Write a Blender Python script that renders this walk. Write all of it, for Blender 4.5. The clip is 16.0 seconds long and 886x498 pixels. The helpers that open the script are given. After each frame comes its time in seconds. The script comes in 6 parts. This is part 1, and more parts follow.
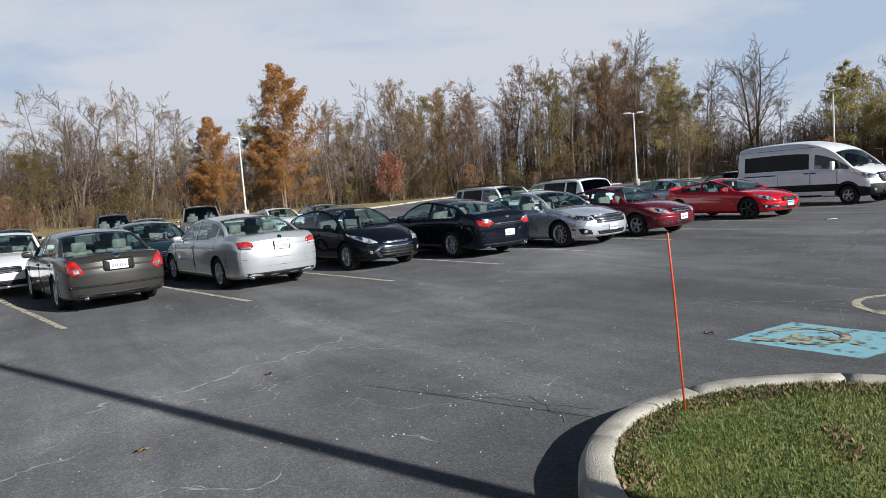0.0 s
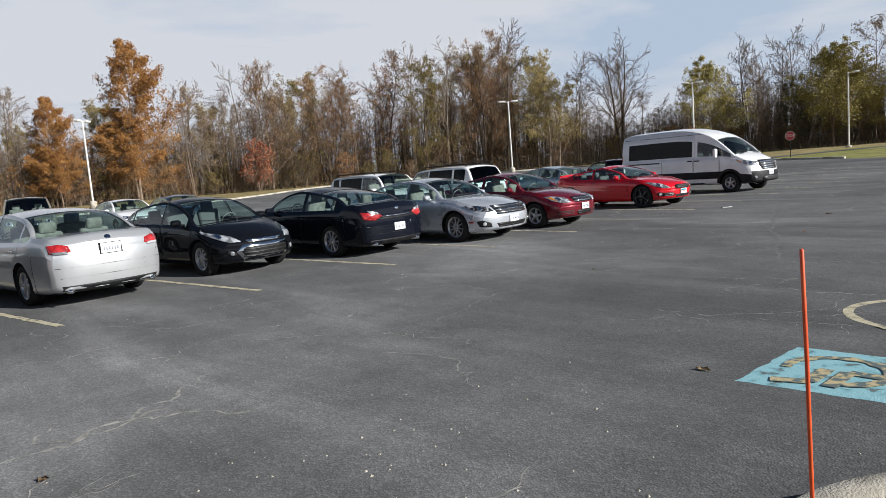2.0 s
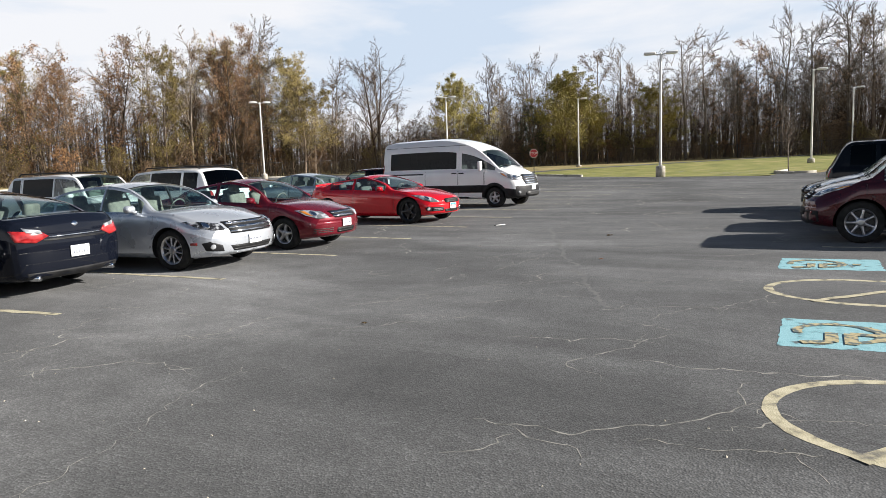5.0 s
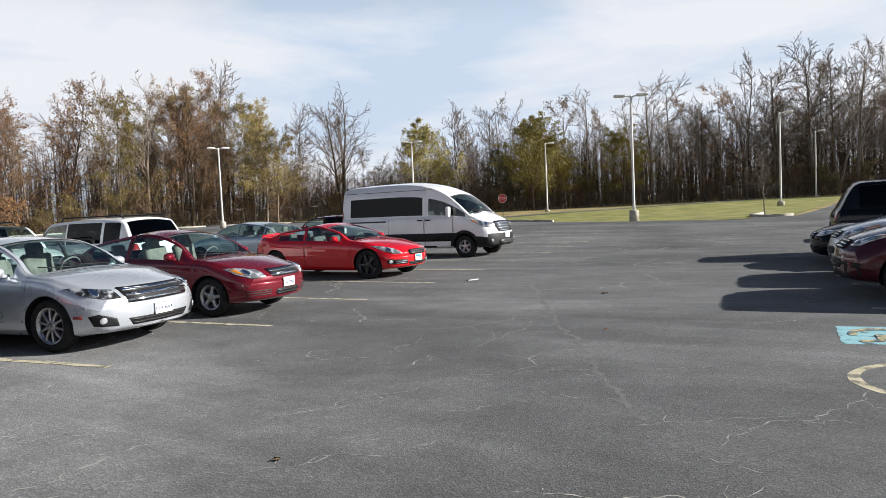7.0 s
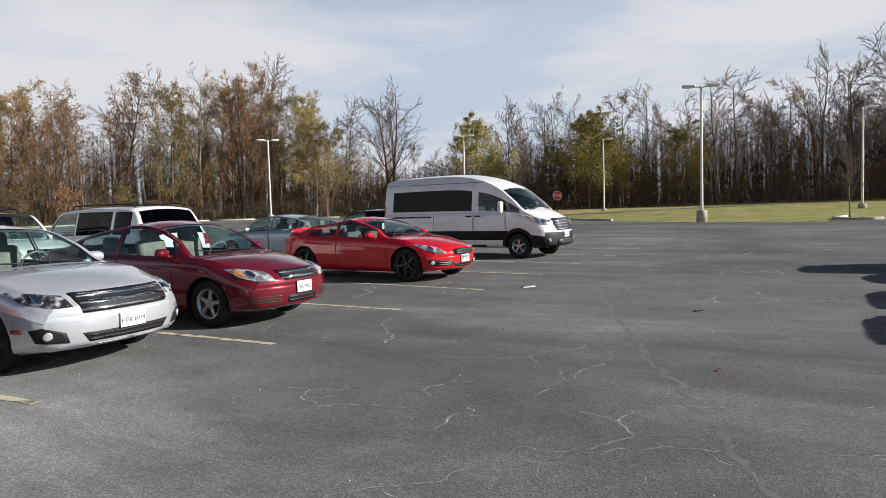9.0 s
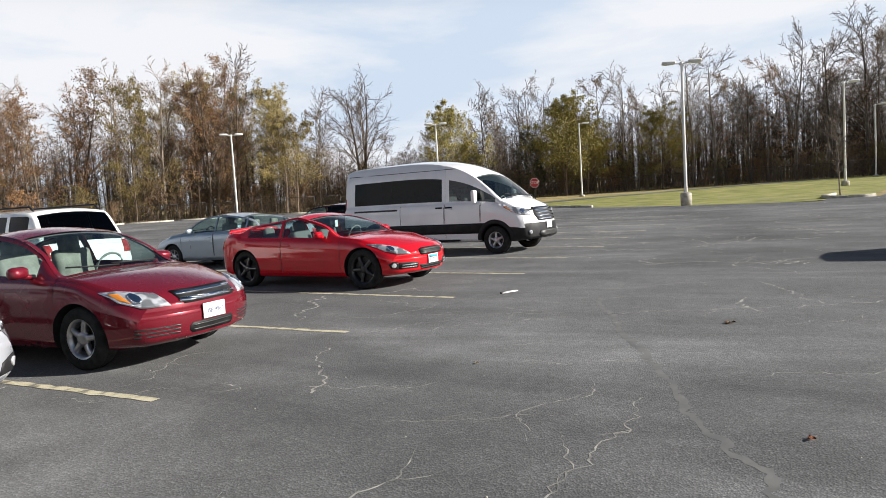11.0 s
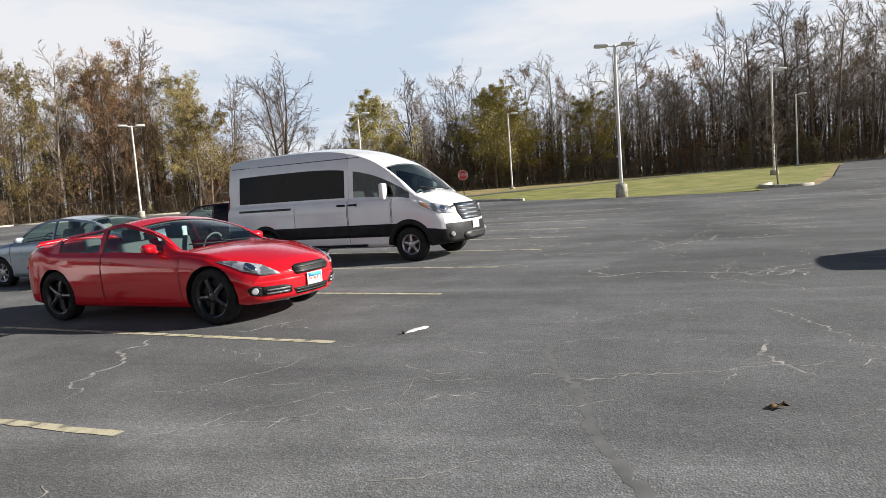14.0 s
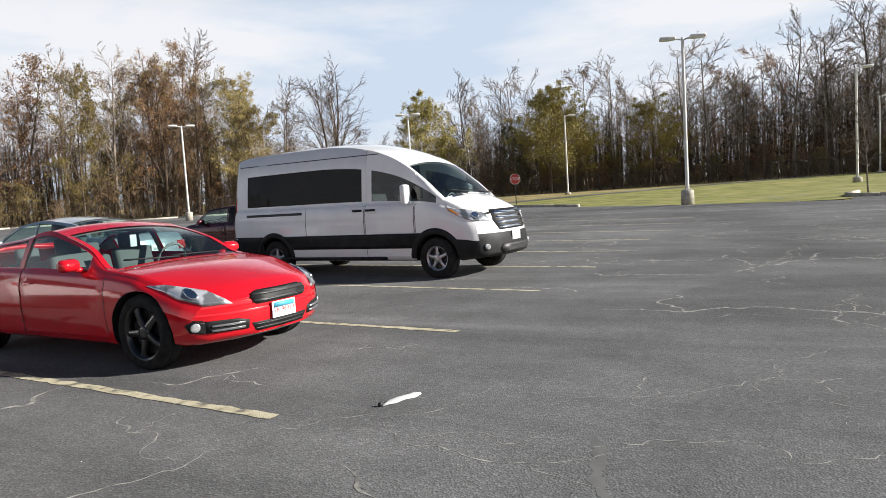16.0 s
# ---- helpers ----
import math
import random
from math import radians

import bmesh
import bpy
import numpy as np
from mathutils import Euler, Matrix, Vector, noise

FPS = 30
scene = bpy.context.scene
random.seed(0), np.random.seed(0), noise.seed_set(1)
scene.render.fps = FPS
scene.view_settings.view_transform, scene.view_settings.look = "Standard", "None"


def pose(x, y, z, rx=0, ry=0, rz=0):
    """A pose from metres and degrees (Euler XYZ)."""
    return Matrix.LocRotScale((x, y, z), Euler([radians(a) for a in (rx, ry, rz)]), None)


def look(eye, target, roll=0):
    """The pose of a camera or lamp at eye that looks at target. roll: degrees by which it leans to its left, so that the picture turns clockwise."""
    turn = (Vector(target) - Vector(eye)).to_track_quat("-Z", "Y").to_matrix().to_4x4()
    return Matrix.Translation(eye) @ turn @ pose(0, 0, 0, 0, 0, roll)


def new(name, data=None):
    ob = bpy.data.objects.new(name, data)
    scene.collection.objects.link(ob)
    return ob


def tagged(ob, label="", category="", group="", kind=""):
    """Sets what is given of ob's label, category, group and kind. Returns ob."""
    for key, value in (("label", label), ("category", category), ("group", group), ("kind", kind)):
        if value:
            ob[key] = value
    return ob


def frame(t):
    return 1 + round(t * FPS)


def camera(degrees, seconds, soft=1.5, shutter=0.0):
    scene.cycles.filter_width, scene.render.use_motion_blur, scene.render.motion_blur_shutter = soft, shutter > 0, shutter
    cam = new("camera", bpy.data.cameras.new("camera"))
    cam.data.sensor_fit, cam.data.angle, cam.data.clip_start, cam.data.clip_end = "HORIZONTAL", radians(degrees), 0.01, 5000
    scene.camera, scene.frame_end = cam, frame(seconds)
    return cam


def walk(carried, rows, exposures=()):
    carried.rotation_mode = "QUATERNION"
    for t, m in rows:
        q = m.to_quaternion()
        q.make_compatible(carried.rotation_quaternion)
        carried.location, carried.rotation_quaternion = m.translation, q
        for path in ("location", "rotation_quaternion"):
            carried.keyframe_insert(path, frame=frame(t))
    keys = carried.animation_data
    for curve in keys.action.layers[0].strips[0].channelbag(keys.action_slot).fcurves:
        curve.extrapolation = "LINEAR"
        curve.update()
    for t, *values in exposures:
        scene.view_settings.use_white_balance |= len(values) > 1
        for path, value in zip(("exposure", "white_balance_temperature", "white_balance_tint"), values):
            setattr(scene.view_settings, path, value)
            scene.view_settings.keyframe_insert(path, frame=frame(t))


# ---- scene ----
cam = camera(65.9, 16.0, soft=0.6)
PATH = [
    (0, (-0.136, -11.695, 1.639), (0.867, -9.973, 1.47), -4.4),
    (0.5, (0.134, -11.159, 1.633), (1.114, -9.433, 1.394), -4.2),
    (1, (0.431, -10.625, 1.638), (1.626, -9.033, 1.445), -3.3),
    (1.5, (0.701, -10.07, 1.646), (1.814, -8.411, 1.546), -3.8),
    (2, (0.955, -9.65, 1.605), (2.25, -8.143, 1.377), -4.4),
    (2.5, (1.305, -9.202, 1.548), (2.674, -7.755, 1.366), -4.0),
    (3, (1.68, -8.763, 1.547), (3.267, -7.558, 1.383), -3.8),
    (3.5, (2.068, -8.348, 1.524), (3.654, -7.142, 1.353), -4.6),
    (4, (2.512, -8.036, 1.499), (4.211, -7.001, 1.294), -5.0),
    (4.5, (2.996, -7.752, 1.513), (4.715, -6.763, 1.257), -3.1),
    (4.7, (3.215, -7.664, 1.542), (4.944, -6.692, 1.289), -2.5),
    (6.8, (5.462, -6.618, 1.553), (7.222, -5.689, 1.354), -1.8),
    (7, (5.646, -6.491, 1.555), (7.439, -5.613, 1.439), -2.6),
    (7.5, (6.18, -6.24, 1.482), (7.967, -5.344, 1.426), -3.3),
    (8, (6.657, -5.992, 1.509), (8.41, -5.031, 1.452), -2.6),
    (8.5, (7.093, -5.773, 1.511), (8.898, -4.913, 1.484), -2.9),
    (9, (7.637, -5.519, 1.481), (9.36, -4.51, 1.362), -1.6),
    (9.2, (7.828, -5.478, 1.488), (9.565, -4.501, 1.315), -2.7),
    (11.3, (9.961, -4.503, 1.468), (11.722, -3.565, 1.33), -3.8),
    (11.5, (10.147, -4.431, 1.483), (11.943, -3.559, 1.363), -4.9),
    (12, (10.739, -4.216, 1.471), (12.488, -3.259, 1.316), -3.0),
    (12.4, (11.086, -4.083, 1.461), (12.891, -3.24, 1.275), -3.7),
    (12.5, (11.134, -4.005, 1.485), (12.924, -3.126, 1.326), -4.7),
    (13, (11.712, -3.924, 1.471), (13.529, -3.094, 1.393), -4.6),
    (13.5, (12.245, -3.747, 1.466), (14.142, -3.131, 1.324), -5.4),
    (14, (12.803, -3.625, 1.452), (14.638, -2.849, 1.273), -4.2),
    (14.5, (13.367, -3.525, 1.434), (15.213, -2.824, 1.118), -3.6),
    (15, (13.989, -3.354, 1.414), (15.753, -2.464, 1.105), -4.6),
    (15.5, (14.538, -3.258, 1.419), (16.357, -2.454, 1.208), -2.6),
    (16, (15.111, -3.071, 1.404), (16.88, -2.15, 1.248), -3.5),
]
walk(cam, [(t, look(eye, target, roll)) for t, eye, target, roll in PATH], [(0, 0.44, 5950, 10), (0.5, 0.66, 6400, 10), (1.5, 0.52, 6100, 10), (2, 0.5, 6150, 10), (3, 0.82, 6250, 10), (4, 0.82, 6350, 10), (4.5, 0.96, 6450, 10), (7, 0.87, 6300, 10), (7.5, 0.6, 6300, 10), (8, 0.55, 6350, 10), (9, 0.62, 6400, 10), (11.5, 0.97, 6450, 10), (12.5, 0.9, 6500, 10), (13.5, 0.62, 6450, 10), (14, 0.86, 6450, 10), (14.5, 1.0, 6450, 10), (15, 1.2, 6500, 10), (16, 0.92, 6400, 10)])

from mathutils.bvhtree import BVHTree

# ---- light ----
SUN_ELEVATION, SUN_AZIMUTH = radians(25), math.atan2(-0.93, 0.366)
sun = new("sun", bpy.data.lights.new("sun", "SUN"))
sun.data.energy, sun.data.angle, sun.data.color = 5.0, radians(0.6), (1.0, 0.95, 0.87)
sun_dir = Vector((math.cos(SUN_AZIMUTH) * math.cos(SUN_ELEVATION), math.sin(SUN_AZIMUTH) * math.cos(SUN_ELEVATION), math.sin(SUN_ELEVATION)))
sun.matrix_world = look(sun_dir * 60, (0, 0, 0))

world = bpy.data.worlds.new("world")
scene.world = world
world.use_nodes = True
wt = world.node_tree
wt.nodes.clear()
w_out, w_bg, w_sky = wt.nodes.new("ShaderNodeOutputWorld"), wt.nodes.new("ShaderNodeBackground"), wt.nodes.new("ShaderNodeTexSky")
w_sky.sky_type, w_sky.sun_disc = "NISHITA", False
w_sky.sun_elevation, w_sky.sun_rotation = SUN_ELEVATION, math.pi / 2 - SUN_AZIMUTH
w_sky.air_density, w_sky.dust_density, w_sky.ozone_density = 1.1, 0.6, 3.0
w_bg.inputs["Strength"].default_value = 0.03
w_co, w_map = wt.nodes.new("ShaderNodeTexCoord"), wt.nodes.new("ShaderNodeMapping")
w_map.inputs["Scale"].default_value = (1.3, 1.3, 5.5)
w_map.inputs["Rotation"].default_value = (0.06, 0.03, 0.4)
w_n1, w_ramp, w_mix = wt.nodes.new("ShaderNodeTexNoise"), wt.nodes.new("ShaderNodeValToRGB"), wt.nodes.new("ShaderNodeMixRGB")
w_n1.inputs["Scale"].default_value, w_n1.inputs["Detail"].default_value, w_n1.inputs["Roughness"].default_value = 1.7, 7.0, 0.55
w_n1.inputs["Distortion"].default_value = 0.35
w_ramp.color_ramp.elements[0].position, w_ramp.color_ramp.elements[0].color = 0.36, (0.0, 0.0, 0.0, 1)
w_ramp.color_ramp.elements[1].position, w_ramp.color_ramp.elements[1].color = 0.53, (1.0, 1.0, 1.0, 1)
w_veil = wt.nodes.new("ShaderNodeMixRGB")
w_veil.inputs["Color1"].default_value, w_veil.inputs["Color2"].default_value = (11.6, 13.4, 15.8, 1), (16.4, 16.5, 17.0, 1)
wt.links.new(w_co.outputs["Generated"], w_map.inputs["Vector"])
wt.links.new(w_map.outputs["Vector"], w_n1.inputs["Vector"])
wt.links.new(w_n1.outputs["Fac"], w_ramp.inputs["Fac"])
w_sep, w_low, w_mul = wt.nodes.new("ShaderNodeSeparateXYZ"), wt.nodes.new("ShaderNodeMapRange"), wt.nodes.new("ShaderNodeMath")
w_low.interpolation_type = "SMOOTHSTEP"
w_low.inputs["From Min"].default_value, w_low.inputs["From Max"].default_value = 0.24, 0.44
w_low.inputs["To Min"].default_value, w_low.inputs["To Max"].default_value = 1.0, 0.0
w_mul.operation, w_mul.inputs[1].default_value = "MULTIPLY", 0.95
wt.links.new(w_co.outputs["Generated"], w_sep.inputs["Vector"])
wt.links.new(w_sep.outputs["Z"], w_low.inputs["Value"])
wt.links.new(w_low.outputs["Result"], w_mul.inputs[0])
wt.links.new(w_ramp.outputs["Color"], w_veil.inputs["Fac"])
wt.links.new(w_veil.outputs["Color"], w_mix.inputs["Color2"])
wt.links.new(w_mul.outputs["Value"], w_mix.inputs["Fac"])
wt.links.new(w_sky.outputs["Color"], w_mix.inputs["Color1"])
wt.links.new(w_mix.outputs["Color"], w_bg.inputs["Color"])
wt.links.new(w_bg.outputs["Background"], w_out.inputs["Surface"])


# ---- materials ----
def material(name, color, rough=0.5, metal=0.0, coat=0.0, spec=0.5):
    m = bpy.data.materials.new(name)
    m.use_nodes = True
    b = m.node_tree.nodes["Principled BSDF"]
    b.inputs["Base Color"].default_value = (*color, 1)
    b.inputs["Roughness"].default_value, b.inputs["Metallic"].default_value = rough, metal
    b.inputs["Coat Weight"].default_value, b.inputs["Coat Roughness"].default_value = coat, 0.04
    b.inputs["Specular IOR Level"].default_value = spec
    return m


def varied(m, colors, scale=4.0, detail=4.0, bump=0.0, bump_scale=60.0, island=0.0, objrand=0.0, lo=0.35, hi=0.65, rough=None):
    """Noise between two or more colours, with fine relief."""
    nt = m.node_tree
    b = nt.nodes["Principled BSDF"]
    co, nz, ramp = nt.nodes.new("ShaderNodeTexCoord"), nt.nodes.new("ShaderNodeTexNoise"), nt.nodes.new("ShaderNodeValToRGB")
    nz.inputs["Scale"].default_value, nz.inputs["Detail"].default_value = scale, detail
    nt.links.new(co.outputs["Object"], nz.inputs["Vector"])
    fac = nz.outputs["Fac"]
    if island or objrand:
        src = nt.nodes.new("ShaderNodeNewGeometry").outputs["Random Per Island"] if island else nt.nodes.new("ShaderNodeObjectInfo").outputs["Random"]
        mx = nt.nodes.new("ShaderNodeMath")
        mx.operation, mx.inputs[1].default_value = "MULTIPLY_ADD", island or objrand
        nt.links.new(src, mx.inputs[0])
        sh = nt.nodes.new("ShaderNodeMath")
        sh.operation, sh.inputs[1].default_value = "SUBTRACT", (island or objrand) / 2
        nt.links.new(fac, sh.inputs[0])
        nt.links.new(sh.outputs[0], mx.inputs[2])
        fac = mx.outputs[0]
    e = ramp.color_ramp.elements
    while len(e) < len(colors):
        e.new(0.5)
    for k, c in enumerate(colors):
        e[k].position = lo + (hi - lo) * k / (len(colors) - 1)
        e[k].color = (*c, 1)
    nt.links.new(fac, ramp.inputs["Fac"])
    nt.links.new(ramp.outputs["Color"], b.inputs["Base Color"])
    if bump:
        n2, bp = nt.nodes.new("ShaderNodeTexNoise"), nt.nodes.new("ShaderNodeBump")
        n2.inputs["Scale"].default_value, n2.inputs["Detail"].default_value = bump_scale, 3.0
        nt.links.new(co.outputs["Object"], n2.inputs["Vector"])
        bp.inputs["Strength"].default_value, bp.inputs["Distance"].default_value = bump, 0.02
        nt.links.new(n2.outputs["Fac"], bp.inputs["Height"])
        nt.links.new(bp.outputs["Normal"], b.inputs["Normal"])
    return m


def asphalt_material():
    m = material("asphalt", (0.06, 0.06, 0.062), 0.85)
    nt = m.node_tree
    b = nt.nodes["Principled BSDF"]
    co = nt.nodes.new("ShaderNodeTexCoord")

    def nz(scale, detail, rough=0.55, dist=0.0, squash=None):
        n = nt.nodes.new("ShaderNodeTexNoise")
        n.inputs["Scale"].default_value, n.inputs["Detail"].default_value = scale, detail
        n.inputs["Roughness"].default_value, n.inputs["Distortion"].default_value = rough, dist
        if squash:
            mp = nt.nodes.new("ShaderNodeMapping")
            mp.inputs["Scale"].default_value = squash
            nt.links.new(co.outputs["Object"], mp.inputs["Vector"])
            nt.links.new(mp.outputs["Vector"], n.inputs["Vector"])
        else:
            nt.links.new(co.outputs["Object"], n.inputs["Vector"])
        return n.outputs["Fac"]

    def ramp(src, stops):
        r = nt.nodes.new("ShaderNodeValToRGB")
        e = r.color_ramp.elements
        while len(e) < len(stops):
            e.new(0.5)
        for k, (p, c) in enumerate(stops):
            e[k].position, e[k].color = p, (c, c, c * 1.0, 1)
        nt.links.new(src, r.inputs["Fac"])
        return r.outputs["Color"]

    def mixc(kind, fac, a, c):
        n = nt.nodes.new("ShaderNodeMixRGB")
        n.blend_type = kind
        n.inputs["Fac"].default_value = fac
        nt.links.new(a, n.inputs["Color1"])
        nt.links.new(c, n.inputs["Color2"])
        return n.outputs["Color"]

    broad = ramp(nz(0.16, 5, 0.6, 0.6), [(0.3, 0.064), (0.5, 0.104), (0.7, 0.165)])
    streak = ramp(nz(1.0, 6, 0.65, 1.2, (0.5, 0.09, 1)), [(0.35, 0.7), (0.55, 1.0), (0.7, 1.42)])
    patch_ = ramp(nz(1.4, 8, 0.7), [(0.35, 0.85), (0.65, 1.15)])
    vo = nt.nodes.new("ShaderNodeTexVoronoi")
    vo.inputs["Scale"].default_value = 75.0
    nt.links.new(co.outputs["Object"], vo.inputs["Vector"])
    grain = ramp(vo.outputs["Color"], [(0.1, 0.45), (0.55, 0.95), (0.95, 2.2)])
    c = mixc("MULTIPLY", 1.0, broad, streak)
    c = mixc("MULTIPLY", 1.0, c, patch_)
    c = mixc("MULTIPLY", 0.45, c, grain)
    nt.links.new(c, b.inputs["Base Color"])
    b.inputs["Diffuse Roughness"].default_value = 0.3
    bp = nt.nodes.new("ShaderNodeBump")
    bp.inputs["Strength"].default_value, bp.inputs["Distance"].default_value = 0.55, 0.006
    nt.links.new(vo.outputs["Distance"], bp.inputs["Height"])
    nt.links.new(bp.outputs["Normal"], b.inputs["Normal"])
    return m


def paint_material(name, color, metal=0.0, rough=0.3, coat=1.0, spec=0.2):
    m = material(name, color, rough, metal, coat=coat, spec=spec)
    nt = m.node_tree
    b = nt.nodes["Principled BSDF"]
    co, nz, mx = nt.nodes.new("ShaderNodeTexCoord"), nt.nodes.new("ShaderNodeTexNoise"), nt.nodes.new("ShaderNodeMixRGB")
    nz.inputs["Scale"].default_value, nz.inputs["Detail"].default_value = 2.2, 6.0
    mx.inputs["Color1"].default_value = (*[c * 0.86 for c in color], 1)
    mx.inputs["Color2"].default_value = (*[min(1, c * 1.08) for c in color], 1)
    nt.links.new(co.outputs["Object"], nz.inputs["Vector"])
    nt.links.new(nz.outputs["Fac"], mx.inputs["Fac"])
    nt.links.new(mx.outputs["Color"], b.inputs["Base Color"])
    rr = nt.nodes.new("ShaderNodeMapRange")
    rr.inputs["To Min"].default_value, rr.inputs["To Max"].default_value = rough * 0.8, rough * 1.35
    nt.links.new(nz.outputs["Fac"], rr.inputs["Value"])
    nt.links.new(rr.outputs["Result"], b.inputs["Roughness"])
    return m


def glass_material(name, tint, face=0.07):
    """A thin pane: it lets tinted light straight through and mirrors more at grazing angles, the same from both sides."""
    m = bpy.data.materials.new(name)
    m.use_nodes = True
    nt = m.node_tree
    nt.nodes.clear()
    out, mix, tr, gl, lw, pw, rg = [nt.nodes.new(k) for k in ("ShaderNodeOutputMaterial", "ShaderNodeMixShader", "ShaderNodeBsdfTransparent", "ShaderNodeBsdfGlossy", "ShaderNodeLayerWeight", "ShaderNodeMath", "ShaderNodeMapRange")]
    tr.inputs["Color"].default_value = (*tint, 1)
    gl.inputs["Roughness"].default_value = 0.02
    lw.inputs["Blend"].default_value = 0.5
    pw.operation, pw.inputs[1].default_value = "POWER", 5.0
    rg.inputs["To Min"].default_value, rg.inputs["To Max"].default_value = face, 0.8
    nt.links.new(lw.outputs["Facing"], pw.inputs[0])
    nt.links.new(pw.outputs["Value"], rg.inputs["Value"])
    nt.links.new(rg.outputs["Result"], mix.inputs["Fac"])
    nt.links.new(tr.outputs["BSDF"], mix.inputs[1])
    nt.links.new(gl.outputs["BSDF"], mix.inputs[2])
    nt.links.new(mix.outputs["Shader"], out.inputs["Surface"])
    return m


ASPHALT = asphalt_material()
GRASS = varied(material("grass", (0.1, 0.14, 0.03), 0.9), [(0.125, 0.13, 0.025), (0.21, 0.215, 0.043), (0.32, 0.27, 0.1)], scale=0.6, detail=8, bump=0.8, bump_scale=25, lo=0.3, hi=0.7)
GRASS_DRY = varied(material("dry_grass", (0.25, 0.2, 0.08), 0.95), [(0.13, 0.12, 0.04), (0.27, 0.21, 0.08), (0.36, 0.27, 0.12)], scale=0.5, detail=8, bump=0.8, bump_scale=25, lo=0.3, hi=0.7)
BLADE = varied(material("grass_blade", (0.1, 0.16, 0.03), 0.7), [(0.035, 0.075, 0.01), (0.115, 0.175, 0.028), (0.27, 0.25, 0.085)], scale=3, island=0.7, lo=0.2, hi=0.85)
CONCRETE = varied(material("concrete", (0.42, 0.39, 0.33), 0.9), [(0.24, 0.22, 0.18), (0.42, 0.385, 0.32), (0.5, 0.46, 0.39)], scale=5, detail=8, bump=0.5, bump_scale=90, lo=0.3, hi=0.65)
LINE_PAINT = varied(material("yellow_line_paint", (0.5, 0.43, 0.24), 0.85), [(0.17, 0.16, 0.13), (0.43, 0.385, 0.26), (0.53, 0.48, 0.34)], scale=7, detail=9, bump=0.3, bump_scale=90, lo=0.36, hi=0.56)
OLD_LINE = varied(material("worn_line_paint", (0.4, 0.36, 0.25), 0.85), [(0.085, 0.084, 0.08), (0.2, 0.185, 0.15), (0.42, 0.38, 0.28)], scale=9, detail=9, bump=0.3, bump_scale=90, lo=0.4, hi=0.62)
BLUE_PAINT = varied(material("blue_line_paint", (0.13, 0.37, 0.43), 0.85), [(0.1, 0.12, 0.125), (0.19, 0.4, 0.45), (0.25, 0.47, 0.52)], scale=8, detail=9, bump=0.3, bump_scale=90, lo=0.33, hi=0.5)
SYMBOL = varied(material("symbol_paint", (0.45, 0.36, 0.15), 0.85), [(0.1, 0.13, 0.13), (0.38, 0.32, 0.18), (0.46, 0.39, 0.23)], scale=14, detail=9, lo=0.45, hi=0.6)
CRACK = varied(material("dusty_crack", (0.25, 0.24, 0.21), 0.95), [(0.13, 0.128, 0.12), (0.27, 0.26, 0.235), (0.42, 0.4, 0.36)], scale=9, detail=7, lo=0.35, hi=0.68)
SEAL = varied(material("crack_sealer", (0.05, 0.05, 0.05), 0.7), [(0.1, 0.1, 0.099), (0.15, 0.148, 0.14)], scale=5, detail=6)
POLE = varied(material("pole_paint", (0.72, 0.7, 0.66), 0.5), [(0.6, 0.58, 0.54), (0.76, 0.74, 0.7)], scale=2, detail=5)
DARK_METAL = material("dark_metal", (0.05, 0.05, 0.05), 0.5, 0.6)
LENS = material("lamp_lens", (0.8, 0.8, 0.78), 0.2)
ORANGE = varied(material("orange_stake", (0.75, 0.1, 0.03), 0.45), [(0.62, 0.07, 0.02), (0.8, 0.12, 0.03)], scale=8)
SIGN_RED = material("sign_red", (0.5, 0.03, 0.04), 0.4)
WHITE = varied(material("white_paint", (0.78, 0.78, 0.76), 0.5), [(0.7, 0.7, 0.68), (0.8, 0.8, 0.78)], scale=5)
BARK = varied(material("bark", (0.2, 0.16, 0.12), 0.95), [(0.068, 0.048, 0.034), (0.14, 0.1, 0.07), (0.225, 0.168, 0.122)], scale=3, detail=8, objrand=0.5, lo=0.25, hi=0.75)
BARK_PALE = varied(material("pale_bark", (0.32, 0.26, 0.2), 0.95), [(0.105, 0.078, 0.056), (0.2, 0.153, 0.115), (0.32, 0.262, 0.208)], scale=3, detail=8, objrand=0.45, lo=0.25, hi=0.75)
BARK_DARK = varied(material("dark_bark", (0.1, 0.085, 0.07), 0.95), [(0.08, 0.064, 0.05), (0.16, 0.13, 0.104), (0.26, 0.212, 0.175)], scale=3, detail=8, objrand=0.45, lo=0.25, hi=0.75)


def leaf_material(name, cols):
    m = varied(material(name, cols[1], 0.8), cols, scale=0.9, detail=3, island=0.5, lo=0.15, hi=0.85)
    return m


LEAF_RUSSET = leaf_material("russet_leaves", [(0.15, 0.07, 0.03), (0.28, 0.145, 0.06), (0.38, 0.22, 0.095)])
LEAF_BROWN = leaf_material("brown_leaves", [(0.1, 0.06, 0.032), (0.2, 0.125, 0.066), (0.31, 0.21, 0.115)])
LEAF_ORANGE = leaf_material("orange_leaves", [(0.14, 0.058, 0.014), (0.28, 0.125, 0.028), (0.39, 0.205, 0.055)])
LEAF_OLIVE = leaf_material("olive_leaves", [(0.12, 0.108, 0.025), (0.25, 0.21, 0.05), (0.36, 0.29, 0.08)])
LEAF_FADING = leaf_material("fading_leaves", [(0.1, 0.08, 0.026), (0.21, 0.16, 0.05), (0.33, 0.245, 0.085)])
LEAF_DARK = leaf_material("evergreen_leaves", [(0.02, 0.032, 0.014), (0.045, 0.065, 0.024), (0.08, 0.095, 0.035)])
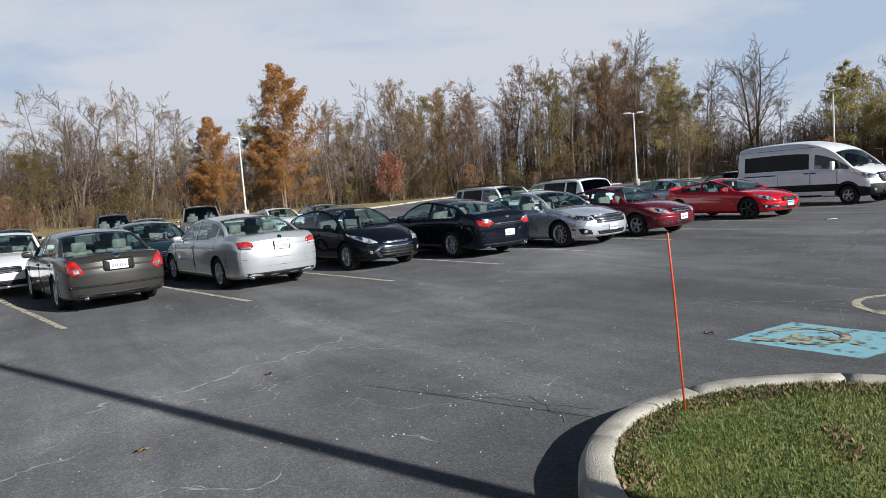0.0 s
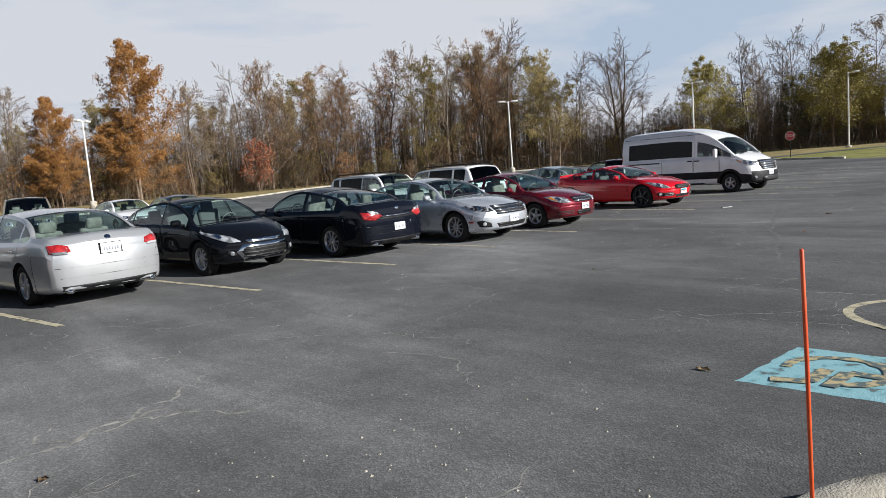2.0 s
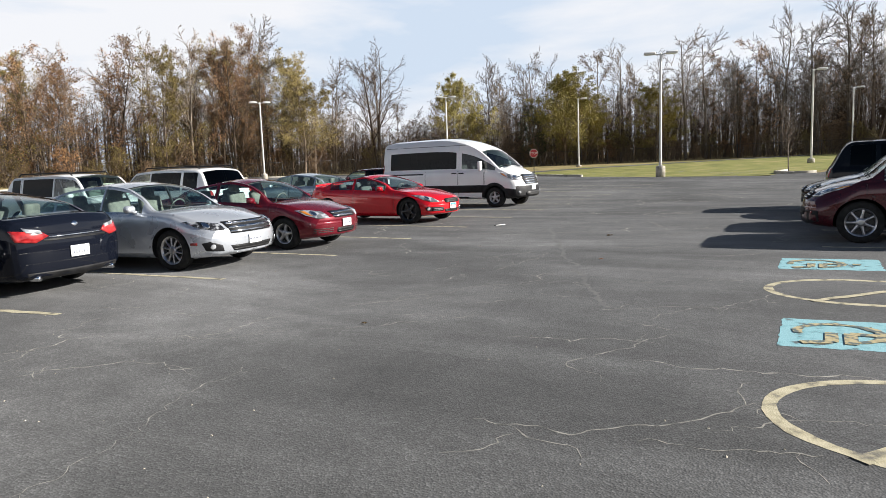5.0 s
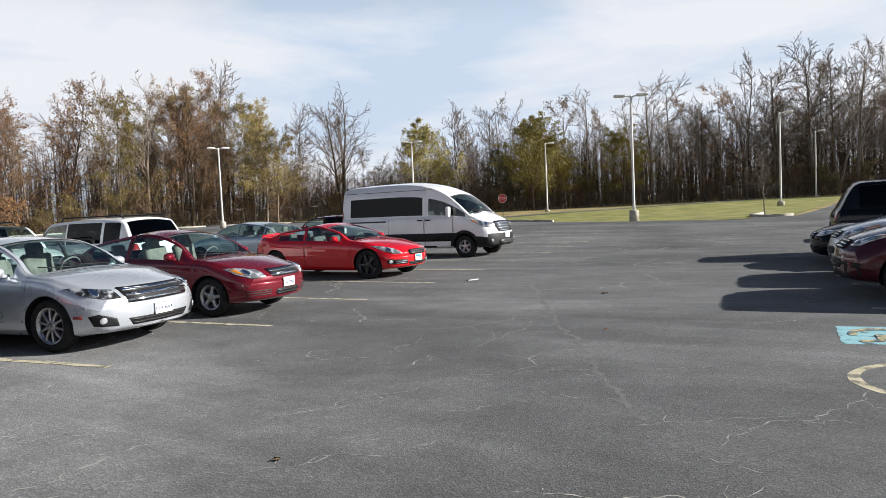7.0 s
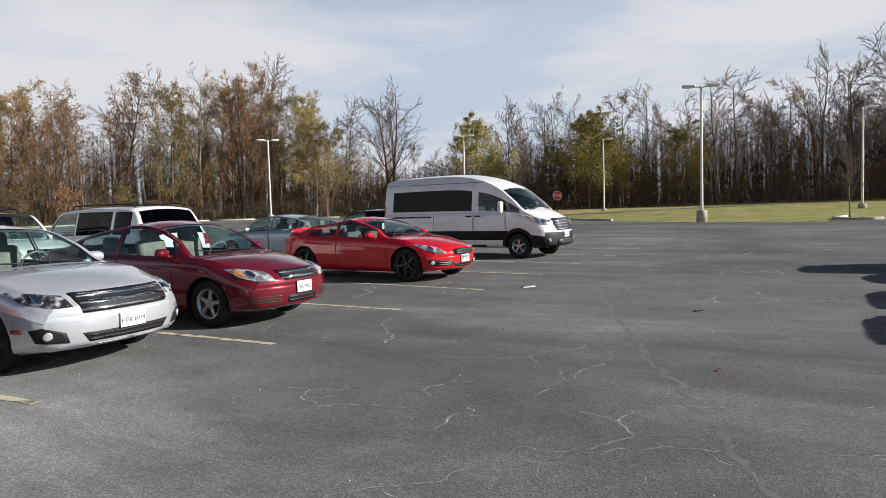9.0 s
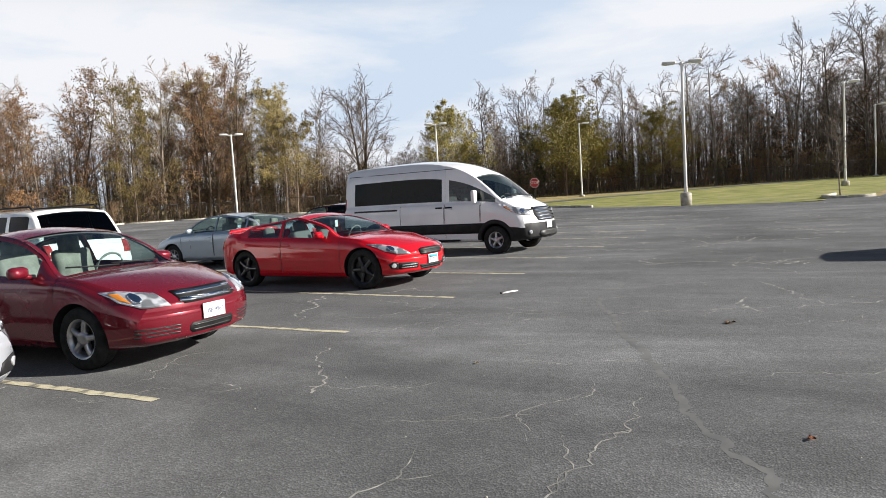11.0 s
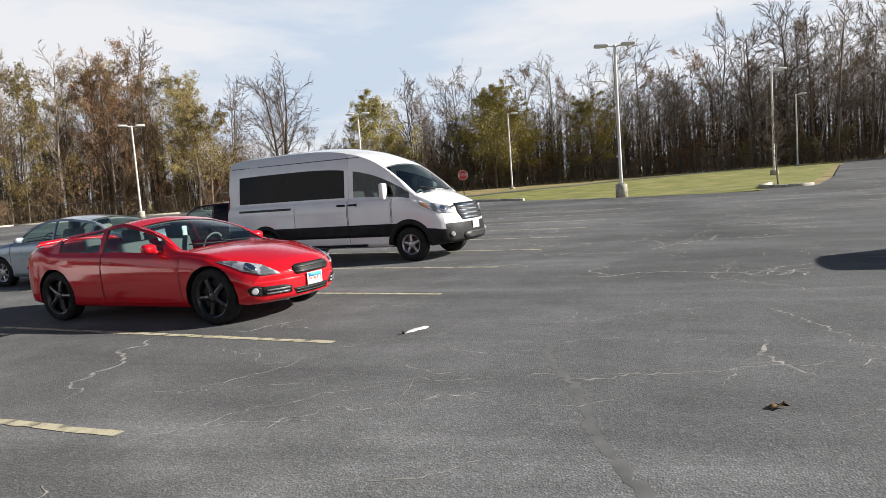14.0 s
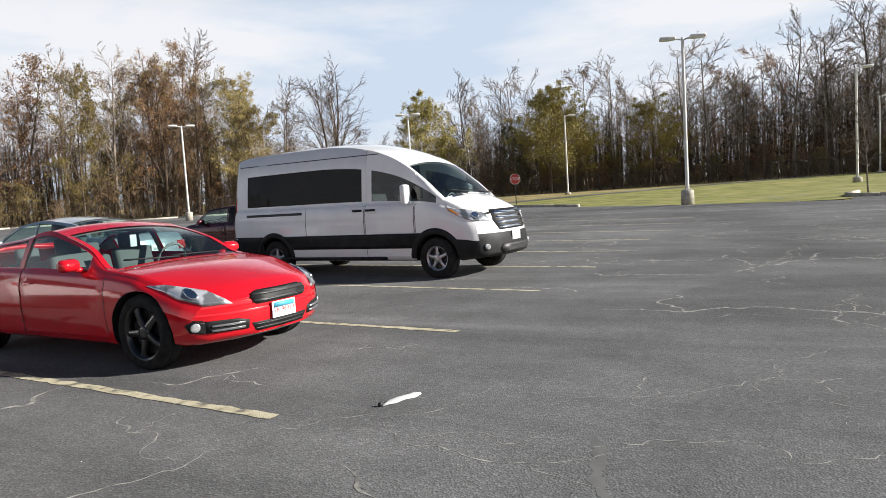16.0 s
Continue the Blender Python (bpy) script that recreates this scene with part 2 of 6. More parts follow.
LEAF_RED = leaf_material("red_leaves", [(0.16, 0.04, 0.02), (0.3, 0.09, 0.04), (0.36, 0.16, 0.07)])
LEAF_TAN = leaf_material("tan_leaves", [(0.17, 0.11, 0.05), (0.3, 0.21, 0.1), (0.4, 0.3, 0.16)])

GLASS = glass_material("car_glass", (0.74, 0.87, 0.85), 0.1)
GLASS_TINT = glass_material("tinted_glass", (0.16, 0.185, 0.19), 0.05)
GLASS_DARK = glass_material("privacy_glass", (0.02, 0.022, 0.027), 0.02)
RUBBER = varied(material("tyre_rubber", (0.02, 0.02, 0.02), 0.9, spec=0.2), [(0.014, 0.014, 0.014), (0.03, 0.03, 0.029)], scale=12)
TRIM = varied(material("black_plastic", (0.014, 0.014, 0.015), 0.55, spec=0.22), [(0.01, 0.01, 0.011), (0.02, 0.02, 0.021)], scale=6)
CHROME = material("chrome", (0.75, 0.76, 0.78), 0.12, 1.0)
ALLOY = varied(material("alloy", (0.5, 0.5, 0.52), 0.32, 0.9), [(0.4, 0.4, 0.41), (0.58, 0.58, 0.6)], scale=9)
BLACK_ALLOY = material("black_alloy", (0.02, 0.02, 0.022), 0.3, 0.5, 0.6)
HEADLAMP = varied(material("headlamp", (0.7, 0.72, 0.74), 0.08, 0.55, 1.0), [(0.25, 0.26, 0.27), (0.75, 0.77, 0.8)], scale=9, detail=1, lo=0.42, hi=0.55)
AMBER = material("amber_lens", (0.7, 0.24, 0.03), 0.15, 0.0, 1.0)
TAIL = varied(material("tail_lens", (0.5, 0.02, 0.025), 0.12, 0.0, 1.0), [(0.22, 0.008, 0.01), (0.45, 0.025, 0.025)], scale=11, detail=1)
SEAT = varied(material("grey_seat_cloth", (0.22, 0.2, 0.175), 0.9), [(0.17, 0.157, 0.14), (0.28, 0.26, 0.23)], scale=8)
DASH = varied(material("dashboard", (0.2, 0.195, 0.185), 0.7), [(0.16, 0.155, 0.147), (0.24, 0.235, 0.225)], scale=14)
PLATE = varied(material("plate_white", (0.75, 0.75, 0.75), 0.4), [(0.66, 0.67, 0.68), (0.8, 0.8, 0.8)], scale=12)
INK_BLUE = material("plate_ink", (0.03, 0.04, 0.12), 0.5)
INK_RED = material("plate_red", (0.45, 0.05, 0.05), 0.5)
INK_GREY = material("faded_plate_ink", (0.3, 0.32, 0.38), 0.5)
SKY_INK = material("plate_blue_band", (0.08, 0.4, 0.55), 0.5)


# ---- small builders ----
def part(name, bm, mat, parent=None, label="", smooth=True):
    """Links a bmesh as one mesh object under a thing or a part."""
    me = bpy.data.meshes.new(name)
    bm.to_mesh(me)
    bm.free()
    for m in mat if isinstance(mat, (list, tuple)) else (mat,):
        me.materials.append(m)
    if smooth:
        me.polygons.foreach_set("use_smooth", [True] * len(me.polygons))
    ob = new(name, me)
    ob.parent = parent
    if label:
        ob["label"] = label
    return ob


def mesh_part(name, verts, faces, mat, parent=None, label="", smooth=True):
    me = bpy.data.meshes.new(name)
    me.from_pydata([tuple(v) for v in verts], [], faces)
    me.materials.append(mat)
    if smooth:
        me.polygons.foreach_set("use_smooth", [True] * len(me.polygons))
    me.update()
    ob = new(name, me)
    ob.parent = parent
    if label:
        ob["label"] = label
    return ob


def box(bm, cx, cy, cz, sx, sy, sz, bevel=0.0, m=None):
    r = bmesh.ops.create_cube(bm, size=1)
    mm = Matrix.Translation((cx, cy, cz)) @ Matrix.Diagonal((sx, sy, sz, 1))
    if m is not None:
        mm = m @ mm
    bmesh.ops.transform(bm, matrix=mm, verts=r["verts"])
    if bevel:
        es = list({e for v in r["verts"] for e in v.link_edges})
        bmesh.ops.bevel(bm, geom=es, offset=bevel, segments=2, profile=0.5, affect="EDGES")
    return bm


def tube(bm, pts, radii, n=8, cap=True):
    """A tapered tube along points."""
    rings = []
    for k, p in enumerate(pts):
        d = (Vector(pts[min(k + 1, len(pts) - 1)]) - Vector(pts[max(k - 1, 0)])).normalized()
        a = d.orthogonal().normalized()
        b = d.cross(a)
        rings.append([bm.verts.new(Vector(p) + (a * math.cos(2 * math.pi * i / n) + b * math.sin(2 * math.pi * i / n)) * radii[k]) for i in range(n)])
    for r0, r1 in zip(rings, rings[1:]):
        for i in range(n):
            bm.faces.new((r0[i], r0[(i + 1) % n], r1[(i + 1) % n], r1[i]))
    if cap:
        bm.faces.new(rings[0][::-1])
        bm.faces.new(rings[-1])
    return bm


def lathe(bm, profile, n=28, axis="y"):
    """Turns (radius, along) points round the y axis."""
    rings = []
    for r, a in profile:
        rings.append([bm.verts.new((r * math.cos(2 * math.pi * i / n), a, r * math.sin(2 * math.pi * i / n))) for i in range(n)])
    for r0, r1 in zip(rings, rings[1:]):
        for i in range(n):
            bm.faces.new((r0[i], r1[i], r1[(i + 1) % n], r0[(i + 1) % n]))
    return bm


def thing(name, label, category, m, group="", kind=""):
    ob = new(name)
    ob.empty_display_size = 0.2
    ob.matrix_world = m
    return tagged(ob, label, category, group, kind)


def text_mesh(name, body, size, mat, parent, m, label=""):
    cu = bpy.data.curves.new(name, "FONT")
    cu.body, cu.size, cu.align_x, cu.align_y, cu.extrude = body, size, "CENTER", "CENTER", 0.0012
    tmp = bpy.data.objects.new(name, cu)
    scene.collection.objects.link(tmp)
    dg = bpy.context.evaluated_depsgraph_get()
    me = bpy.data.meshes.new_from_object(tmp.evaluated_get(dg))
    bpy.data.objects.remove(tmp)
    me.materials.clear()
    me.materials.append(mat)
    ob = new(name, me)
    ob.parent = parent
    ob.matrix_local = m
    if label:
        ob["label"] = label
    return ob


# ---- ground ----
def ground_z(x, y):
    """The lot is level and rises gently towards its far sides."""
    d = math.hypot(x - 10, y)
    return 0.015 * 4 * math.log1p(math.exp(min(60.0, (d - 22) / 4)))


def grid_sheet(name, xs, ys, lift, mat, keep=None, kind="structure", label="", category=""):
    vs = [(x, y, ground_z(x, y) + lift) for y in ys for x in xs]
    n = len(xs)
    fs = []
    for j in range(len(ys) - 1):
        for i in range(n - 1):
            cx, cy = (xs[i] + xs[i + 1]) / 2, (ys[j] + ys[j + 1]) / 2
            if keep is None or keep(cx, cy):
                fs.append((j * n + i, j * n + i + 1, (j + 1) * n + i + 1, (j + 1) * n + i))
    return tagged(mesh_part(name, vs, fs, mat), label, category, kind=kind)


def spread(a, b, step):
    n = max(1, round((b - a) / step))
    return [a + (b - a) * k / n for k in range(n + 1)]


far_x = [-2500, -900, -400, -200, -120] + spread(-80, 140, 4) + [200, 400, 900, 2500]
far_y = [-2500, -900, -400, -200, -120] + spread(-80, 140, 4) + [200, 400, 900, 2500]
grid_sheet("ground", far_x, far_y, -0.06, GRASS_DRY, label="dry autumn grass and bare ground", category="ground")


def outline_sheet(name, pts, lift, mat, label, category, step=2.5):
    """A flat area with a free outline that follows the ground."""
    bm = bmesh.new()
    bm.faces.new([bm.verts.new((x, y, 0)) for x, y in pts])
    lo_x, hi_x = min(p[0] for p in pts), max(p[0] for p in pts)
    lo_y, hi_y = min(p[1] for p in pts), max(p[1] for p in pts)
    for k in spread(lo_x, hi_x, step)[1:-1]:
        bmesh.ops.bisect_plane(bm, geom=bm.verts[:] + bm.edges[:] + bm.faces[:], plane_co=(k, 0, 0), plane_no=(1, 0, 0))
    for k in spread(lo_y, hi_y, step)[1:-1]:
        bmesh.ops.bisect_plane(bm, geom=bm.verts[:] + bm.edges[:] + bm.faces[:], plane_co=(0, k, 0), plane_no=(0, 1, 0))
    bmesh.ops.triangulate(bm, faces=bm.faces[:])
    bmesh.ops.recalc_face_normals(bm, faces=bm.faces[:])
    for v in bm.verts:
        v.co.z = ground_z(v.co.x, v.co.y) + lift
    ob = part(name, bm, mat)
    if ob.data.polygons[0].normal.z < 0:
        ob.data.flip_normals()
    return tagged(ob, label, category, kind="structure")


def smooth_line(pts, n=6):
    """Points along a soft curve through the given ones."""
    out = []
    for k in range(len(pts) - 1):
        p0, p1, p2, p3 = [Vector(pts[min(max(k + q, 0), len(pts) - 1)]) for q in (-1, 0, 1, 2)]
        for i in range(n):
            t = i / n
            out.append(tuple(0.5 * (2 * p1 + (p2 - p0) * t + (2 * p0 - 5 * p1 + 4 * p2 - p3) * t * t + (3 * p1 - p0 - 3 * p2 + p3) * t**3)))
    out.append(tuple(pts[-1]))
    return out


NORTH_EDGE = smooth_line([(-70, 45), (-20, 45.5), (12, 46), (24, 47.5), (32, 52), (41, 59), (50, 60.5), (60, 55), (67, 45), (66, 32), (60, 20), (53.5, 9.5), (49.6, 2.2), (48.2, -2), (47.2, -5)], 5)
LOT = NORTH_EDGE + [(49.5, -5.3), (50, -7.6), (60, -9.5), (88, -13.5), (104, -16.5), (104, -22), (88, -19), (60, -16), (54, -40), (-70, -40)]
outline_sheet("road", LOT, 0.0, ASPHALT, "worn dark grey asphalt parking lot", "parking lot", 3.0)
LAWN = [(49.3, 2), (53.5, 9.8), (57, 16), (64, 18.5), (78, 15.5), (92, 6), (104, -6), (106, -15), (104, -16), (88, -12.8), (60, -8.8), (50.6, -7.0), (48.3, -4.5), (48.2, -2)]
outline_sheet("lawn", LAWN, -0.02, GRASS, "mown green grass verge beside the lot", "grass")
PATHWAY = smooth_line([(57.5, 18.2), (64, 16.2), (76, 11), (88, 3.4), (104, -8)], 6)
outline_sheet("pathway", PATHWAY + [(x + 0.9, y + 2.0) for x, y in PATHWAY[::-1]], 0.005, ASPHALT, "narrow asphalt path across the grass", "path")


def kerb(name, pts, width, height, label, lean=0.02, closed=False, step=1.5):
    """A concrete kerb in pieces with open joints; pts run along its face on the road's side, road on the right hand."""
    root = thing(name, label, "kerb", Matrix(), kind="structure")
    line, run = [Vector((*p, 0)) for p in pts], 0.0
    seg = [line[0]]
    pieces = []
    for a, b in zip(line, line[1:]):
        seg.append(b)
        run += (b - a).length
        if run > step:
            pieces.append(seg)
            seg, run = [b], 0.0
    if len(seg) > 1:
        pieces.append(seg)
    for seg in pieces:
        bm = bmesh.new()
        rows = []
        for k, p in enumerate(seg):
            d = (seg[min(k + 1, len(seg) - 1)] - seg[max(k - 1, 0)]).normalized()
            nrm = Vector((-d.y, d.x, 0))
            q = p + d * (0.004 if k == 0 else -0.004 if k == len(seg) - 1 else 0)
            z = ground_z(q.x, q.y)
            wob = 0.012 * noise.noise(q * 2.3)
            prof = [(0, -0.1), (0.01, height * 0.6), (lean + 0.01, height - 0.02 + wob), (lean + 0.035, height + wob), (width - 0.03, height + wob), (width, height - 0.02), (width, -0.1)]
            rows.append([bm.verts.new(q + nrm * o + Vector((0, 0, z + h))) for o, h in prof])
        for r0, r1 in zip(rows, rows[1:]):
            for i in range(len(r0) - 1):
                bm.faces.new((r0[i], r1[i], r1[i + 1], r0[i + 1]))
        bm.faces.new(rows[0])
        bm.faces.new(rows[-1][::-1])
        bmesh.ops.recalc_face_normals(bm, faces=bm.faces[:])
        part("kerb_stone", bm, CONCRETE, root)
    return root


# the rounded end of the grass island by which the walk begins
ISLAND = (3.38, -10.05, 1.63)
nose = [(ISLAND[0] - ISLAND[2], -30)] + [(ISLAND[0] - ISLAND[2], y) for y in (-24, -19, -16, -14, -12.5, -11.4)]
nose += [(ISLAND[0] - ISLAND[2] * math.cos(a), ISLAND[1] + ISLAND[2] * math.sin(a)) for a in spread(0, math.pi, 0.09)]
nose += [(ISLAND[0] + ISLAND[2], y) for y in (-11.4, -12.5, -14, -16, -19, -24)] + [(ISLAND[0] + ISLAND[2], -30)]
kerb("kerb_island", nose[::-1], 0.2, 0.15, "weathered pale concrete kerb round the grass island", step=1.1)
inner = [(ISLAND[0] - 1.42, -30), (ISLAND[0] - 1.42, -20), (ISLAND[0] - 1.42, -14)] + [(ISLAND[0] - 1.42 * math.cos(a), ISLAND[1] + 1.42 * math.sin(a)) for a in spread(0, math.pi, 0.15)] + [(ISLAND[0] + 1.42, -14), (ISLAND[0] + 1.42, -20), (ISLAND[0] + 1.42, -30)]
outline_sheet("island_soil", inner, 0.125, GRASS, "turf of the kerbed island", "grass", 0.5)
kerb("kerb_north", NORTH_EDGE[:-14], 0.18, 0.14, "pale concrete kerb along the far edge of the lot", step=3.0)
kerb("kerb_islet", [(49.6, -7.4), (49.3, -6.2), (49.8, -5.3), (51.2, -5.0), (53.5, -5.6)][::-1], 0.2, 0.14, "concrete kerb round a small planted islet")


def grass_blades(name, count, place, label, seed, height=(0.014, 0.038), width=(0.003, 0.006), mat=BLADE):
    rnd = random.Random(seed)
    vs, fs = [], []
    while len(fs) < count:
        p = place(rnd)
        if p is None:
            continue
        x, y, z = p
        a, h, w, ln = rnd.uniform(0, 6.3), rnd.uniform(*height), rnd.uniform(*width), rnd.uniform(0.006, 0.03)
        dx, dy = math.cos(a) * w, math.sin(a) * w
        lx, ly = math.cos(a + 1.4) * ln, math.sin(a + 1.4) * ln
        k = len(vs)
        vs += [(x - dx, y - dy, z), (x + dx, y + dy, z), (x + lx, y + ly, z + h)]
        fs.append((k, k + 1, k + 2))
    return tagged(mesh_part(name, vs, fs, mat, smooth=False), label, "grass", kind="stuff")


def island_spot(rnd):
    x, y = rnd.uniform(ISLAND[0] - 1.43, ISLAND[0] + 1.43), rnd.uniform(-12.2, -8.55)
    if y > ISLAND[1] and math.hypot(x - ISLAND[0], y - ISLAND[1]) > 1.44 + rnd.uniform(-0.05, 0.03):
        return None
    return x, y, 0.12


grass_blades("island_grass", 100000, island_spot, "short green turf with dry blades on the kerbed island", 5)


def litter_spot(rnd):
    p = island_spot(rnd)
    if p is None:
        return None
    edge = 1.44 - (math.hypot(p[0] - ISLAND[0], p[1] - ISLAND[1]) if p[1] > ISLAND[1] else abs(p[0] - ISLAND[0]))
    patchy = noise.noise(Vector((p[0] * 2.1, p[1] * 2.1, 4.0)))
    return (p[0], p[1], 0.128) if edge < 0.22 * (1 + patchy) or patchy > 0.42 else None


grass_blades("island_litter", 5200, litter_spot, "dry brown leaf scraps along the island's turf edge", 6, (0.008, 0.03), (0.006, 0.02), LEAF_BROWN)


# ---- marks on the asphalt ----
def strip(bm, pts, widths, lift=0.004):
    """A flat ribbon laid on the ground."""
    prev = None
    for k, p in enumerate(pts):
        p = Vector((p[0], p[1], 0))
        a, b = pts[max(k - 1, 0)], pts[min(k + 1, len(pts) - 1)]
        d = Vector((b[0] - a[0], b[1] - a[1], 0)).normalized()
        nrm = Vector((-d.y, d.x, 0)) * (widths[k] if isinstance(widths, list) else widths) / 2
        z = Vector((0, 0, ground_z(p.x, p.y) + lift))
        row = (bm.verts.new(p - nrm + z), bm.verts.new(p + nrm + z))
        if prev:
            bm.faces.new((prev[0], row[0], row[1], prev[1]))
        prev = row
    return bm


def ragged(p, q, seed, wobble=0.012, step=0.12):
    rnd = random.Random(seed)
    n = max(3, int(math.dist(p, q) / step))
    return [(p[0] + (q[0] - p[0]) * k / n + rnd.uniform(-1, 1) * wobble, p[1] + (q[1] - p[1]) * k / n) for k in range(n + 1)], [0.1 + rnd.uniform(-0.02, 0.012) for _ in range(n + 1)]


def stall_line(p, q, mat, seed, label):
    bm = bmesh.new()
    pts, wd = ragged(p, q, seed)
    strip(bm, pts, wd)
    return tagged(part("stall_line", bm, mat), label, "parking line", "stall lines of the lot", "structure")


STALL = 2.67
LINE_END = {1: 2.82, 2: 5.52, 3: 8.17, 4: 10.66, 5: 13.26, 6: 15.96, 7: 18.52, 8: 21.3}
for k in range(-6, 16):
    lean = max(-0.2, min(0.1, -0.18 + 0.031 * k))
    stall_line((LINE_END.get(k, STALL * k), 0.06 + 0.05 * math.sin(k * 2.3)), (STALL * k + 5.5 * lean, 5.5), LINE_PAINT, k, "faded yellow stall line between parked cars")
    stall_line((STALL * k + 5.64 * lean, 5.64), (STALL * k + 11 * lean, 11.0), LINE_PAINT, 40 + k, "faded yellow stall line between parked cars")
for k in range(-6, 20):
    stall_line((STALL * k + 0.3, 19.0), (STALL * k + 0.3, 24.4), OLD_LINE, 80 + k, "worn pale stall line on empty asphalt")
    stall_line((STALL * k + 0.3, 24.5), (STALL * k + 0.3, 29.8), OLD_LINE, 120 + k, "worn pale stall line on empty asphalt")
    stall_line((STALL * k + 0.3, 37.5), (STALL * k + 0.3, 43), OLD_LINE, 160 + k, "worn pale stall line on empty asphalt")
for x in [16.1 + STALL * k for k in range(0, 11)]:
    stall_line((x, -7.6), (x + 0.03, -12.9), LINE_PAINT, int(x * 10), "faded yellow stall line between parked cars")


def blue_square(x0, x1, y0, seed):
    """A blue painted square with a worn wheelchair symbol."""
    root = thing("accessible_mark", "chipped blue painted square with worn yellow wheelchair symbol", "road marking", Matrix(), "accessible parking marks", "structure")
    rnd = random.Random(seed)
    bm = bmesh.new()
    n = 14
    y1 = y0 - 1.22
    rim = [(x0 + (x1 - x0) * k / n, y0) for k in range(n)] + [(x1, y0 + (y1 - y0) * k / n) for k in range(n)] + [(x1 + (x0 - x1) * k / n, y1) for k in range(n)] + [(x0, y1 + (y0 - y1) * k / n) for k in range(n)]
    f = bm.faces.new([bm.verts.new((x + 0.1 * (y0 - y) + rnd.uniform(-0.012, 0.012), y + rnd.uniform(-0.012, 0.012), 0.004)) for x, y in rim[::-1]])
    bmesh.ops.triangulate(bm, faces=[f])
    part("painted_square", bm, BLUE_PAINT, root, smooth=False)
    bm = bmesh.new()
    cx, cy = (x0 + x1) / 2, (y0 + y1) / 2
    ring = [(cx + 0.06 - 0.32 * math.cos(a), cy + 0.16 - 0.32 * math.sin(a)) for a in spread(0.4, 5.0, 0.2)]
    strip(bm, ring, [0.1 + rnd.uniform(-0.04, 0.015) for _ in ring], 0.008)
    for p, q in (((0.32, 0.02), (-0.05, 0.02)), ((-0.05, 0.02), (-0.05, 0.32)), ((-0.05, -0.12), (0.28, -0.12)), ((0.28, -0.12), (0.36, -0.34)), ((-0.12, 0.42), (0.0, 0.42))):
        strip(bm, [(cx - p[0] - (q[0] - p[0]) * k / 4, cy + 0.1 - p[1] - (q[1] - p[1]) * k / 4) for k in range(5)], 0.1, 0.009 + 0.001 * p[0])
    part("symbol", bm, SYMBOL, root, "worn yellow wheelchair symbol")


for k, (x, y) in enumerate(((5.43, -7.44), (9.53, -7.27), (13.6, -7.08))):
    blue_square(x, x + 1.03, y, k)


def hatch_aisle(cx, end, seed):
    """The outlined aisle between two accessible stalls, with slanting bars."""
    root = thing("aisle_mark", "faded yellow outlined access aisle with slanting bars", "road marking", Matrix(), "access aisle marks", "structure")
    r = 0.74
    pts = [(cx - r, end - 5.6)] + [(cx - r, y) for y in spread(end - 5.15, end - 0.9, 0.3)] + [(cx - r * math.cos(a), end - 0.9 + 0.9 * math.sin(a)) for a in spread(0.1, math.pi - 0.1, 0.15)] + [(cx + r, y) for y in spread(end - 0.9, end - 5.15, 0.3)]
    rnd = random.Random(seed)
    bm = bmesh.new()
    strip(bm, pts, [0.1 + rnd.uniform(-0.02, 0.01) for _ in pts], 0.0022)
    part("outline", bm, LINE_PAINT, root)
    for y in (end - 1.75, end - 3.05, end - 4.35):
        bm = bmesh.new()
        q, wd = ragged((cx - r + 0.04, y + 1.3), (cx + r - 0.04, y), seed + int(y * 10))
        strip(bm, q, wd, 0.007)
        part("bar", bm, LINE_PAINT, root)


hatch_aisle(8.08, -7.3, 1)
hatch_aisle(12.17, -7.05, 2)


def crack(rnd, p, ang, length, width, branch=0.5):
    """A jagged line that keeps its heading, with side cracks."""
    out, pts = [], [p]
    n = max(3, int(length / 0.06))
    drift = 0.0
    for k in range(n):
        drift = 0.72 * drift + rnd.gauss(0, 0.42)
        a = ang + drift + (rnd.choice((-0.9, 0.9)) if rnd.random() < 0.12 else 0)
        p = (p[0] + 0.06 * math.cos(a), p[1] + 0.06 * math.sin(a))
        pts.append(p)
        if branch and rnd.random() < branch * 0.07:
            out += crack(rnd, p, ang + rnd.choice((-1, 1)) * rnd.uniform(0.6, 1.3), length * rnd.uniform(0.12, 0.35), width * 0.7, 0)
    wd = [max(0.003, width * (0.3 + 1.0 * rnd.random()) * min(1, 4 * k / n + 0.2, 4 * (n - k) / n + 0.2)) for k in range(n + 1)]
    return [(pts, wd)] + out


def steer(p, q, rnd, jit=0.05, step=0.12):
    n = max(3, int(math.dist(p, q) / step))
    off, out = 0, []
    dx, dy = (q[0] - p[0]) / n, (q[1] - p[1]) / n
    L = math.hypot(dx, dy)
    for k in range(n + 1):
        off = 0.85 * off + rnd.gauss(0, jit)
        out.append((p[0] + dx * k - dy / L * off, p[1] + dy * k + dx / L * off))
    return out


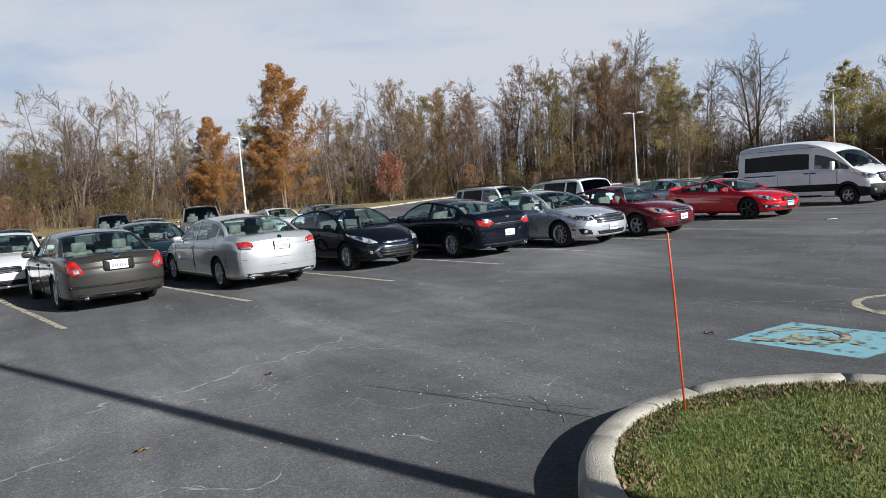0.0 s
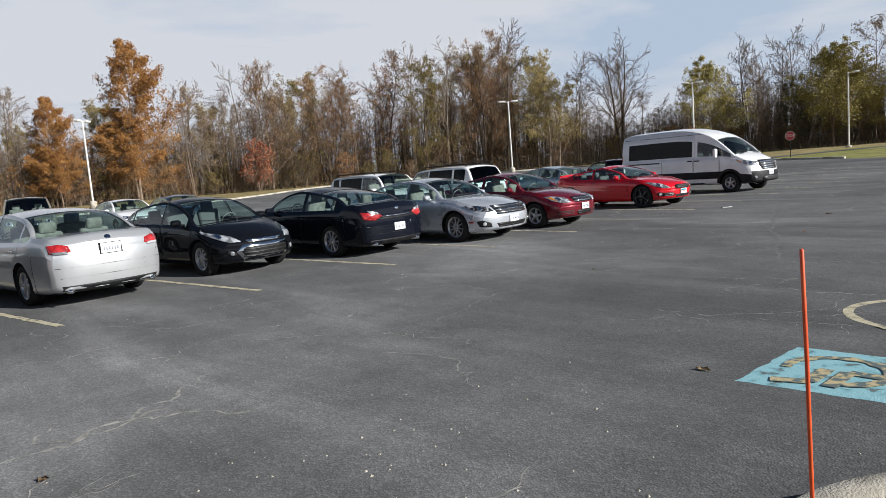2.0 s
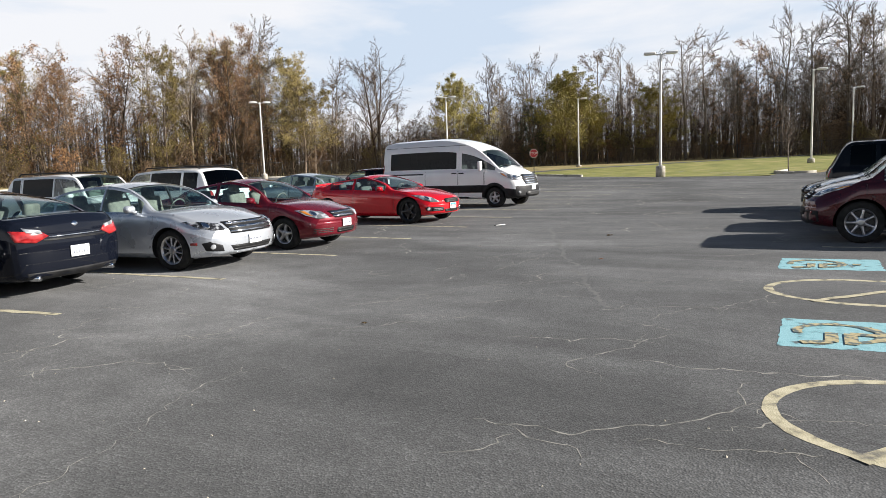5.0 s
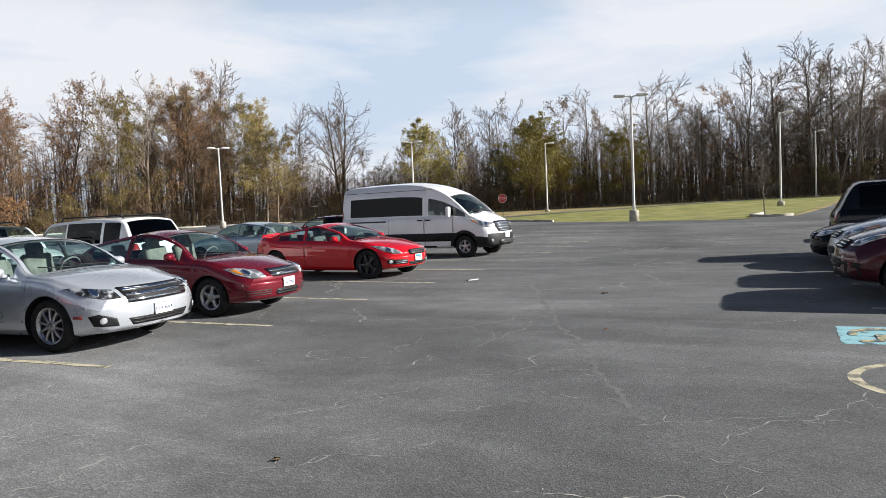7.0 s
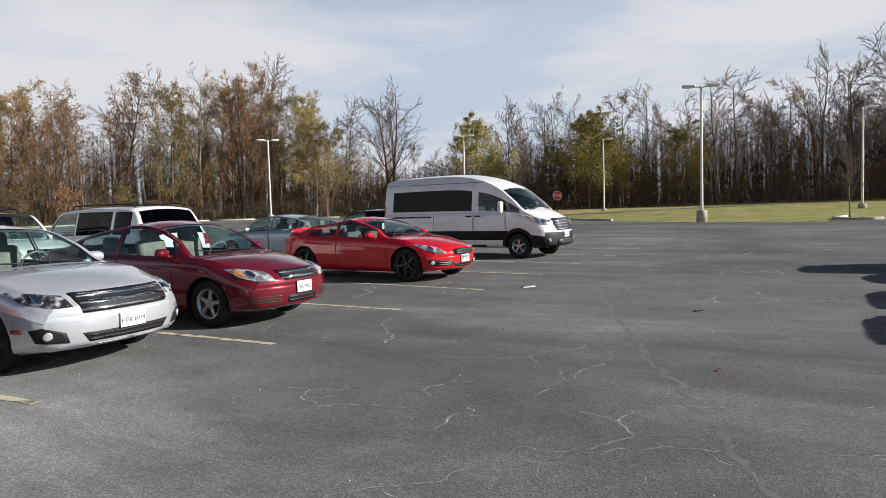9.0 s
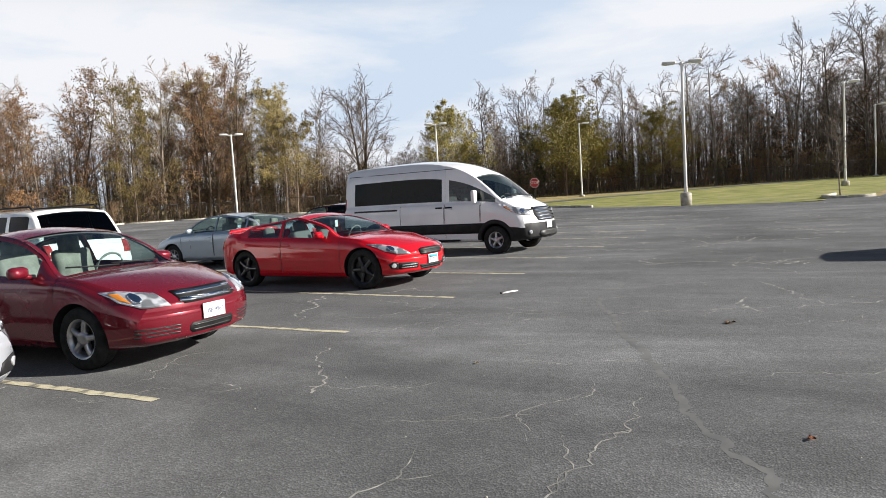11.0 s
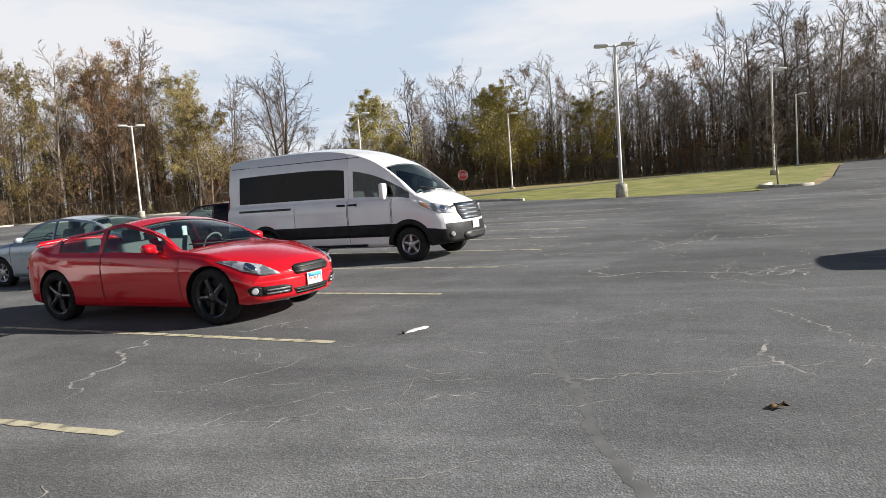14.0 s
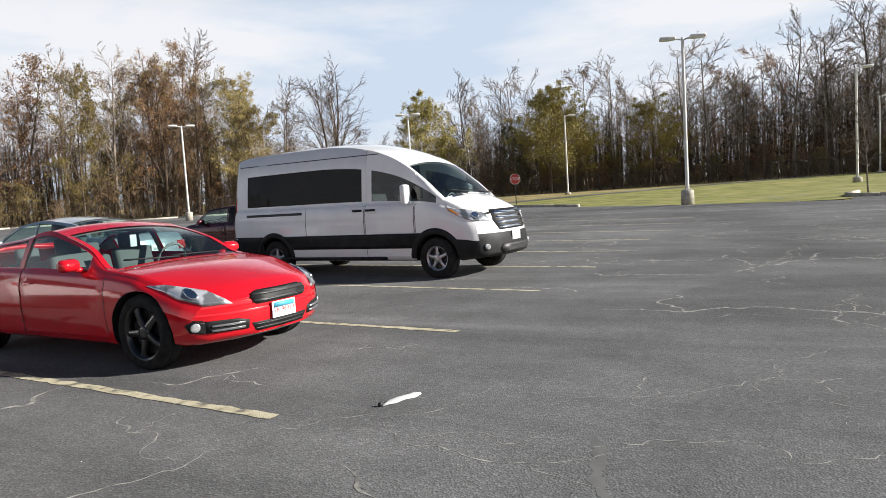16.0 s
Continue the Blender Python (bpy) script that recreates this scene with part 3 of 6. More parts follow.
def cracks():
    rnd = random.Random(11)
    bm, seal = bmesh.new(), bmesh.new()
    # long cracks that run with the rows
    for p, q, w in CRACK_LINES:
        pts = steer(p, q, rnd, 0.03, 0.05)
        strip(bm, pts, [max(0.003, w * rnd.uniform(0.15, 0.5) * (1.8 if rnd.random() < 0.1 else 1)) for _ in pts], 0.0022)
        for _ in range(int(math.dist(p, q) / 0.9)):
            a = rnd.choice(pts)
            for c, wd in crack(rnd, a, rnd.uniform(0, 6.3), rnd.uniform(0.2, 0.6), w * 0.35, 0):
                strip(bm, c, wd, 0.002)
    for _ in range(170):
        x, y = rnd.uniform(-6, 44), rnd.uniform(-7.5, 1.5)
        a = rnd.choice((-1.1, -1.1, -1.2, 0.3, 0.0)) + rnd.gauss(0, 0.2)
        for c, wd in crack(rnd, (x, y), a, rnd.uniform(0.4, 2.2), rnd.uniform(0.008, 0.02)):
            strip(bm, c, wd, 0.0018)
    for _ in range(130):
        x, y = rnd.uniform(-10, 58), rnd.uniform(-8, 40)
        for c, wd in crack(rnd, (x, y), rnd.choice((-1.2, 0.1)) + rnd.gauss(0, 0.2), rnd.uniform(1, 5), rnd.uniform(0.02, 0.05)):
            strip(bm, c, wd, 0.0016)
    # worn, pale hairlines on the open lot, also painting in streaks of reflected sky
    for _ in range(300):
        x, y = rnd.uniform(24, 58), rnd.uniform(-16, 14)
        for c, wd in crack(rnd, (x, y), rnd.choice((-0.9, -1.1, 0.5)) + rnd.gauss(0, 0.25), rnd.uniform(1, 4.5), rnd.uniform(0.02, 0.06)):
            strip(bm, c, wd, 0.0014)
    tagged(part("asphalt_cracks", bm, CRACK), "pale dusty cracks meandering over the asphalt", "crack", kind="stuff")
    for p, q, w in SEAL_LINES:
        pts = steer(p, q, rnd, 0.018, 0.05)
        strip(seal, pts, [w * rnd.uniform(0.35, 1.0) for _ in pts], 0.0011)
    for p, q, w in DARK_CRACKS:
        pts = steer(p, q, rnd, 0.03)
        strip(seal, pts, [w * rnd.uniform(0.5, 1.4) for _ in pts], 0.003)
    tagged(part("sealed_seam", seal, SEAL), "smooth grey sealed seam along the asphalt", "seam", kind="stuff")


CRACK_LINES = [((15.9, -0.05), (17.3, -1.1), 0.03), ((17.3, -1.1), (17.7, -2.4), 0.03), ((17.6, -2.5), (18.8, -5.5), 0.045), ((20.2, -4.0), (18.6, -4.8), 0.05), ((18.6, -2.1), (19.0, -2.7), 0.025),
               ((15.2, -0.1), (14.5, -0.65), 0.045), ((14.5, -0.65), (13.8, -1.1), 0.045), ((13.9, -1.0), (14.3, -2.0), 0.03), ((13.4, -2.05), (13.9, -3.1), 0.02), ((15.1, -2.4), (15.4, -3.3), 0.03), ((15.7, -1.9), (16.0, -2.4), 0.025),
               ((22.2, -3.4), (24.0, -3.7), 0.045), ((10.0, -3.0), (10.4, -3.6), 0.022), ((12.7, -3.5), (14.4, -3.6), 0.03), ((12.3, -3.9), (12.3, -4.6), 0.025), ((12.65, -4.4), (13.2, -5.8), 0.025), ((10.3, -4.2), (10.75, -4.75), 0.02),
               ((5.05, -4.2), (5.3, -4.8), 0.025), ((4.8, -4.2), (7.4, -3.5), 0.016), ((8.6, -3.3), (9.3, -4.2), 0.02), ((10.4, -5.6), (10.9, -6.6), 0.025), ((7.2, -6.7), (7.3, -7.6), 0.02), ((0.3, -4.05), (1.1, -4.1), 0.03), ((-0.6, -6.2), (0.5, -5.75), 0.025),
               ((1.3, -5.6), (1.9, -5.0), 0.022), ((4.0, -3.0), (4.5, -3.5), 0.03), ((4.9, -3.9), (5.1, -5.1), 0.03), ((26, -2.5), (30, -3.2), 0.05), ((30, -5), (33, -1.0), 0.05)]
DARK_CRACKS = [((2.4, -6.6), (3.15, -8.1), 0.014), ((2.97, -7.5), (2.77, -8.15), 0.01)]
SEAL_LINES = [((18.8, -2.0), (15.4, -3.4), 0.1), ((15.4, -3.4), (10.5, -5.6), 0.08)]
cracks()


# ---- lamp posts, sign, stake ----
def street_lamp(x, y, heads, turn, base=0.75, h=7.9):
    root = thing("street_lamp", "tall white metal lamp post on round concrete base" if base > 0.4 else "tall slim white metal lamp post on the grass", "street lamp", pose(x, y, ground_z(x, y) - 0.06, 0, 0, turn), "lamp posts of the lot")
    bm = bmesh.new()
    r = 0.3
    tube(bm, [(0, 0, 0), (0, 0, base - 0.04), (0, 0, base)], [r, r, r - 0.03], 20)
    part("concrete_base", bm, CONCRETE, root)
    bm = bmesh.new()
    box(bm, 0, 0, base + 0.02, 0.32, 0.32, 0.04, 0.01)
    part("base_plate", bm, POLE, root)
    bm = bmesh.new()
    tube(bm, [(0, 0, base), (0, 0, base + 0.35), (0, 0, h - 0.3), (0, 0, h)], [0.1, 0.085, 0.07, 0.07], 12)
    part("pole", bm, POLE, root)
    for s in heads:
        arm = bmesh.new()
        tube(arm, [(0, 0, h - 0.12), (s * 0.2, 0, h - 0.06), (s * 0.4, 0, h - 0.05)], [0.04, 0.04, 0.04], 8)
        part("arm", arm, POLE, root)
        hd = bmesh.new()
        box(hd, s * 0.68, 0, h, 0.72, 0.42, 0.15, 0.05)
        head = part("lamp_head", hd, POLE, root, "white shoebox lamp head")
        ln = bmesh.new()
        box(ln, s * 0.68, 0, h - 0.08, 0.5, 0.3, 0.03, 0.008)
        part("lens", ln, LENS, head)
    return root


for x, y, heads, turn, base in ((17.7, 57.5, (-1, 1), 45, 0.75), (56.2, 42.0, (-1, 1), -38, 0.75), (49.6, 1.55, (-1, 1), -75, 0.75), (82.5, 17.4, (1,), -70, 0.2),
                                (70.6, -6.85, (1,), -75, 0.4), (98.9, -10.8, (1,), -85, 0.2), (94, -21.9, (1,), -85, 0.2), (66.5, 26.3, (-1, 1), -60, 0.75), (3.68, -13.45, (-1, 1), 0, 0.3)):
    street_lamp(x, y, heads, turn, base)


def stop_sign(x, y, turn):
    root = thing("stop_sign", "red octagonal stop sign on a steel post", "road sign", pose(x, y, ground_z(x, y) - 0.06, 0, 0, turn))
    bm = bmesh.new()
    box(bm, 0, 0.03, 1.05, 0.06, 0.035, 2.1, 0.005)
    part("post", bm, DARK_METAL, root)
    for name, r, yy, mat in (("border", 0.4, 0.0, WHITE), ("sign_face", 0.37, -0.008, SIGN_RED)):
        bm = bmesh.new()
        ring = [(r * math.cos(math.pi / 8 + k * math.pi / 4), yy, 1.85 + r * math.sin(math.pi / 8 + k * math.pi / 4)) for k in range(8)]
        f = bm.faces.new([bm.verts.new(p) for p in ring])
        e = bmesh.ops.extrude_face_region(bm, geom=[f])
        bmesh.ops.translate(bm, vec=(0, 0.01, 0), verts=[v for v in e["geom"] if isinstance(v, bmesh.types.BMVert)])
        bmesh.ops.recalc_face_normals(bm, faces=bm.faces[:])
        part(name, bm, mat, root, smooth=False)
    text_mesh("lettering", "STOP", 0.3, WHITE, root, pose(0, -0.012, 1.85, 90, 0, 0), "white letters STOP")


stop_sign(61.5, 14.9, -75)


def stake(x, y):
    root = thing("marker_stake", "thin orange fibreglass marker stake in the turf", "marker stake", pose(x, y, 0.11, 0.5, -4.6, 0))
    bm = bmesh.new()
    tube(bm, [(0, 0, 0), (0.004, 0, 0.4), (0.006, 0, 0.8), (0, 0, 1.17), (0, 0, 1.175)], [0.0068, 0.0068, 0.0068, 0.0065, 0.003], 10)
    part("rod", bm, ORANGE, root)


stake(3.245, -8.777)


# unseen plain wall, added on the sunny side to block low sky in reflections
bm = bmesh.new()
box(bm, 5, -42.5, 2.6, 130, 0.4, 5.2, 0.02)
tagged(part("unseen_wall_south", bm, varied(material("sky_blocker", (0.25, 0.14, 0.1), 0.9), [(0.2, 0.11, 0.08), (0.3, 0.17, 0.12)], scale=3, detail=8), smooth=False), "unseen plain wall added behind the lot to block low sky", "wall", kind="structure")


# ---- vehicles ----
def curve_at(keys, d):
    """Smooth value between keys (monotone cubic)."""
    n = len(keys)
    if d <= keys[0][0]:
        return keys[0][1]
    if d >= keys[-1][0]:
        return keys[-1][1]
    k = max(i for i in range(n - 1) if keys[i][0] <= d)

    def slope(i):
        if i == 0 or i == n - 1:
            a, b = (0, 1) if i == 0 else (n - 2, n - 1)
            return (keys[b][1] - keys[a][1]) / (keys[b][0] - keys[a][0])
        s0 = (keys[i][1] - keys[i - 1][1]) / (keys[i][0] - keys[i - 1][0])
        s1 = (keys[i + 1][1] - keys[i][1]) / (keys[i + 1][0] - keys[i][0])
        return 0.0 if s0 * s1 <= 0 else 2 * s0 * s1 / (s0 + s1)

    (x0, y0), (x1, y1) = keys[k], keys[k + 1]
    h = x1 - x0
    t = (d - x0) / h
    return (2 * t**3 - 3 * t**2 + 1) * y0 + (t**3 - 2 * t**2 + t) * h * slope(k) + (-2 * t**3 + 3 * t**2) * y1 + (t**3 - t**2) * h * slope(k + 1)


BELT, CORNER, PILLAR, TOP = 14, 19, 20, 24


def half_section(s, d):
    """Points of one side of the body's section, from the middle of the floor up to the middle of the roof."""
    L, W = s["L"], s["W"] / 2
    w = W * curve_at([(0, s.get("nose_w", 0.9)), (0.25, 0.955), (0.9, 1.0), (L - 1.0, 1.0), (L - 0.25, 0.955), (L, s.get("tail_w", 0.9))], d)
    end = max(0.0, 1 - min(d, L - d) / 0.07)
    zb = s.get("clear", 0.2) + 0.05 * max(0, 1 - min(d, L - d) / 0.5)
    zs, zr = curve_at(s["belt"], d), curve_at(s["top"], d)
    zs -= 0.03 * end
    zr -= 0.03 * end
    zb += 0.03 * end
    w *= 1 - 0.035 * end
    hc = max(0.02, zr - zs)
    crown = min(0.5 * hc, s.get("crown", 0.055))
    zc = zr - crown
    pts = [(0, zb), (0.5 * w, zb), (0.84 * w, zb), (0.95 * w, zb + 0.035)]
    z0, z1 = zb + 0.09, zs - 0.05
    for k in range(9):
        q = k / 8
        bulge = curve_at([(0, 0.972), (0.2, 0.982), (0.45, 0.998), (0.62, 0.994), (0.78, 1.0), (0.9, 0.985), (1, 0.968)], q)
        pts.append((w * bulge, z0 + (z1 - z0) * q))
    pts += [(0.95 * w, zs - 0.014), (0.925 * w, zs)]
    yb = 0.925 * w
    tumb = s.get("tumble", 0.4)
    for q in s.get("band", (0.07, 0.36, 0.64, 0.9)):
        pts.append((yb - tumb * hc * (0.75 * q + 0.25 * q * q), zs + (zc - zs) * q))
    yc = max(0.3 * w, yb - tumb * hc - 0.012)
    pts.append((yc, zc + 0.004))
    for q in (0.93, 0.75, 0.5, 0.25, 0.0):
        pts.append((yc * q, zr - crown * q * q))
    return pts


def bend_ends(s, x, y, z):
    """Rounds the nose and the tail in plan and in profile."""
    half, W = s["L"], s["W"] / 2
    df, dr = s["xf"] - x, x - (s["xf"] - half)
    f, r = max(0.0, 1 - df / 0.9), max(0.0, 1 - dr / 0.9)
    v = min(1.2, abs(y) / W)
    x -= f * (s.get("bow_f", 0.3) * v**2.6 + s.get("lean_f", 0.9) * (z - 0.47) ** 2)
    x += r * (s.get("bow_r", 0.2) * v**2.8 + s.get("lean_r", 0.35) * (z - 0.55) ** 2)
    return x, y, z


def car_shell(s):
    L, xf = s["L"], s["xf"]
    st = {0.0, 0.025, 0.07, L - 0.07, L - 0.025, L}
    st |= {round(k * 0.055, 4) for k in range(2, int(L / 0.055))}
    for a in s["cuts"]:
        st -= {q for q in st if abs(q - a) < 0.03 and 0.07 < q < L - 0.07}
        st.add(a)
    ds = sorted(q for q in st if 0 <= q <= L)
    H = [half_section(s, d) for d in ds]
    n = 25
    vid, V = {}, []

    def vert(i, j, side):
        if j in (0, TOP):
            side = 1
        key = (i, j, side)
        if key not in vid:
            y, z = H[i][j]
            vid[key] = len(V)
            V.append([xf - ds[i], y * side, z])
        return vid[key]

    faces = []
    for i in range(len(ds) - 1):
        dm = (ds[i] + ds[i + 1]) / 2
        for side in (1, -1):
            for j in range(n - 1):
                f = (vert(i, j, side), vert(i + 1, j, side), vert(i + 1, j + 1, side), vert(i, j + 1, side))
                if side == -1:
                    f = f[::-1]
                faces.append((tuple(dict.fromkeys(f)), dm, j, side))
    # front and rear faces
    for i, sgn in ((0, 1), (len(ds) - 1, -1)):
        cols = 12
        rows = []
        for j in range(1, n):
            y, z = H[i][j]
            rows.append([(len(V) + c) for c in range(cols + 1)])
            V.extend([[xf - ds[i], y * (1 - 2 * c / cols), z] for c in range(cols + 1)])
        for j, (r0, r1) in enumerate(zip(rows, rows[1:])):
            for c in range(cols):
                f = (r0[c], r0[c + 1], r1[c + 1], r1[c])
                if math.dist(V[r1[c]], V[r1[c + 1]]) < 1e-5:
                    f = (r0[c], r0[c + 1], r1[c])
                faces.append((f[::-1] if sgn == 1 else f, ds[i], j + 1, 2 * sgn))
    V = [bend_ends(s, *v) for v in V]
    return V, faces, ds


def cut_arches(s, V, faces, slots, lining):
    """Cuts the wheel arches out of the closed shell; what lies inside them becomes their lining."""
    me = bpy.data.meshes.new("shell")
    me.from_pydata([tuple(v) for v in V], [], faces)
    for k in range(lining + 1):
        me.materials.append(TRIM)
    me.polygons.foreach_set("material_index", slots)
    bm = bmesh.new()
    bm.from_mesh(me)
    bmesh.ops.remove_doubles(bm, verts=bm.verts[:], dist=0.0006)
    bmesh.ops.recalc_face_normals(bm, faces=bm.faces[:])
    bm.to_mesh(me)
    bm.free()
    bm = bmesh.new()
    W, R = s["W"] / 2, s["tyre"] + s.get("arch", 0.045)
    for a in (s["over_f"], s["over_f"] + s["wb"]):
        for sg in (1, -1):
            n = 40
            rows = [[bm.verts.new((s["xf"] - a + R * math.cos(2 * math.pi * i / n), sg * y, s["tyre"] + R * math.sin(2 * math.pi * i / n))) for i in range(n)] for y in (W - 0.31, W + 0.3)]
            for i in range(n):
                bm.faces.new((rows[0][i], rows[0][(i + 1) % n], rows[1][(i + 1) % n], rows[1][i]))
            bm.faces.new(rows[0][::-1])
            bm.faces.new(rows[1])
    bmesh.ops.recalc_face_normals(bm, faces=bm.faces[:])
    for f in bm.faces:
        f.material_index = lining
    mc = bpy.data.meshes.new("cutter")
    bm.to_mesh(mc)
    bm.free()
    for k in range(lining + 1):
        mc.materials.append(TRIM)
    body, cutter = new("shell", me), new("cutter", mc)
    mod = body.modifiers.new("arches", "BOOLEAN")
    mod.operation, mod.object, mod.solver = "DIFFERENCE", cutter, "EXACT"
    out = bpy.data.meshes.new_from_object(body.evaluated_get(bpy.context.evaluated_depsgraph_get()))
    res = [list(v.co) for v in out.vertices], [tuple(q.vertices) for q in out.polygons], [q.material_index for q in out.polygons]
    bpy.data.objects.remove(body)
    bpy.data.objects.remove(cutter)
    return res


def region(s, d, j, side):
    """Which part of the car a face belongs to."""
    L = s["L"]
    dc, dwt, drt, drb = s["screen"]
    if abs(side) == 2:
        return ("front_bumper" if side == 2 else "rear_bumper") if j < s.get("bumper_top", 9) + 3 else ("hood" if side == 2 else s.get("lid", "trunk_lid"))
    nm = "left" if side == 1 else "right"
    if j >= PILLAR and dc < d < dwt:
        return "windscreen"
    if j >= PILLAR and drt < d < drb:
        return "rear_window"
    if 15 <= j <= 17:
        for k, (a, b) in enumerate(s["windows"]):
            if a < d < b:
                return f"window {nm} {k}"
    if j >= CORNER and d < dc - 0.06:
        return "hood" if d > 0.02 else "front_bumper"
    if j >= CORNER and d > drb + 0.05:
        return s.get("lid", "trunk_lid")
    if d < s["over_f"] * (0.62 if "bumper_top" not in s else 0.8) and j <= s.get("bumper_top", 9):
        return "front_bumper"
    if d > L - (L - s["over_f"] - s["wb"]) * 0.55 and j <= s.get("bumper_top", 9):
        return "rear_bumper"
    if 4 <= j <= 18:
        for k, (a, b) in enumerate(s["doors"]):
            if a < d < b and (j <= 13 or a + 0.02 < d < b - 0.02):
                return f"door {nm} {k}"
    return "body"


END_MAPS = {}


def end_map(tree, phi):
    """The body's nose (0) or tail (180) as a net of points by height and by distance along the skin from the middle."""
    key = (id(tree), phi)
    if key in END_MAPS:
        return END_MAPS[key]
    sg = 1 if phi == 0 else -1
    front = tree.ray_cast(Vector((sg * 6, 0, 0.6)), Vector((-sg, 0, 0)))[0]
    hub = front.x - sg * 0.95
    net = []
    for k in range(72):
        z = 0.2 + k * 0.025
        row = []
        for i in range(33):
            a = radians(80) * i / 32
            way = Vector((sg * math.cos(a), math.sin(a), 0))
            hit = tree.ray_cast(Vector((hub, 0, z)) + way * 5, -way, 5.0)[0]
            if hit is None:
                break
            row.append((hit.copy(), row[-1][1] + (hit - row[-1][0]).length if row else 0.0))
        net.append(row if len(row) > 20 else None)
    END_MAPS[key] = (net, sg)
    return END_MAPS[key]


def on_end(tree, phi, u, z):
    """The point of the nose or tail at u along the skin and z up."""
    net, sg = end_map(tree, phi)
    side = u * sg
    k = min(70, max(0, int((z - 0.2) / 0.025)))
    while k > 0 and (net[k] is None or net[k + 1] is None):
        k -= 1
    f = min(1.0, max(0.0, (z - 0.2) / 0.025 - k))
    out = Vector((0, 0, 0))
    for row, w in ((net[k], 1 - f), (net[k + 1], f)):
        s_, i = abs(side), 0
        while i < len(row) - 2 and row[i + 1][1] < s_:
            i += 1
        (p, a), (q, b) = row[i], row[i + 1]
        out += p.lerp(q, min(1.0, (s_ - a) / max(1e-6, b - a))) * w
    if side < 0:
        out.y = -out.y
    return out


def patch(name, tree, outline, phi, lift, mat, parent, rings=(1.0, 0.96, 0.7, 0.35), label="", bulge=0.0):
    """A lens, panel or mark laid on the body: outline in (across, up), seen from the angle phi in plan (0: the front)."""
    a = radians(phi)
    way, across = Vector((-math.cos(a), -math.sin(a), 0)), Vector((-math.sin(a), math.cos(a), 0))
    fine = []
    for k, p in enumerate(outline):
        q = outline[(k + 1) % len(outline)]
        m = max(1, int(math.dist(p, q) / 0.05))
        fine += [(p[0] + (q[0] - p[0]) * i / m, p[1] + (q[1] - p[1]) * i / m) for i in range(m)]
    cx, cz = sum(p[0] for p in fine) / len(fine), sum(p[1] for p in fine) / len(fine)
    bm = bmesh.new()
    rows, last = [], 4.0

    def put(u, z, h):
        nonlocal last
        if phi in (0, 180, -180):
            hit, nrm, _, _ = tree.find_nearest(on_end(tree, abs(phi), u, z))
            if nrm.x * (1 if phi == 0 else -1) < -0.2:
                nrm = -nrm
            return bm.verts.new(hit + nrm * h)
        o = across * u - way * 6 + Vector((0, 0, z))
        hit, nrm, _, dist = tree.ray_cast(o, way)
        if hit is None:
            hit, nrm, _, dist = tree.find_nearest(o + way * last)
        else:
            last = dist
        if nrm.dot(way) > 0:
            nrm = -nrm
        return bm.verts.new(hit + nrm * h)

    for ri, r in enumerate(rings):
        h = 0.001 if ri == 0 else lift + bulge * (1 - r)
        rows.append([put(cx + (u - cx) * r, cz + (z - cz) * r, h) for u, z in fine])
    for r0, r1 in zip(rows, rows[1:]):
        for k in range(len(fine)):
            bm.faces.new((r0[k], r0[(k + 1) % len(fine)], r1[(k + 1) % len(fine)], r1[k]))
    c = put(cx, cz, lift + bulge)
    for k in range(len(fine)):
        bm.faces.new((rows[-1][k], rows[-1][(k + 1) % len(fine)], c))
    bmesh.ops.recalc_face_normals(bm, faces=bm.faces[:])
    return part(name, bm, mat, parent, label)


def rect(u0, u1, z0, z1, cut=0.0):
    if not cut:
        return [(u0, z0), (u1, z0), (u1, z1), (u0, z1)]
    return [(u0 + cut, z0), (u1 - cut, z0), (u1, z0 + cut), (u1, z1 - cut), (u1 - cut, z1), (u0 + cut, z1), (u0, z1 - cut), (u0, z0 + cut)]


def flip(outline):
    return [(-u, z) for u, z in outline[::-1]]


WHEELS = {}


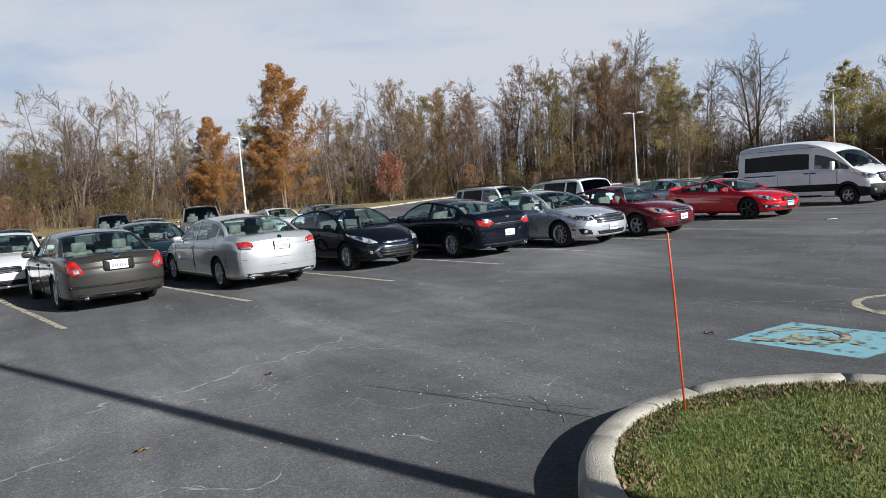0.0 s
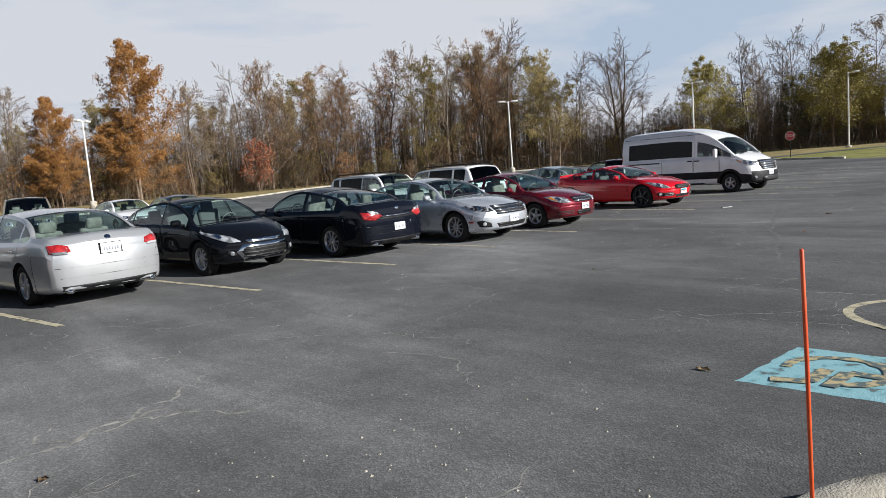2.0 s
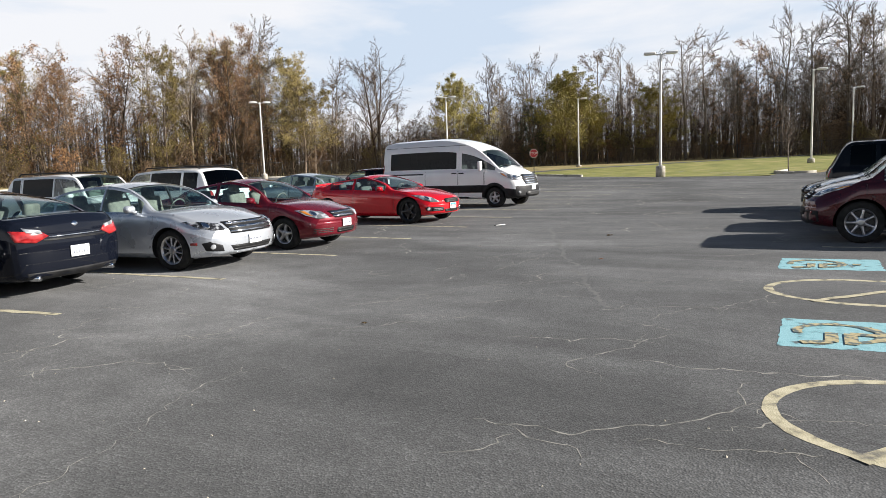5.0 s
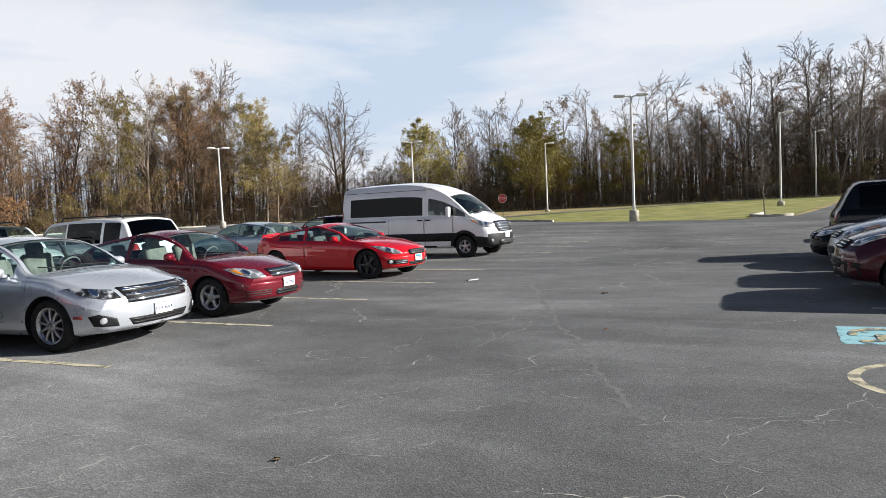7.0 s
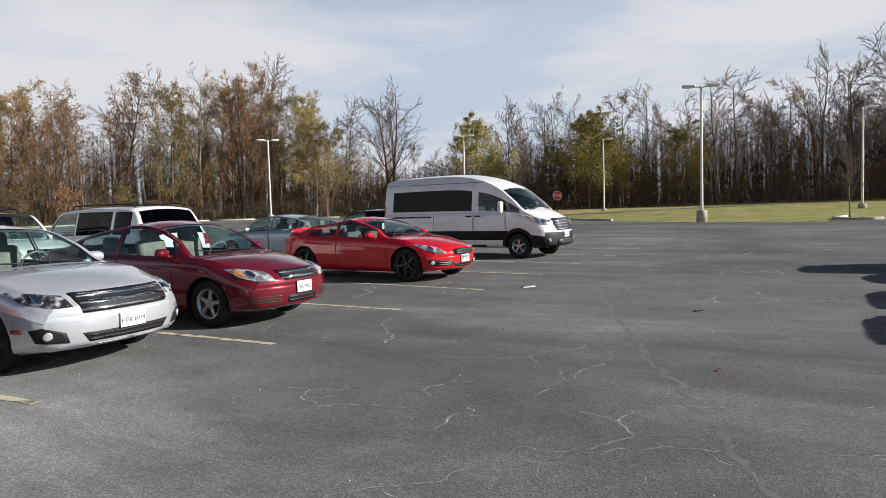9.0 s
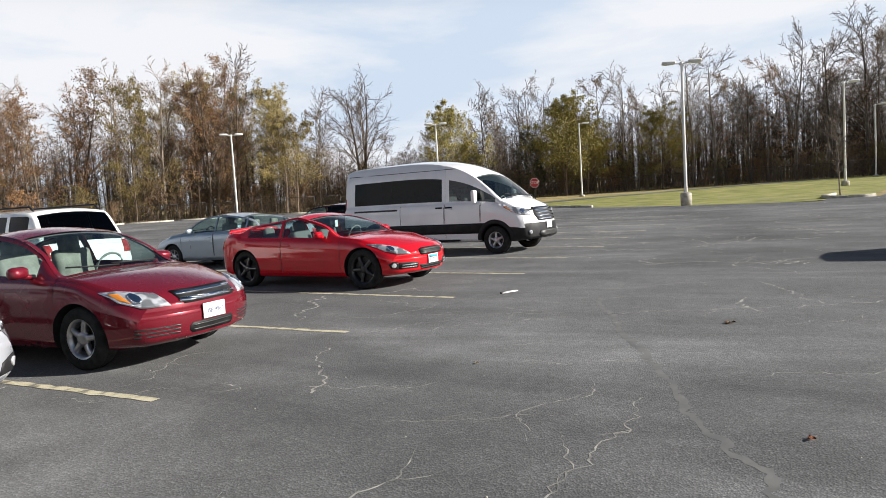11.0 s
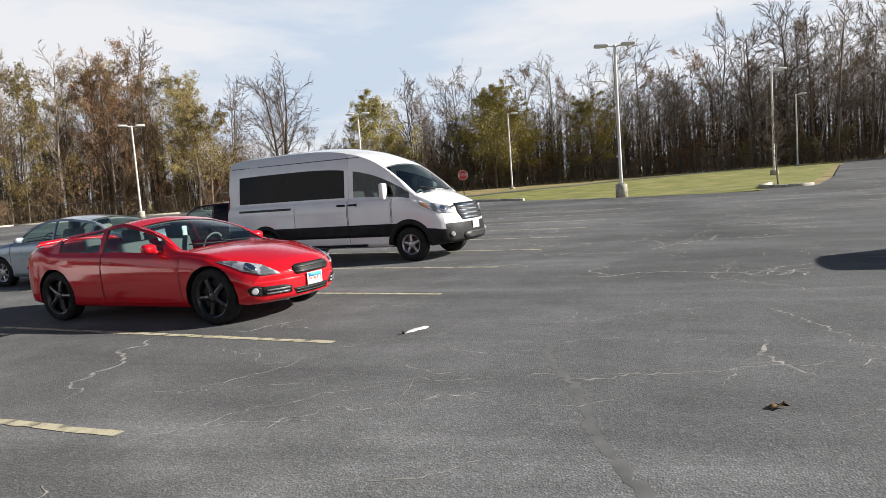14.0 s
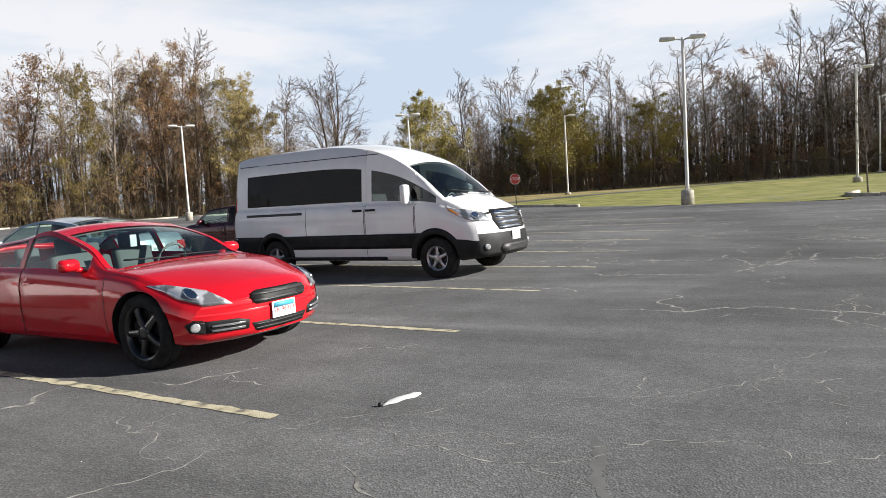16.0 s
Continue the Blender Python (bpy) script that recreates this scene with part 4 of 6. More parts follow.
def wheel_meshes(r, rim_r, spokes, mat, width=0.21):
    key = (r, rim_r, spokes, mat.name, width)
    if key in WHEELS:
        return WHEELS[key]
    h = width / 2
    bm = bmesh.new()
    lathe(bm, [(rim_r - 0.01, -h + 0.02), (rim_r + 0.01, -h + 0.005), (r - 0.03, -h), (r - 0.008, -h + 0.02), (r, -h + 0.05), (r, -0.03), (r - 0.008, -0.026), (r - 0.008, -0.018), (r, -0.014), (r, 0.014), (r - 0.008, 0.018), (r - 0.008, 0.026), (r, 0.03), (r, h - 0.05), (r - 0.008, h - 0.02), (r - 0.03, h), (rim_r + 0.01, h - 0.005), (rim_r - 0.01, h - 0.02)], 36)
    bmesh.ops.recalc_face_normals(bm, faces=bm.faces[:])
    t = part("tyre", bm, RUBBER)
    bm = bmesh.new()
    lathe(bm, [(rim_r, h - 0.012), (rim_r - 0.02, h - 0.02), (rim_r - 0.035, h - 0.06), (rim_r - 0.045, -h + 0.03)], 36)
    for k in range(spokes):
        a = 2 * math.pi * k / spokes
        m = Matrix.Rotation(a, 4, "Y")
        ws = 0.62 * rim_r * math.pi / spokes
        vs = []
        for rr, ww, yo in ((0.045, ws * 0.95, h - 0.025), (rim_r * 0.6, ws * 0.62, h - 0.022), (rim_r - 0.015, ws * 0.8, h - 0.03)):
            vs.append([bm.verts.new(m @ Vector((rr, yo - dy, q * ww / 2))) for q, dy in ((-1, 0.012), (-0.6, 0), (0.6, 0), (1, 0.012), (1, 0.05), (-1, 0.05))])
        for r0, r1 in zip(vs, vs[1:]):
            for i in range(6):
                bm.faces.new((r0[i], r0[(i + 1) % 6], r1[(i + 1) % 6], r1[i]))
    lathe(bm, [(0.075, h - 0.06), (0.07, h - 0.025), (0.035, h - 0.018), (0.001, h - 0.018)], 20)
    bmesh.ops.recalc_face_normals(bm, faces=bm.faces[:])
    rm = part("rim", bm, mat)
    bm = bmesh.new()
    lathe(bm, [(rim_r - 0.045, h - 0.095), (0.001, h - 0.095)], 24)
    dk = part("brake_disc", bm, DARK_METAL)
    out = [o.data for o in (t, rm, dk)]
    for o in (t, rm, dk):
        bpy.data.objects.remove(o)
    WHEELS[key] = out
    return out


def car(name, label, s, m, paint, category="car"):
    """A parked vehicle: a lofted shell split into its panels, with glass, lamps, wheels and a simple cabin. +x is its front."""
    s = dict(s)
    s["xf"] = s["over_f"] + s["wb"] / 2
    L, W = s["L"], s["W"] / 2
    dc, dwt, drt, drb = s["screen"]
    s["cuts"] = sorted({round(q, 3) for q in (dc, dwt, drt, drb, dc - 0.06, drb + 0.05, s["over_f"] * 0.62, *[v for w in s["windows"] for v in w], *[v for w in s["doors"] for v in w])})
    root = thing(name, label, category, m, "parked cars")
    V, faces, ds = car_shell(s)
    tree = BVHTree.FromPolygons([Vector(v) for v in V], [f[0] for f in faces])
    names, slots = [], []
    for f, d, j, side in faces:
        g = region(s, d, j, side)
        if g not in names:
            names.append(g)
        slots.append(names.index(g))
    V, faces, slots = cut_arches(s, V, [f[0] for f in faces], slots, len(names))
    names.append("arch_lining")
    VA = np.array(V)
    nrm = np.zeros_like(VA)
    for f in faces:
        a, b, c = VA[f[0]], VA[f[1]], VA[f[2]]
        k = np.cross(b - a, c - a)
        for q in f:
            nrm[q] += k
    nrm /= np.maximum(np.linalg.norm(nrm, axis=1, keepdims=True), 1e-9)
    groups = {}
    for f, q in zip(faces, slots):
        g = names[q]
        if g == "arch_lining":
            g += f" {VA[f[0]][0] > 0} {VA[f[0]][1] > 0}"
        groups.setdefault(g, []).append(f)
    lower = s.get("two_tone")
    for g, fs in groups.items():
        kind = g.split()[0]
        edges = {}
        for f in fs:
            for k in range(len(f)):
                e = tuple(sorted((f[k], f[(k + 1) % len(f)])))
                edges[e] = edges.get(e, 0) + 1
        rim = {v for e, c in edges.items() if c == 1 for v in e}
        used = sorted({v for f in fs for v in f})
        idx = {v: k for k, v in enumerate(used)}
        glass = kind in ("window", "windscreen", "rear_window")
        pv = []
        for v in used:
            push = 0.007 if glass else (0.005 if v in rim and kind != "body" else 0.0)
            pv.append(VA[v] - nrm[v] * push)
        dark = s.get("dark_rear") and (kind == "rear_window" or (kind == "window" and int(g.split()[2]) >= s["dark_rear"] - 1))
        mat = (GLASS_DARK if dark else GLASS if kind != "window" else s.get("side_glass", GLASS)) if glass else paint
        if kind == "arch_lining" or (lower and kind in ("front_bumper", "rear_bumper")):
            mat = TRIM
        ob = mesh_part({"window": "side_window"}.get(kind, kind), pv, [[idx[v] for v in f] for f in fs], mat, root)
        if not glass:
            bm = bmesh.new()
            bm.from_mesh(ob.data)
            bmesh.ops.remove_doubles(bm, verts=bm.verts[:], dist=0.0008)
            bm.to_mesh(ob.data)
            bm.free()
            ob.data.polygons.foreach_set("use_smooth", [True] * len(ob.data.polygons))
        if kind == "door":
            sg = 1 if g.split()[1] == "left" else -1
            a, b = s["doors"][int(g.split()[2])]
            x, z = s["xf"] - b + 0.16, curve_at(s["belt"], b - 0.16) - s.get("handle_drop", 0.12)
            hd = patch("door_handle", tree, rect(-(x + 0.09) * sg, -(x - 0.09) * sg, z - 0.016, z + 0.016, 0.006) if sg == 1 else rect(x - 0.09, x + 0.09, z - 0.016, z + 0.016, 0.006), 90 * sg, 0.022, s.get("handle", paint), ob, (1.0, 0.9, 0.5))
    # cloth lining under the roof
    roof = [f for f in groups["body"] if min(VA[v][2] for v in f) > curve_at(s["belt"], s["xf"] - VA[f[0]][0]) + 0.02 and dc < s["xf"] - VA[f[0]][0] < drb]
    used = sorted({v for f in roof for v in f})
    idx = {v: k for k, v in enumerate(used)}
    mesh_part("headliner", [VA[v] - nrm[v] * 0.03 for v in used], [[idx[v] for v in f][::-1] for f in roof], SEAT, root)
    # gaps round the doors
    axles = (s["over_f"], s["over_f"] + s["wb"])
    for d in sorted({v for w in s["doors"] for v in w}):
        near = min(abs(d - q) for q in axles) < s["tyre"] + 0.1
        z0, z1 = (2 * s["tyre"] + 0.1 if near else s["clear"] + 0.14), curve_at(s["belt"], d) - 0.02
        x = s["xf"] - d
        for sg in (1, -1):
            patch("door_gap", tree, rect(-x - 0.005, -x + 0.005, z0, z1) if sg == 1 else rect(x - 0.005, x + 0.005, z0, z1), 90 * sg, 0.0015, DARK_METAL, root, (1.0, 0.8))
    # cabin
    zs = curve_at(s["belt"], (dc + drb) / 2)
    rows = s.get("seats", (dwt + 0.25, dwt + 1.12))
    for q in rows:
        x = s["xf"] - q
        head = min(zs + 0.31, curve_at(s["top"], q + 0.36) - 0.2)
        for yy in (-0.36, 0.36):
            bm = bmesh.new()
            box(bm, x + 0.06, yy * W / 0.9, zs - 0.36, 0.5, 0.48, 0.16, 0.05)
            box(bm, 0, 0, 0, 0.13, 0.48, 0.62, 0.05, pose(x - 0.24, yy * W / 0.9, head - 0.37, 0, -14, 0))
            box(bm, 0, 0, 0, 0.1, 0.26, 0.19, 0.04, pose(x - 0.33, yy * W / 0.9, head, 0, -10, 0))
            part("seat", bm, s.get("cloth", SEAT), root)
    bm = bmesh.new()
    box(bm, s["xf"] - dc - 0.33, 0, curve_at(s["belt"], dc) - 0.1, 0.52, 2 * W * 0.78, 0.2, 0.05)
    box(bm, s["xf"] - drb + 0.24, 0, min(curve_at(s["belt"], drb), zs) - 0.09, 0.4, 2 * W * 0.72, 0.05, 0.02)
    box(bm, s["xf"] - (dc + drb) / 2, 0, s.get("clear", 0.2) + 0.1, drb - dc, 2 * W * 0.8, 0.06, 0.02)
    part("dashboard", bm, DASH, root)
    bm = bmesh.new()
    sw = [Vector((s["xf"] - dc - 0.68 + 0.06 * math.sin(a), 0.36 + 0.18 * math.cos(a), curve_at(s["belt"], dc) + 0.02 + 0.17 * math.sin(a))) for a in spread(0, 2 * math.pi, 0.4)]
    tube(bm, sw, [0.014] * len(sw), 6)
    part("steering_wheel", bm, DASH, root)
    # wheels
    tm, rm, dm = wheel_meshes(s["tyre"], s["rim"], s.get("spokes", 5), s.get("rim_mat", ALLOY))
    for a in (s["over_f"], s["over_f"] + s["wb"]):
        for sg in (1, -1):
            wh = new("wheel")
            wh.parent = root
            wh.matrix_local = pose(s["xf"] - a, sg * (W - 0.135), s["tyre"], 0, random.uniform(0, 60), 0 if sg == 1 else 180)
            for nm, me in (("tyre", tm), ("rim", rm), ("brake_disc", dm)):
                o = new(nm, me)
                o.parent = wh
    # mirrors
    dm_ = dc + s.get("mirror_back", 0.42)
    for sg in (1, -1):
        bm = bmesh.new()
        y0, z0 = sg * (W * 0.925 - 0.02), curve_at(s["belt"], dm_) + s.get("mirror_up", 0.07)
        if s.get("big_mirror"):
            box(bm, s["xf"] - dm_, y0 + sg * 0.17, z0 + 0.1, 0.12, 0.18, 0.34, 0.04)
        else:
            box(bm, 0, 0, 0, 0.13, 0.2, 0.125, 0.045, pose(s["xf"] - dm_, y0 + sg * 0.14, z0 + 0.01, 0, 0, -14 * sg))
            for v in bm.verts:
                lead = max(0.0, v.co.x - (s["xf"] - dm_))
                v.co.z = z0 + (v.co.z - z0) * (1 - 3.2 * lead)
                v.co.x = max(v.co.x, s["xf"] - dm_ - 0.045)
        tube(bm, [(s["xf"] - dm_, y0 - sg * 0.03, z0 - 0.05), (s["xf"] - dm_, y0 + sg * 0.1, z0 - 0.03)], [0.03, 0.025], 8)
        mr = part("mirror", bm, s.get("mirror_mat", paint), root)
    if s.get("details"):
        s["details"](s, tree, root, paint)
    return root


def plate(s, tree, root, phi, u, z, body="", ink=INK_BLUE, band=None, wide=0.305, high=0.152):
    """A number plate with its lettering, or plain bars where it cannot be read."""
    a = radians(phi)
    way, across = Vector((-math.cos(a), -math.sin(a), 0)), Vector((-math.sin(a), math.cos(a), 0))
    hit, nrm, _, _ = tree.ray_cast(across * u - way * 6 + Vector((0, 0, z)), way)
    if hit is None:
        return
    m = pose(*(hit - way * 0.012), 90, 0, 0)
    m = Matrix.Translation(hit - way * 0.014) @ pose(0, 0, 0, 0, 0, 90 + phi) @ pose(0, 0, 0, 90, 0, 0)
    bm = bmesh.new()
    box(bm, 0, 0, 0, wide, high, 0.008, 0.003, m)
    pl = part("number_plate", bm, PLATE, root, "white number plate")
    if band:
        bm = bmesh.new()
        box(bm, 0, high * 0.28, 0.006, wide * 0.86, high * 0.3, 0.002, 0, m)
        part("plate_band", bm, band, pl)
    if body:
        text_mesh("plate_lettering", body, 0.066, ink, pl, m @ pose(0, -0.008, 0.0055), "dark raised plate lettering")
    else:
        bm = bmesh.new()
        for k in range(6):
            box(bm, -wide * 0.34 + k * wide * 0.136, -0.008, 0.006, wide * 0.06, high * 0.34, 0.002, 0, m)
        part("plate_bars", bm, INK_GREY, pl)


def both(name, tree, outline, phi, lift, mat, root, **k):
    patch(name, tree, outline, phi, lift, mat, root, **k)
    patch(name, tree, flip(outline), -phi, lift, mat, root, **k)


def bars(tree, root, u0, u1, zs, phi, mat, thick=0.012, name="grille_bar", lift=0.012):
    for z in zs:
        patch(name, tree, rect(u0, u1, z - thick, z + thick), phi, lift, mat, root, (1.0, 0.97, 0.5))


def badge(tree, root, phi, z, w=0.07, h=0.03, mat=None, name="badge"):
    patch(name, tree, [(w * math.cos(a), z + h * math.sin(a)) for a in spread(0, 2 * math.pi - 0.5, 0.5)], phi, 0.012, mat or CHROME, root, (1.0, 0.9, 0.5))


def wipers(s, tree, root):
    dc = s["screen"][0]
    for y0, y1 in ((0.5, -0.1), (-0.05, -0.6)):
        bm = bmesh.new()
        p = []
        for k in range(5):
            y = y0 + (y1 - y0) * k / 4
            x = s["xf"] - dc - 0.03 - 0.05 * k / 4 - 0.12 * (y / 0.8) ** 2
            hit, nrm, *_ = tree.ray_cast(Vector((x, y, 3)), Vector((0, 0, -1)))
            if hit:
                p.append(hit + nrm * 0.015)
        if len(p) > 2:
            tube(bm, p, [0.009] * len(p), 5)
            part("wiper", bm, TRIM, root)
        else:
            bm.free()


def sill_trim(s, tree, root, mat, z0, z1):
    x0, x1 = s["xf"] - s["over_f"] - s["tyre"] - 0.12, s["xf"] - s["over_f"] - s["wb"] + s["tyre"] + 0.12
    patch("sill_trim", tree, rect(-x0, -x1, z0, z1), 90, 0.012, mat, root, (1.0, 0.985, 0.5))
    patch("sill_trim", tree, rect(x1, x0, z0, z1), -90, 0.012, mat, root, (1.0, 0.985, 0.5))


def exhaust(s, root, y):
    bm = bmesh.new()
    x = s["xf"] - s["L"]
    tube(bm, [(x + 0.35, y, 0.24), (x + 0.06, y, 0.25)], [0.035, 0.035], 12)
    part("exhaust_pipe", bm, CHROME, root)


def sedan(L, W, H, wb, of, tyre=0.325, rim=0.21, dc=1.25, dwt=2.0, drt=3.35, drb=4.2, zf=0.74, zc=0.97, zd=1.06, belt=0.93, two_door=False, **more):
    rear_ax = of + wb
    s = dict(L=L, W=W, H=H, wb=wb, over_f=of, tyre=tyre, rim=rim, screen=(dc, dwt, drt, drb), clear=0.19,
             top=[(0, zf - 0.07), (0.14, zf + 0.02), (dc * 0.55, (zf + zc) / 2 + 0.045), (dc, zc), ((dc + dwt) / 2, (zc + H) / 2 + 0.02), (dwt, H - 0.055), ((dwt * 0.62 + drt * 0.38), H), (drt, H - 0.07), ((drt + drb) / 2, (H + zd) / 2 + 0.01), (drb, zd), (L - 0.14, zd - 0.005), (L, zd - 0.09)],
             belt=[(0, zf - 0.14), (0.25, zf - 0.05), (dc, zc - 0.07), (dwt + 0.3, belt), (drb - 0.3, belt + 0.03), (drb, zd - 0.05), (L - 0.12, zd - 0.08), (L, zd - 0.17)])
    if two_door:
        s["doors"] = [(dc + 0.02, dc + 1.42)]
        s["windows"] = [(dc + 0.34, dc + 1.4), (dc + 1.5, drb - 0.5)]
        s["seats"] = (dwt + 0.2, dwt + 1.0)
    else:
        b = dc + 1.18
        s["doors"] = [(dc + 0.02, b), (b + 0.02, rear_ax - 0.06)]
        s["windows"] = [(dc + 0.3, b - 0.02), (b + 0.06, rear_ax - 0.12), (rear_ax - 0.07, drb - 0.16)]
    s.update(more)
    return s


def suv(L, W, H, wb, of, tyre=0.35, rim=0.22, dc=1.1, dwt=1.75, zf=0.88, zc=1.08, belt=1.03, tumble=0.24, **more):
    b = dc + 1.15
    rear_ax = of + wb
    s = dict(L=L, W=W, H=H, wb=wb, over_f=of, tyre=tyre, rim=rim, screen=(dc, dwt, L - 0.42, L - 0.09), clear=0.24, tumble=tumble, lid="tailgate", bow_r=0.1, lean_r=0.05, tail_w=0.94,
             top=[(0, zf - 0.1), (0.12, zf + 0.02), (dc * 0.55, (zf + zc) / 2 + 0.03), (dc, zc), ((dc + dwt) / 2, (zc + H) / 2 + 0.03), (dwt, H - 0.05), (dwt + 0.9, H), (L - 0.6, H - 0.02), (L - 0.42, H - 0.08), (L - 0.25, H - 0.32), (L - 0.09, belt + 0.06), (L - 0.03, belt - 0.02), (L, belt - 0.1)],
             belt=[(0, zf - 0.18), (0.25, zf - 0.07), (dc, zc - 0.08), (dwt + 0.3, belt), (L - 0.4, belt + 0.02), (L - 0.09, belt), (L, belt - 0.16)],
             doors=[(dc + 0.02, b), (b + 0.02, rear_ax - 0.04)], windows=[(dc + 0.26, b - 0.02), (b + 0.07, rear_ax - 0.1), (rear_ax, L - 0.5)], dark_rear=2)
    s.update(more)
    return s


def face_front(hl, grille, intake=None, fog=None, plate_z=0.5, plate_text=None, bars_n=3, bar_mat=None, frame=None, badge_z=None, amber=None, band=None, plate_u=0.0, ink=INK_BLUE, hl_mat=None, rest=None):
    """Builds the furniture of a car's front; outlines are (across, up) for the left half or the middle."""
    def make(s, tree, root, paint):
        both("headlight", tree, hl, 0, 0.012, hl_mat or HEADLAMP, root, bulge=0.01, label="clear headlight lens")
        cy, cz = sum(p[0] for p in hl) / len(hl), sum(p[1] for p in hl) / len(hl)
        both("headlight_bulb", tree, [(cy + 0.045 * math.cos(a), cz + 0.045 * math.sin(a)) for a in spread(0, 5.8, 0.6)], 0, 0.026, CHROME, root)
        if amber:
            both("indicator", tree, amber, 0, 0.02, AMBER, root, label="amber indicator lens")
        if frame:
            patch("grille_frame", tree, frame, 0, 0.012, CHROME, root, (1.0, 0.98, 0.5), label="chrome grille surround")
        patch("grille", tree, grille, 0, 0.018, TRIM, root, (1.0, 0.98, 0.5), label="black grille")
        u0, u1 = min(p[0] for p in grille), max(p[0] for p in grille)
        z0, z1 = min(p[1] for p in grille), max(p[1] for p in grille)
        for k in range(bars_n):
            z = z0 + (z1 - z0) * (k + 0.5) / bars_n
            patch("grille_bar", tree, rect(u0 * 0.93, u1 * 0.93, z - 0.3 * (z1 - z0) / bars_n * 0.6, z + 0.3 * (z1 - z0) / bars_n * 0.6), 0, 0.026, bar_mat or CHROME, root, (1.0, 0.97, 0.5))
        if intake:
            patch("intake", tree, intake, 0, 0.008, TRIM, root, (1.0, 0.98, 0.5), label="black lower intake")
            a0, a1 = min(p[0] for p in intake), max(p[0] for p in intake)
            b0, b1 = min(p[1] for p in intake), max(p[1] for p in intake)
            for k in range(2):
                z = b0 + (b1 - b0) * (k + 0.6) / 2.2
                patch("intake_bar", tree, rect(a0 * 0.9, a1 * 0.9, z - 0.006, z + 0.006), 0, 0.016, DARK_METAL, root, (1.0, 0.9))
        if fog:
            both("fog_lamp", tree, fog, 0, 0.01, TRIM, root, label="black fog lamp pocket")
            fy, fz = sum(p[0] for p in fog) / len(fog), sum(p[1] for p in fog) / len(fog)
            both("fog_bulb", tree, [(fy + 0.04 * math.cos(a), fz + 0.04 * math.sin(a)) for a in spread(0, 5.8, 0.6)], 0, 0.02, HEADLAMP, root)
        if badge_z:
            badge(tree, root, 0, badge_z, 0.075, 0.032)
        if plate_text is not None:
            plate(s, tree, root, 0, plate_u, plate_z, plate_text, ink, band)
        wipers(s, tree, root)
        if rest:
            rest(s, tree, root, paint)
    return make


def face_rear(tail, plate_z=0.8, plate_text="", pocket=None, badge_z=None, lamp=None, lip=None, pipe=(), rest=None, plate_show=True):
    def make(s, tree, root, paint):
        both("tail_light", tree, tail, 180, 0.014, TAIL, root, bulge=0.008, label="red tail light lens")
        if lamp:
            both("reverse_lamp", tree, lamp, 180, 0.024, HEADLAMP, root, label="clear reversing lamp")
        if pocket:
            patch("plate_pocket", tree, pocket, 180, 0.006, TRIM, root, (1.0, 0.98, 0.5))
        if lip:
            patch("trim_strip", tree, lip, 180, 0.014, CHROME, root, (1.0, 0.97, 0.5), label="bright trim strip")
        if badge_z:
            badge(tree, root, 180, badge_z, 0.05, 0.035)
        # dark strips: the bumper seam, and its crease's shade put in as colour
        for zz in (0.6, 0.45):
            patch("bumper_seam", tree, rect(-s["W"] * 0.44, s["W"] * 0.44, zz - 0.004, zz + 0.004), 180, 0.002, DARK_METAL, root, (1.0, 0.9))
        z = s["clear"] + 0.12
        patch("bumper_lower", tree, rect(-s["W"] * 0.4, s["W"] * 0.4, z - 0.1, z + 0.02), 180, 0.012, TRIM, root, (1.0, 0.97, 0.5), label="dark lower bumper edge")
        if plate_show:
            plate(s, tree, root, 180, 0, plate_z, plate_text)
        for y in pipe:
            exhaust(s, root, y)
        if rest:
            rest(s, tree, root, paint)
    return make


def two_faces(a, b):
    def make(s, tree, root, paint):
        a(s, tree, root, paint)
        b(s, tree, root, paint)
    return make


HEADLAMP_DARK = varied(material("dark_headlamp", (0.3, 0.3, 0.3), 0.08, 0.5, 1.0), [(0.03, 0.03, 0.03), (0.12, 0.12, 0.13), (0.7, 0.72, 0.74)], scale=12, detail=1, lo=0.42, hi=0.62)
GREY_BROWN = paint_material("pewter_paint", (0.062, 0.058, 0.05), 0.5, 0.3)
SILVER = paint_material("silver_paint", (0.56, 0.57, 0.58), 0.55, 0.28)
SILVER_CLEAN = paint_material("pale_silver_paint", (0.6, 0.63, 0.68), 0.5, 0.26)
SILVER_BLUE = paint_material("silver_blue_paint", (0.4, 0.46, 0.52), 0.5, 0.28)
BLACK = paint_material("black_paint", (0.005, 0.0056, 0.0078), 0.0, 0.5, 0.6, 0.02)
NAVY = paint_material("dark_navy_paint", (0.005, 0.0065, 0.012), 0.0, 0.5, 0.6, 0.02)
MAROON = paint_material("maroon_paint", (0.16, 0.008, 0.018), 0.25, 0.25)
WINE = paint_material("dark_wine_paint", (0.07, 0.008, 0.014), 0.3, 0.25)
RED = paint_material("red_paint", (0.58, 0.007, 0.016), 0.05, 0.22)
WHITE_CAR = paint_material("white_car_paint", (0.86, 0.86, 0.86), 0.0, 0.3)
GREEN_DARK = paint_material("dark_green_paint", (0.012, 0.025, 0.025), 0.3, 0.25)
TAN_CAR = paint_material("tan_paint", (0.25, 0.23, 0.18), 0.4, 0.32)
BLUE_CAR = paint_material("slate_blue_paint", (0.05, 0.08, 0.13), 0.4, 0.28)

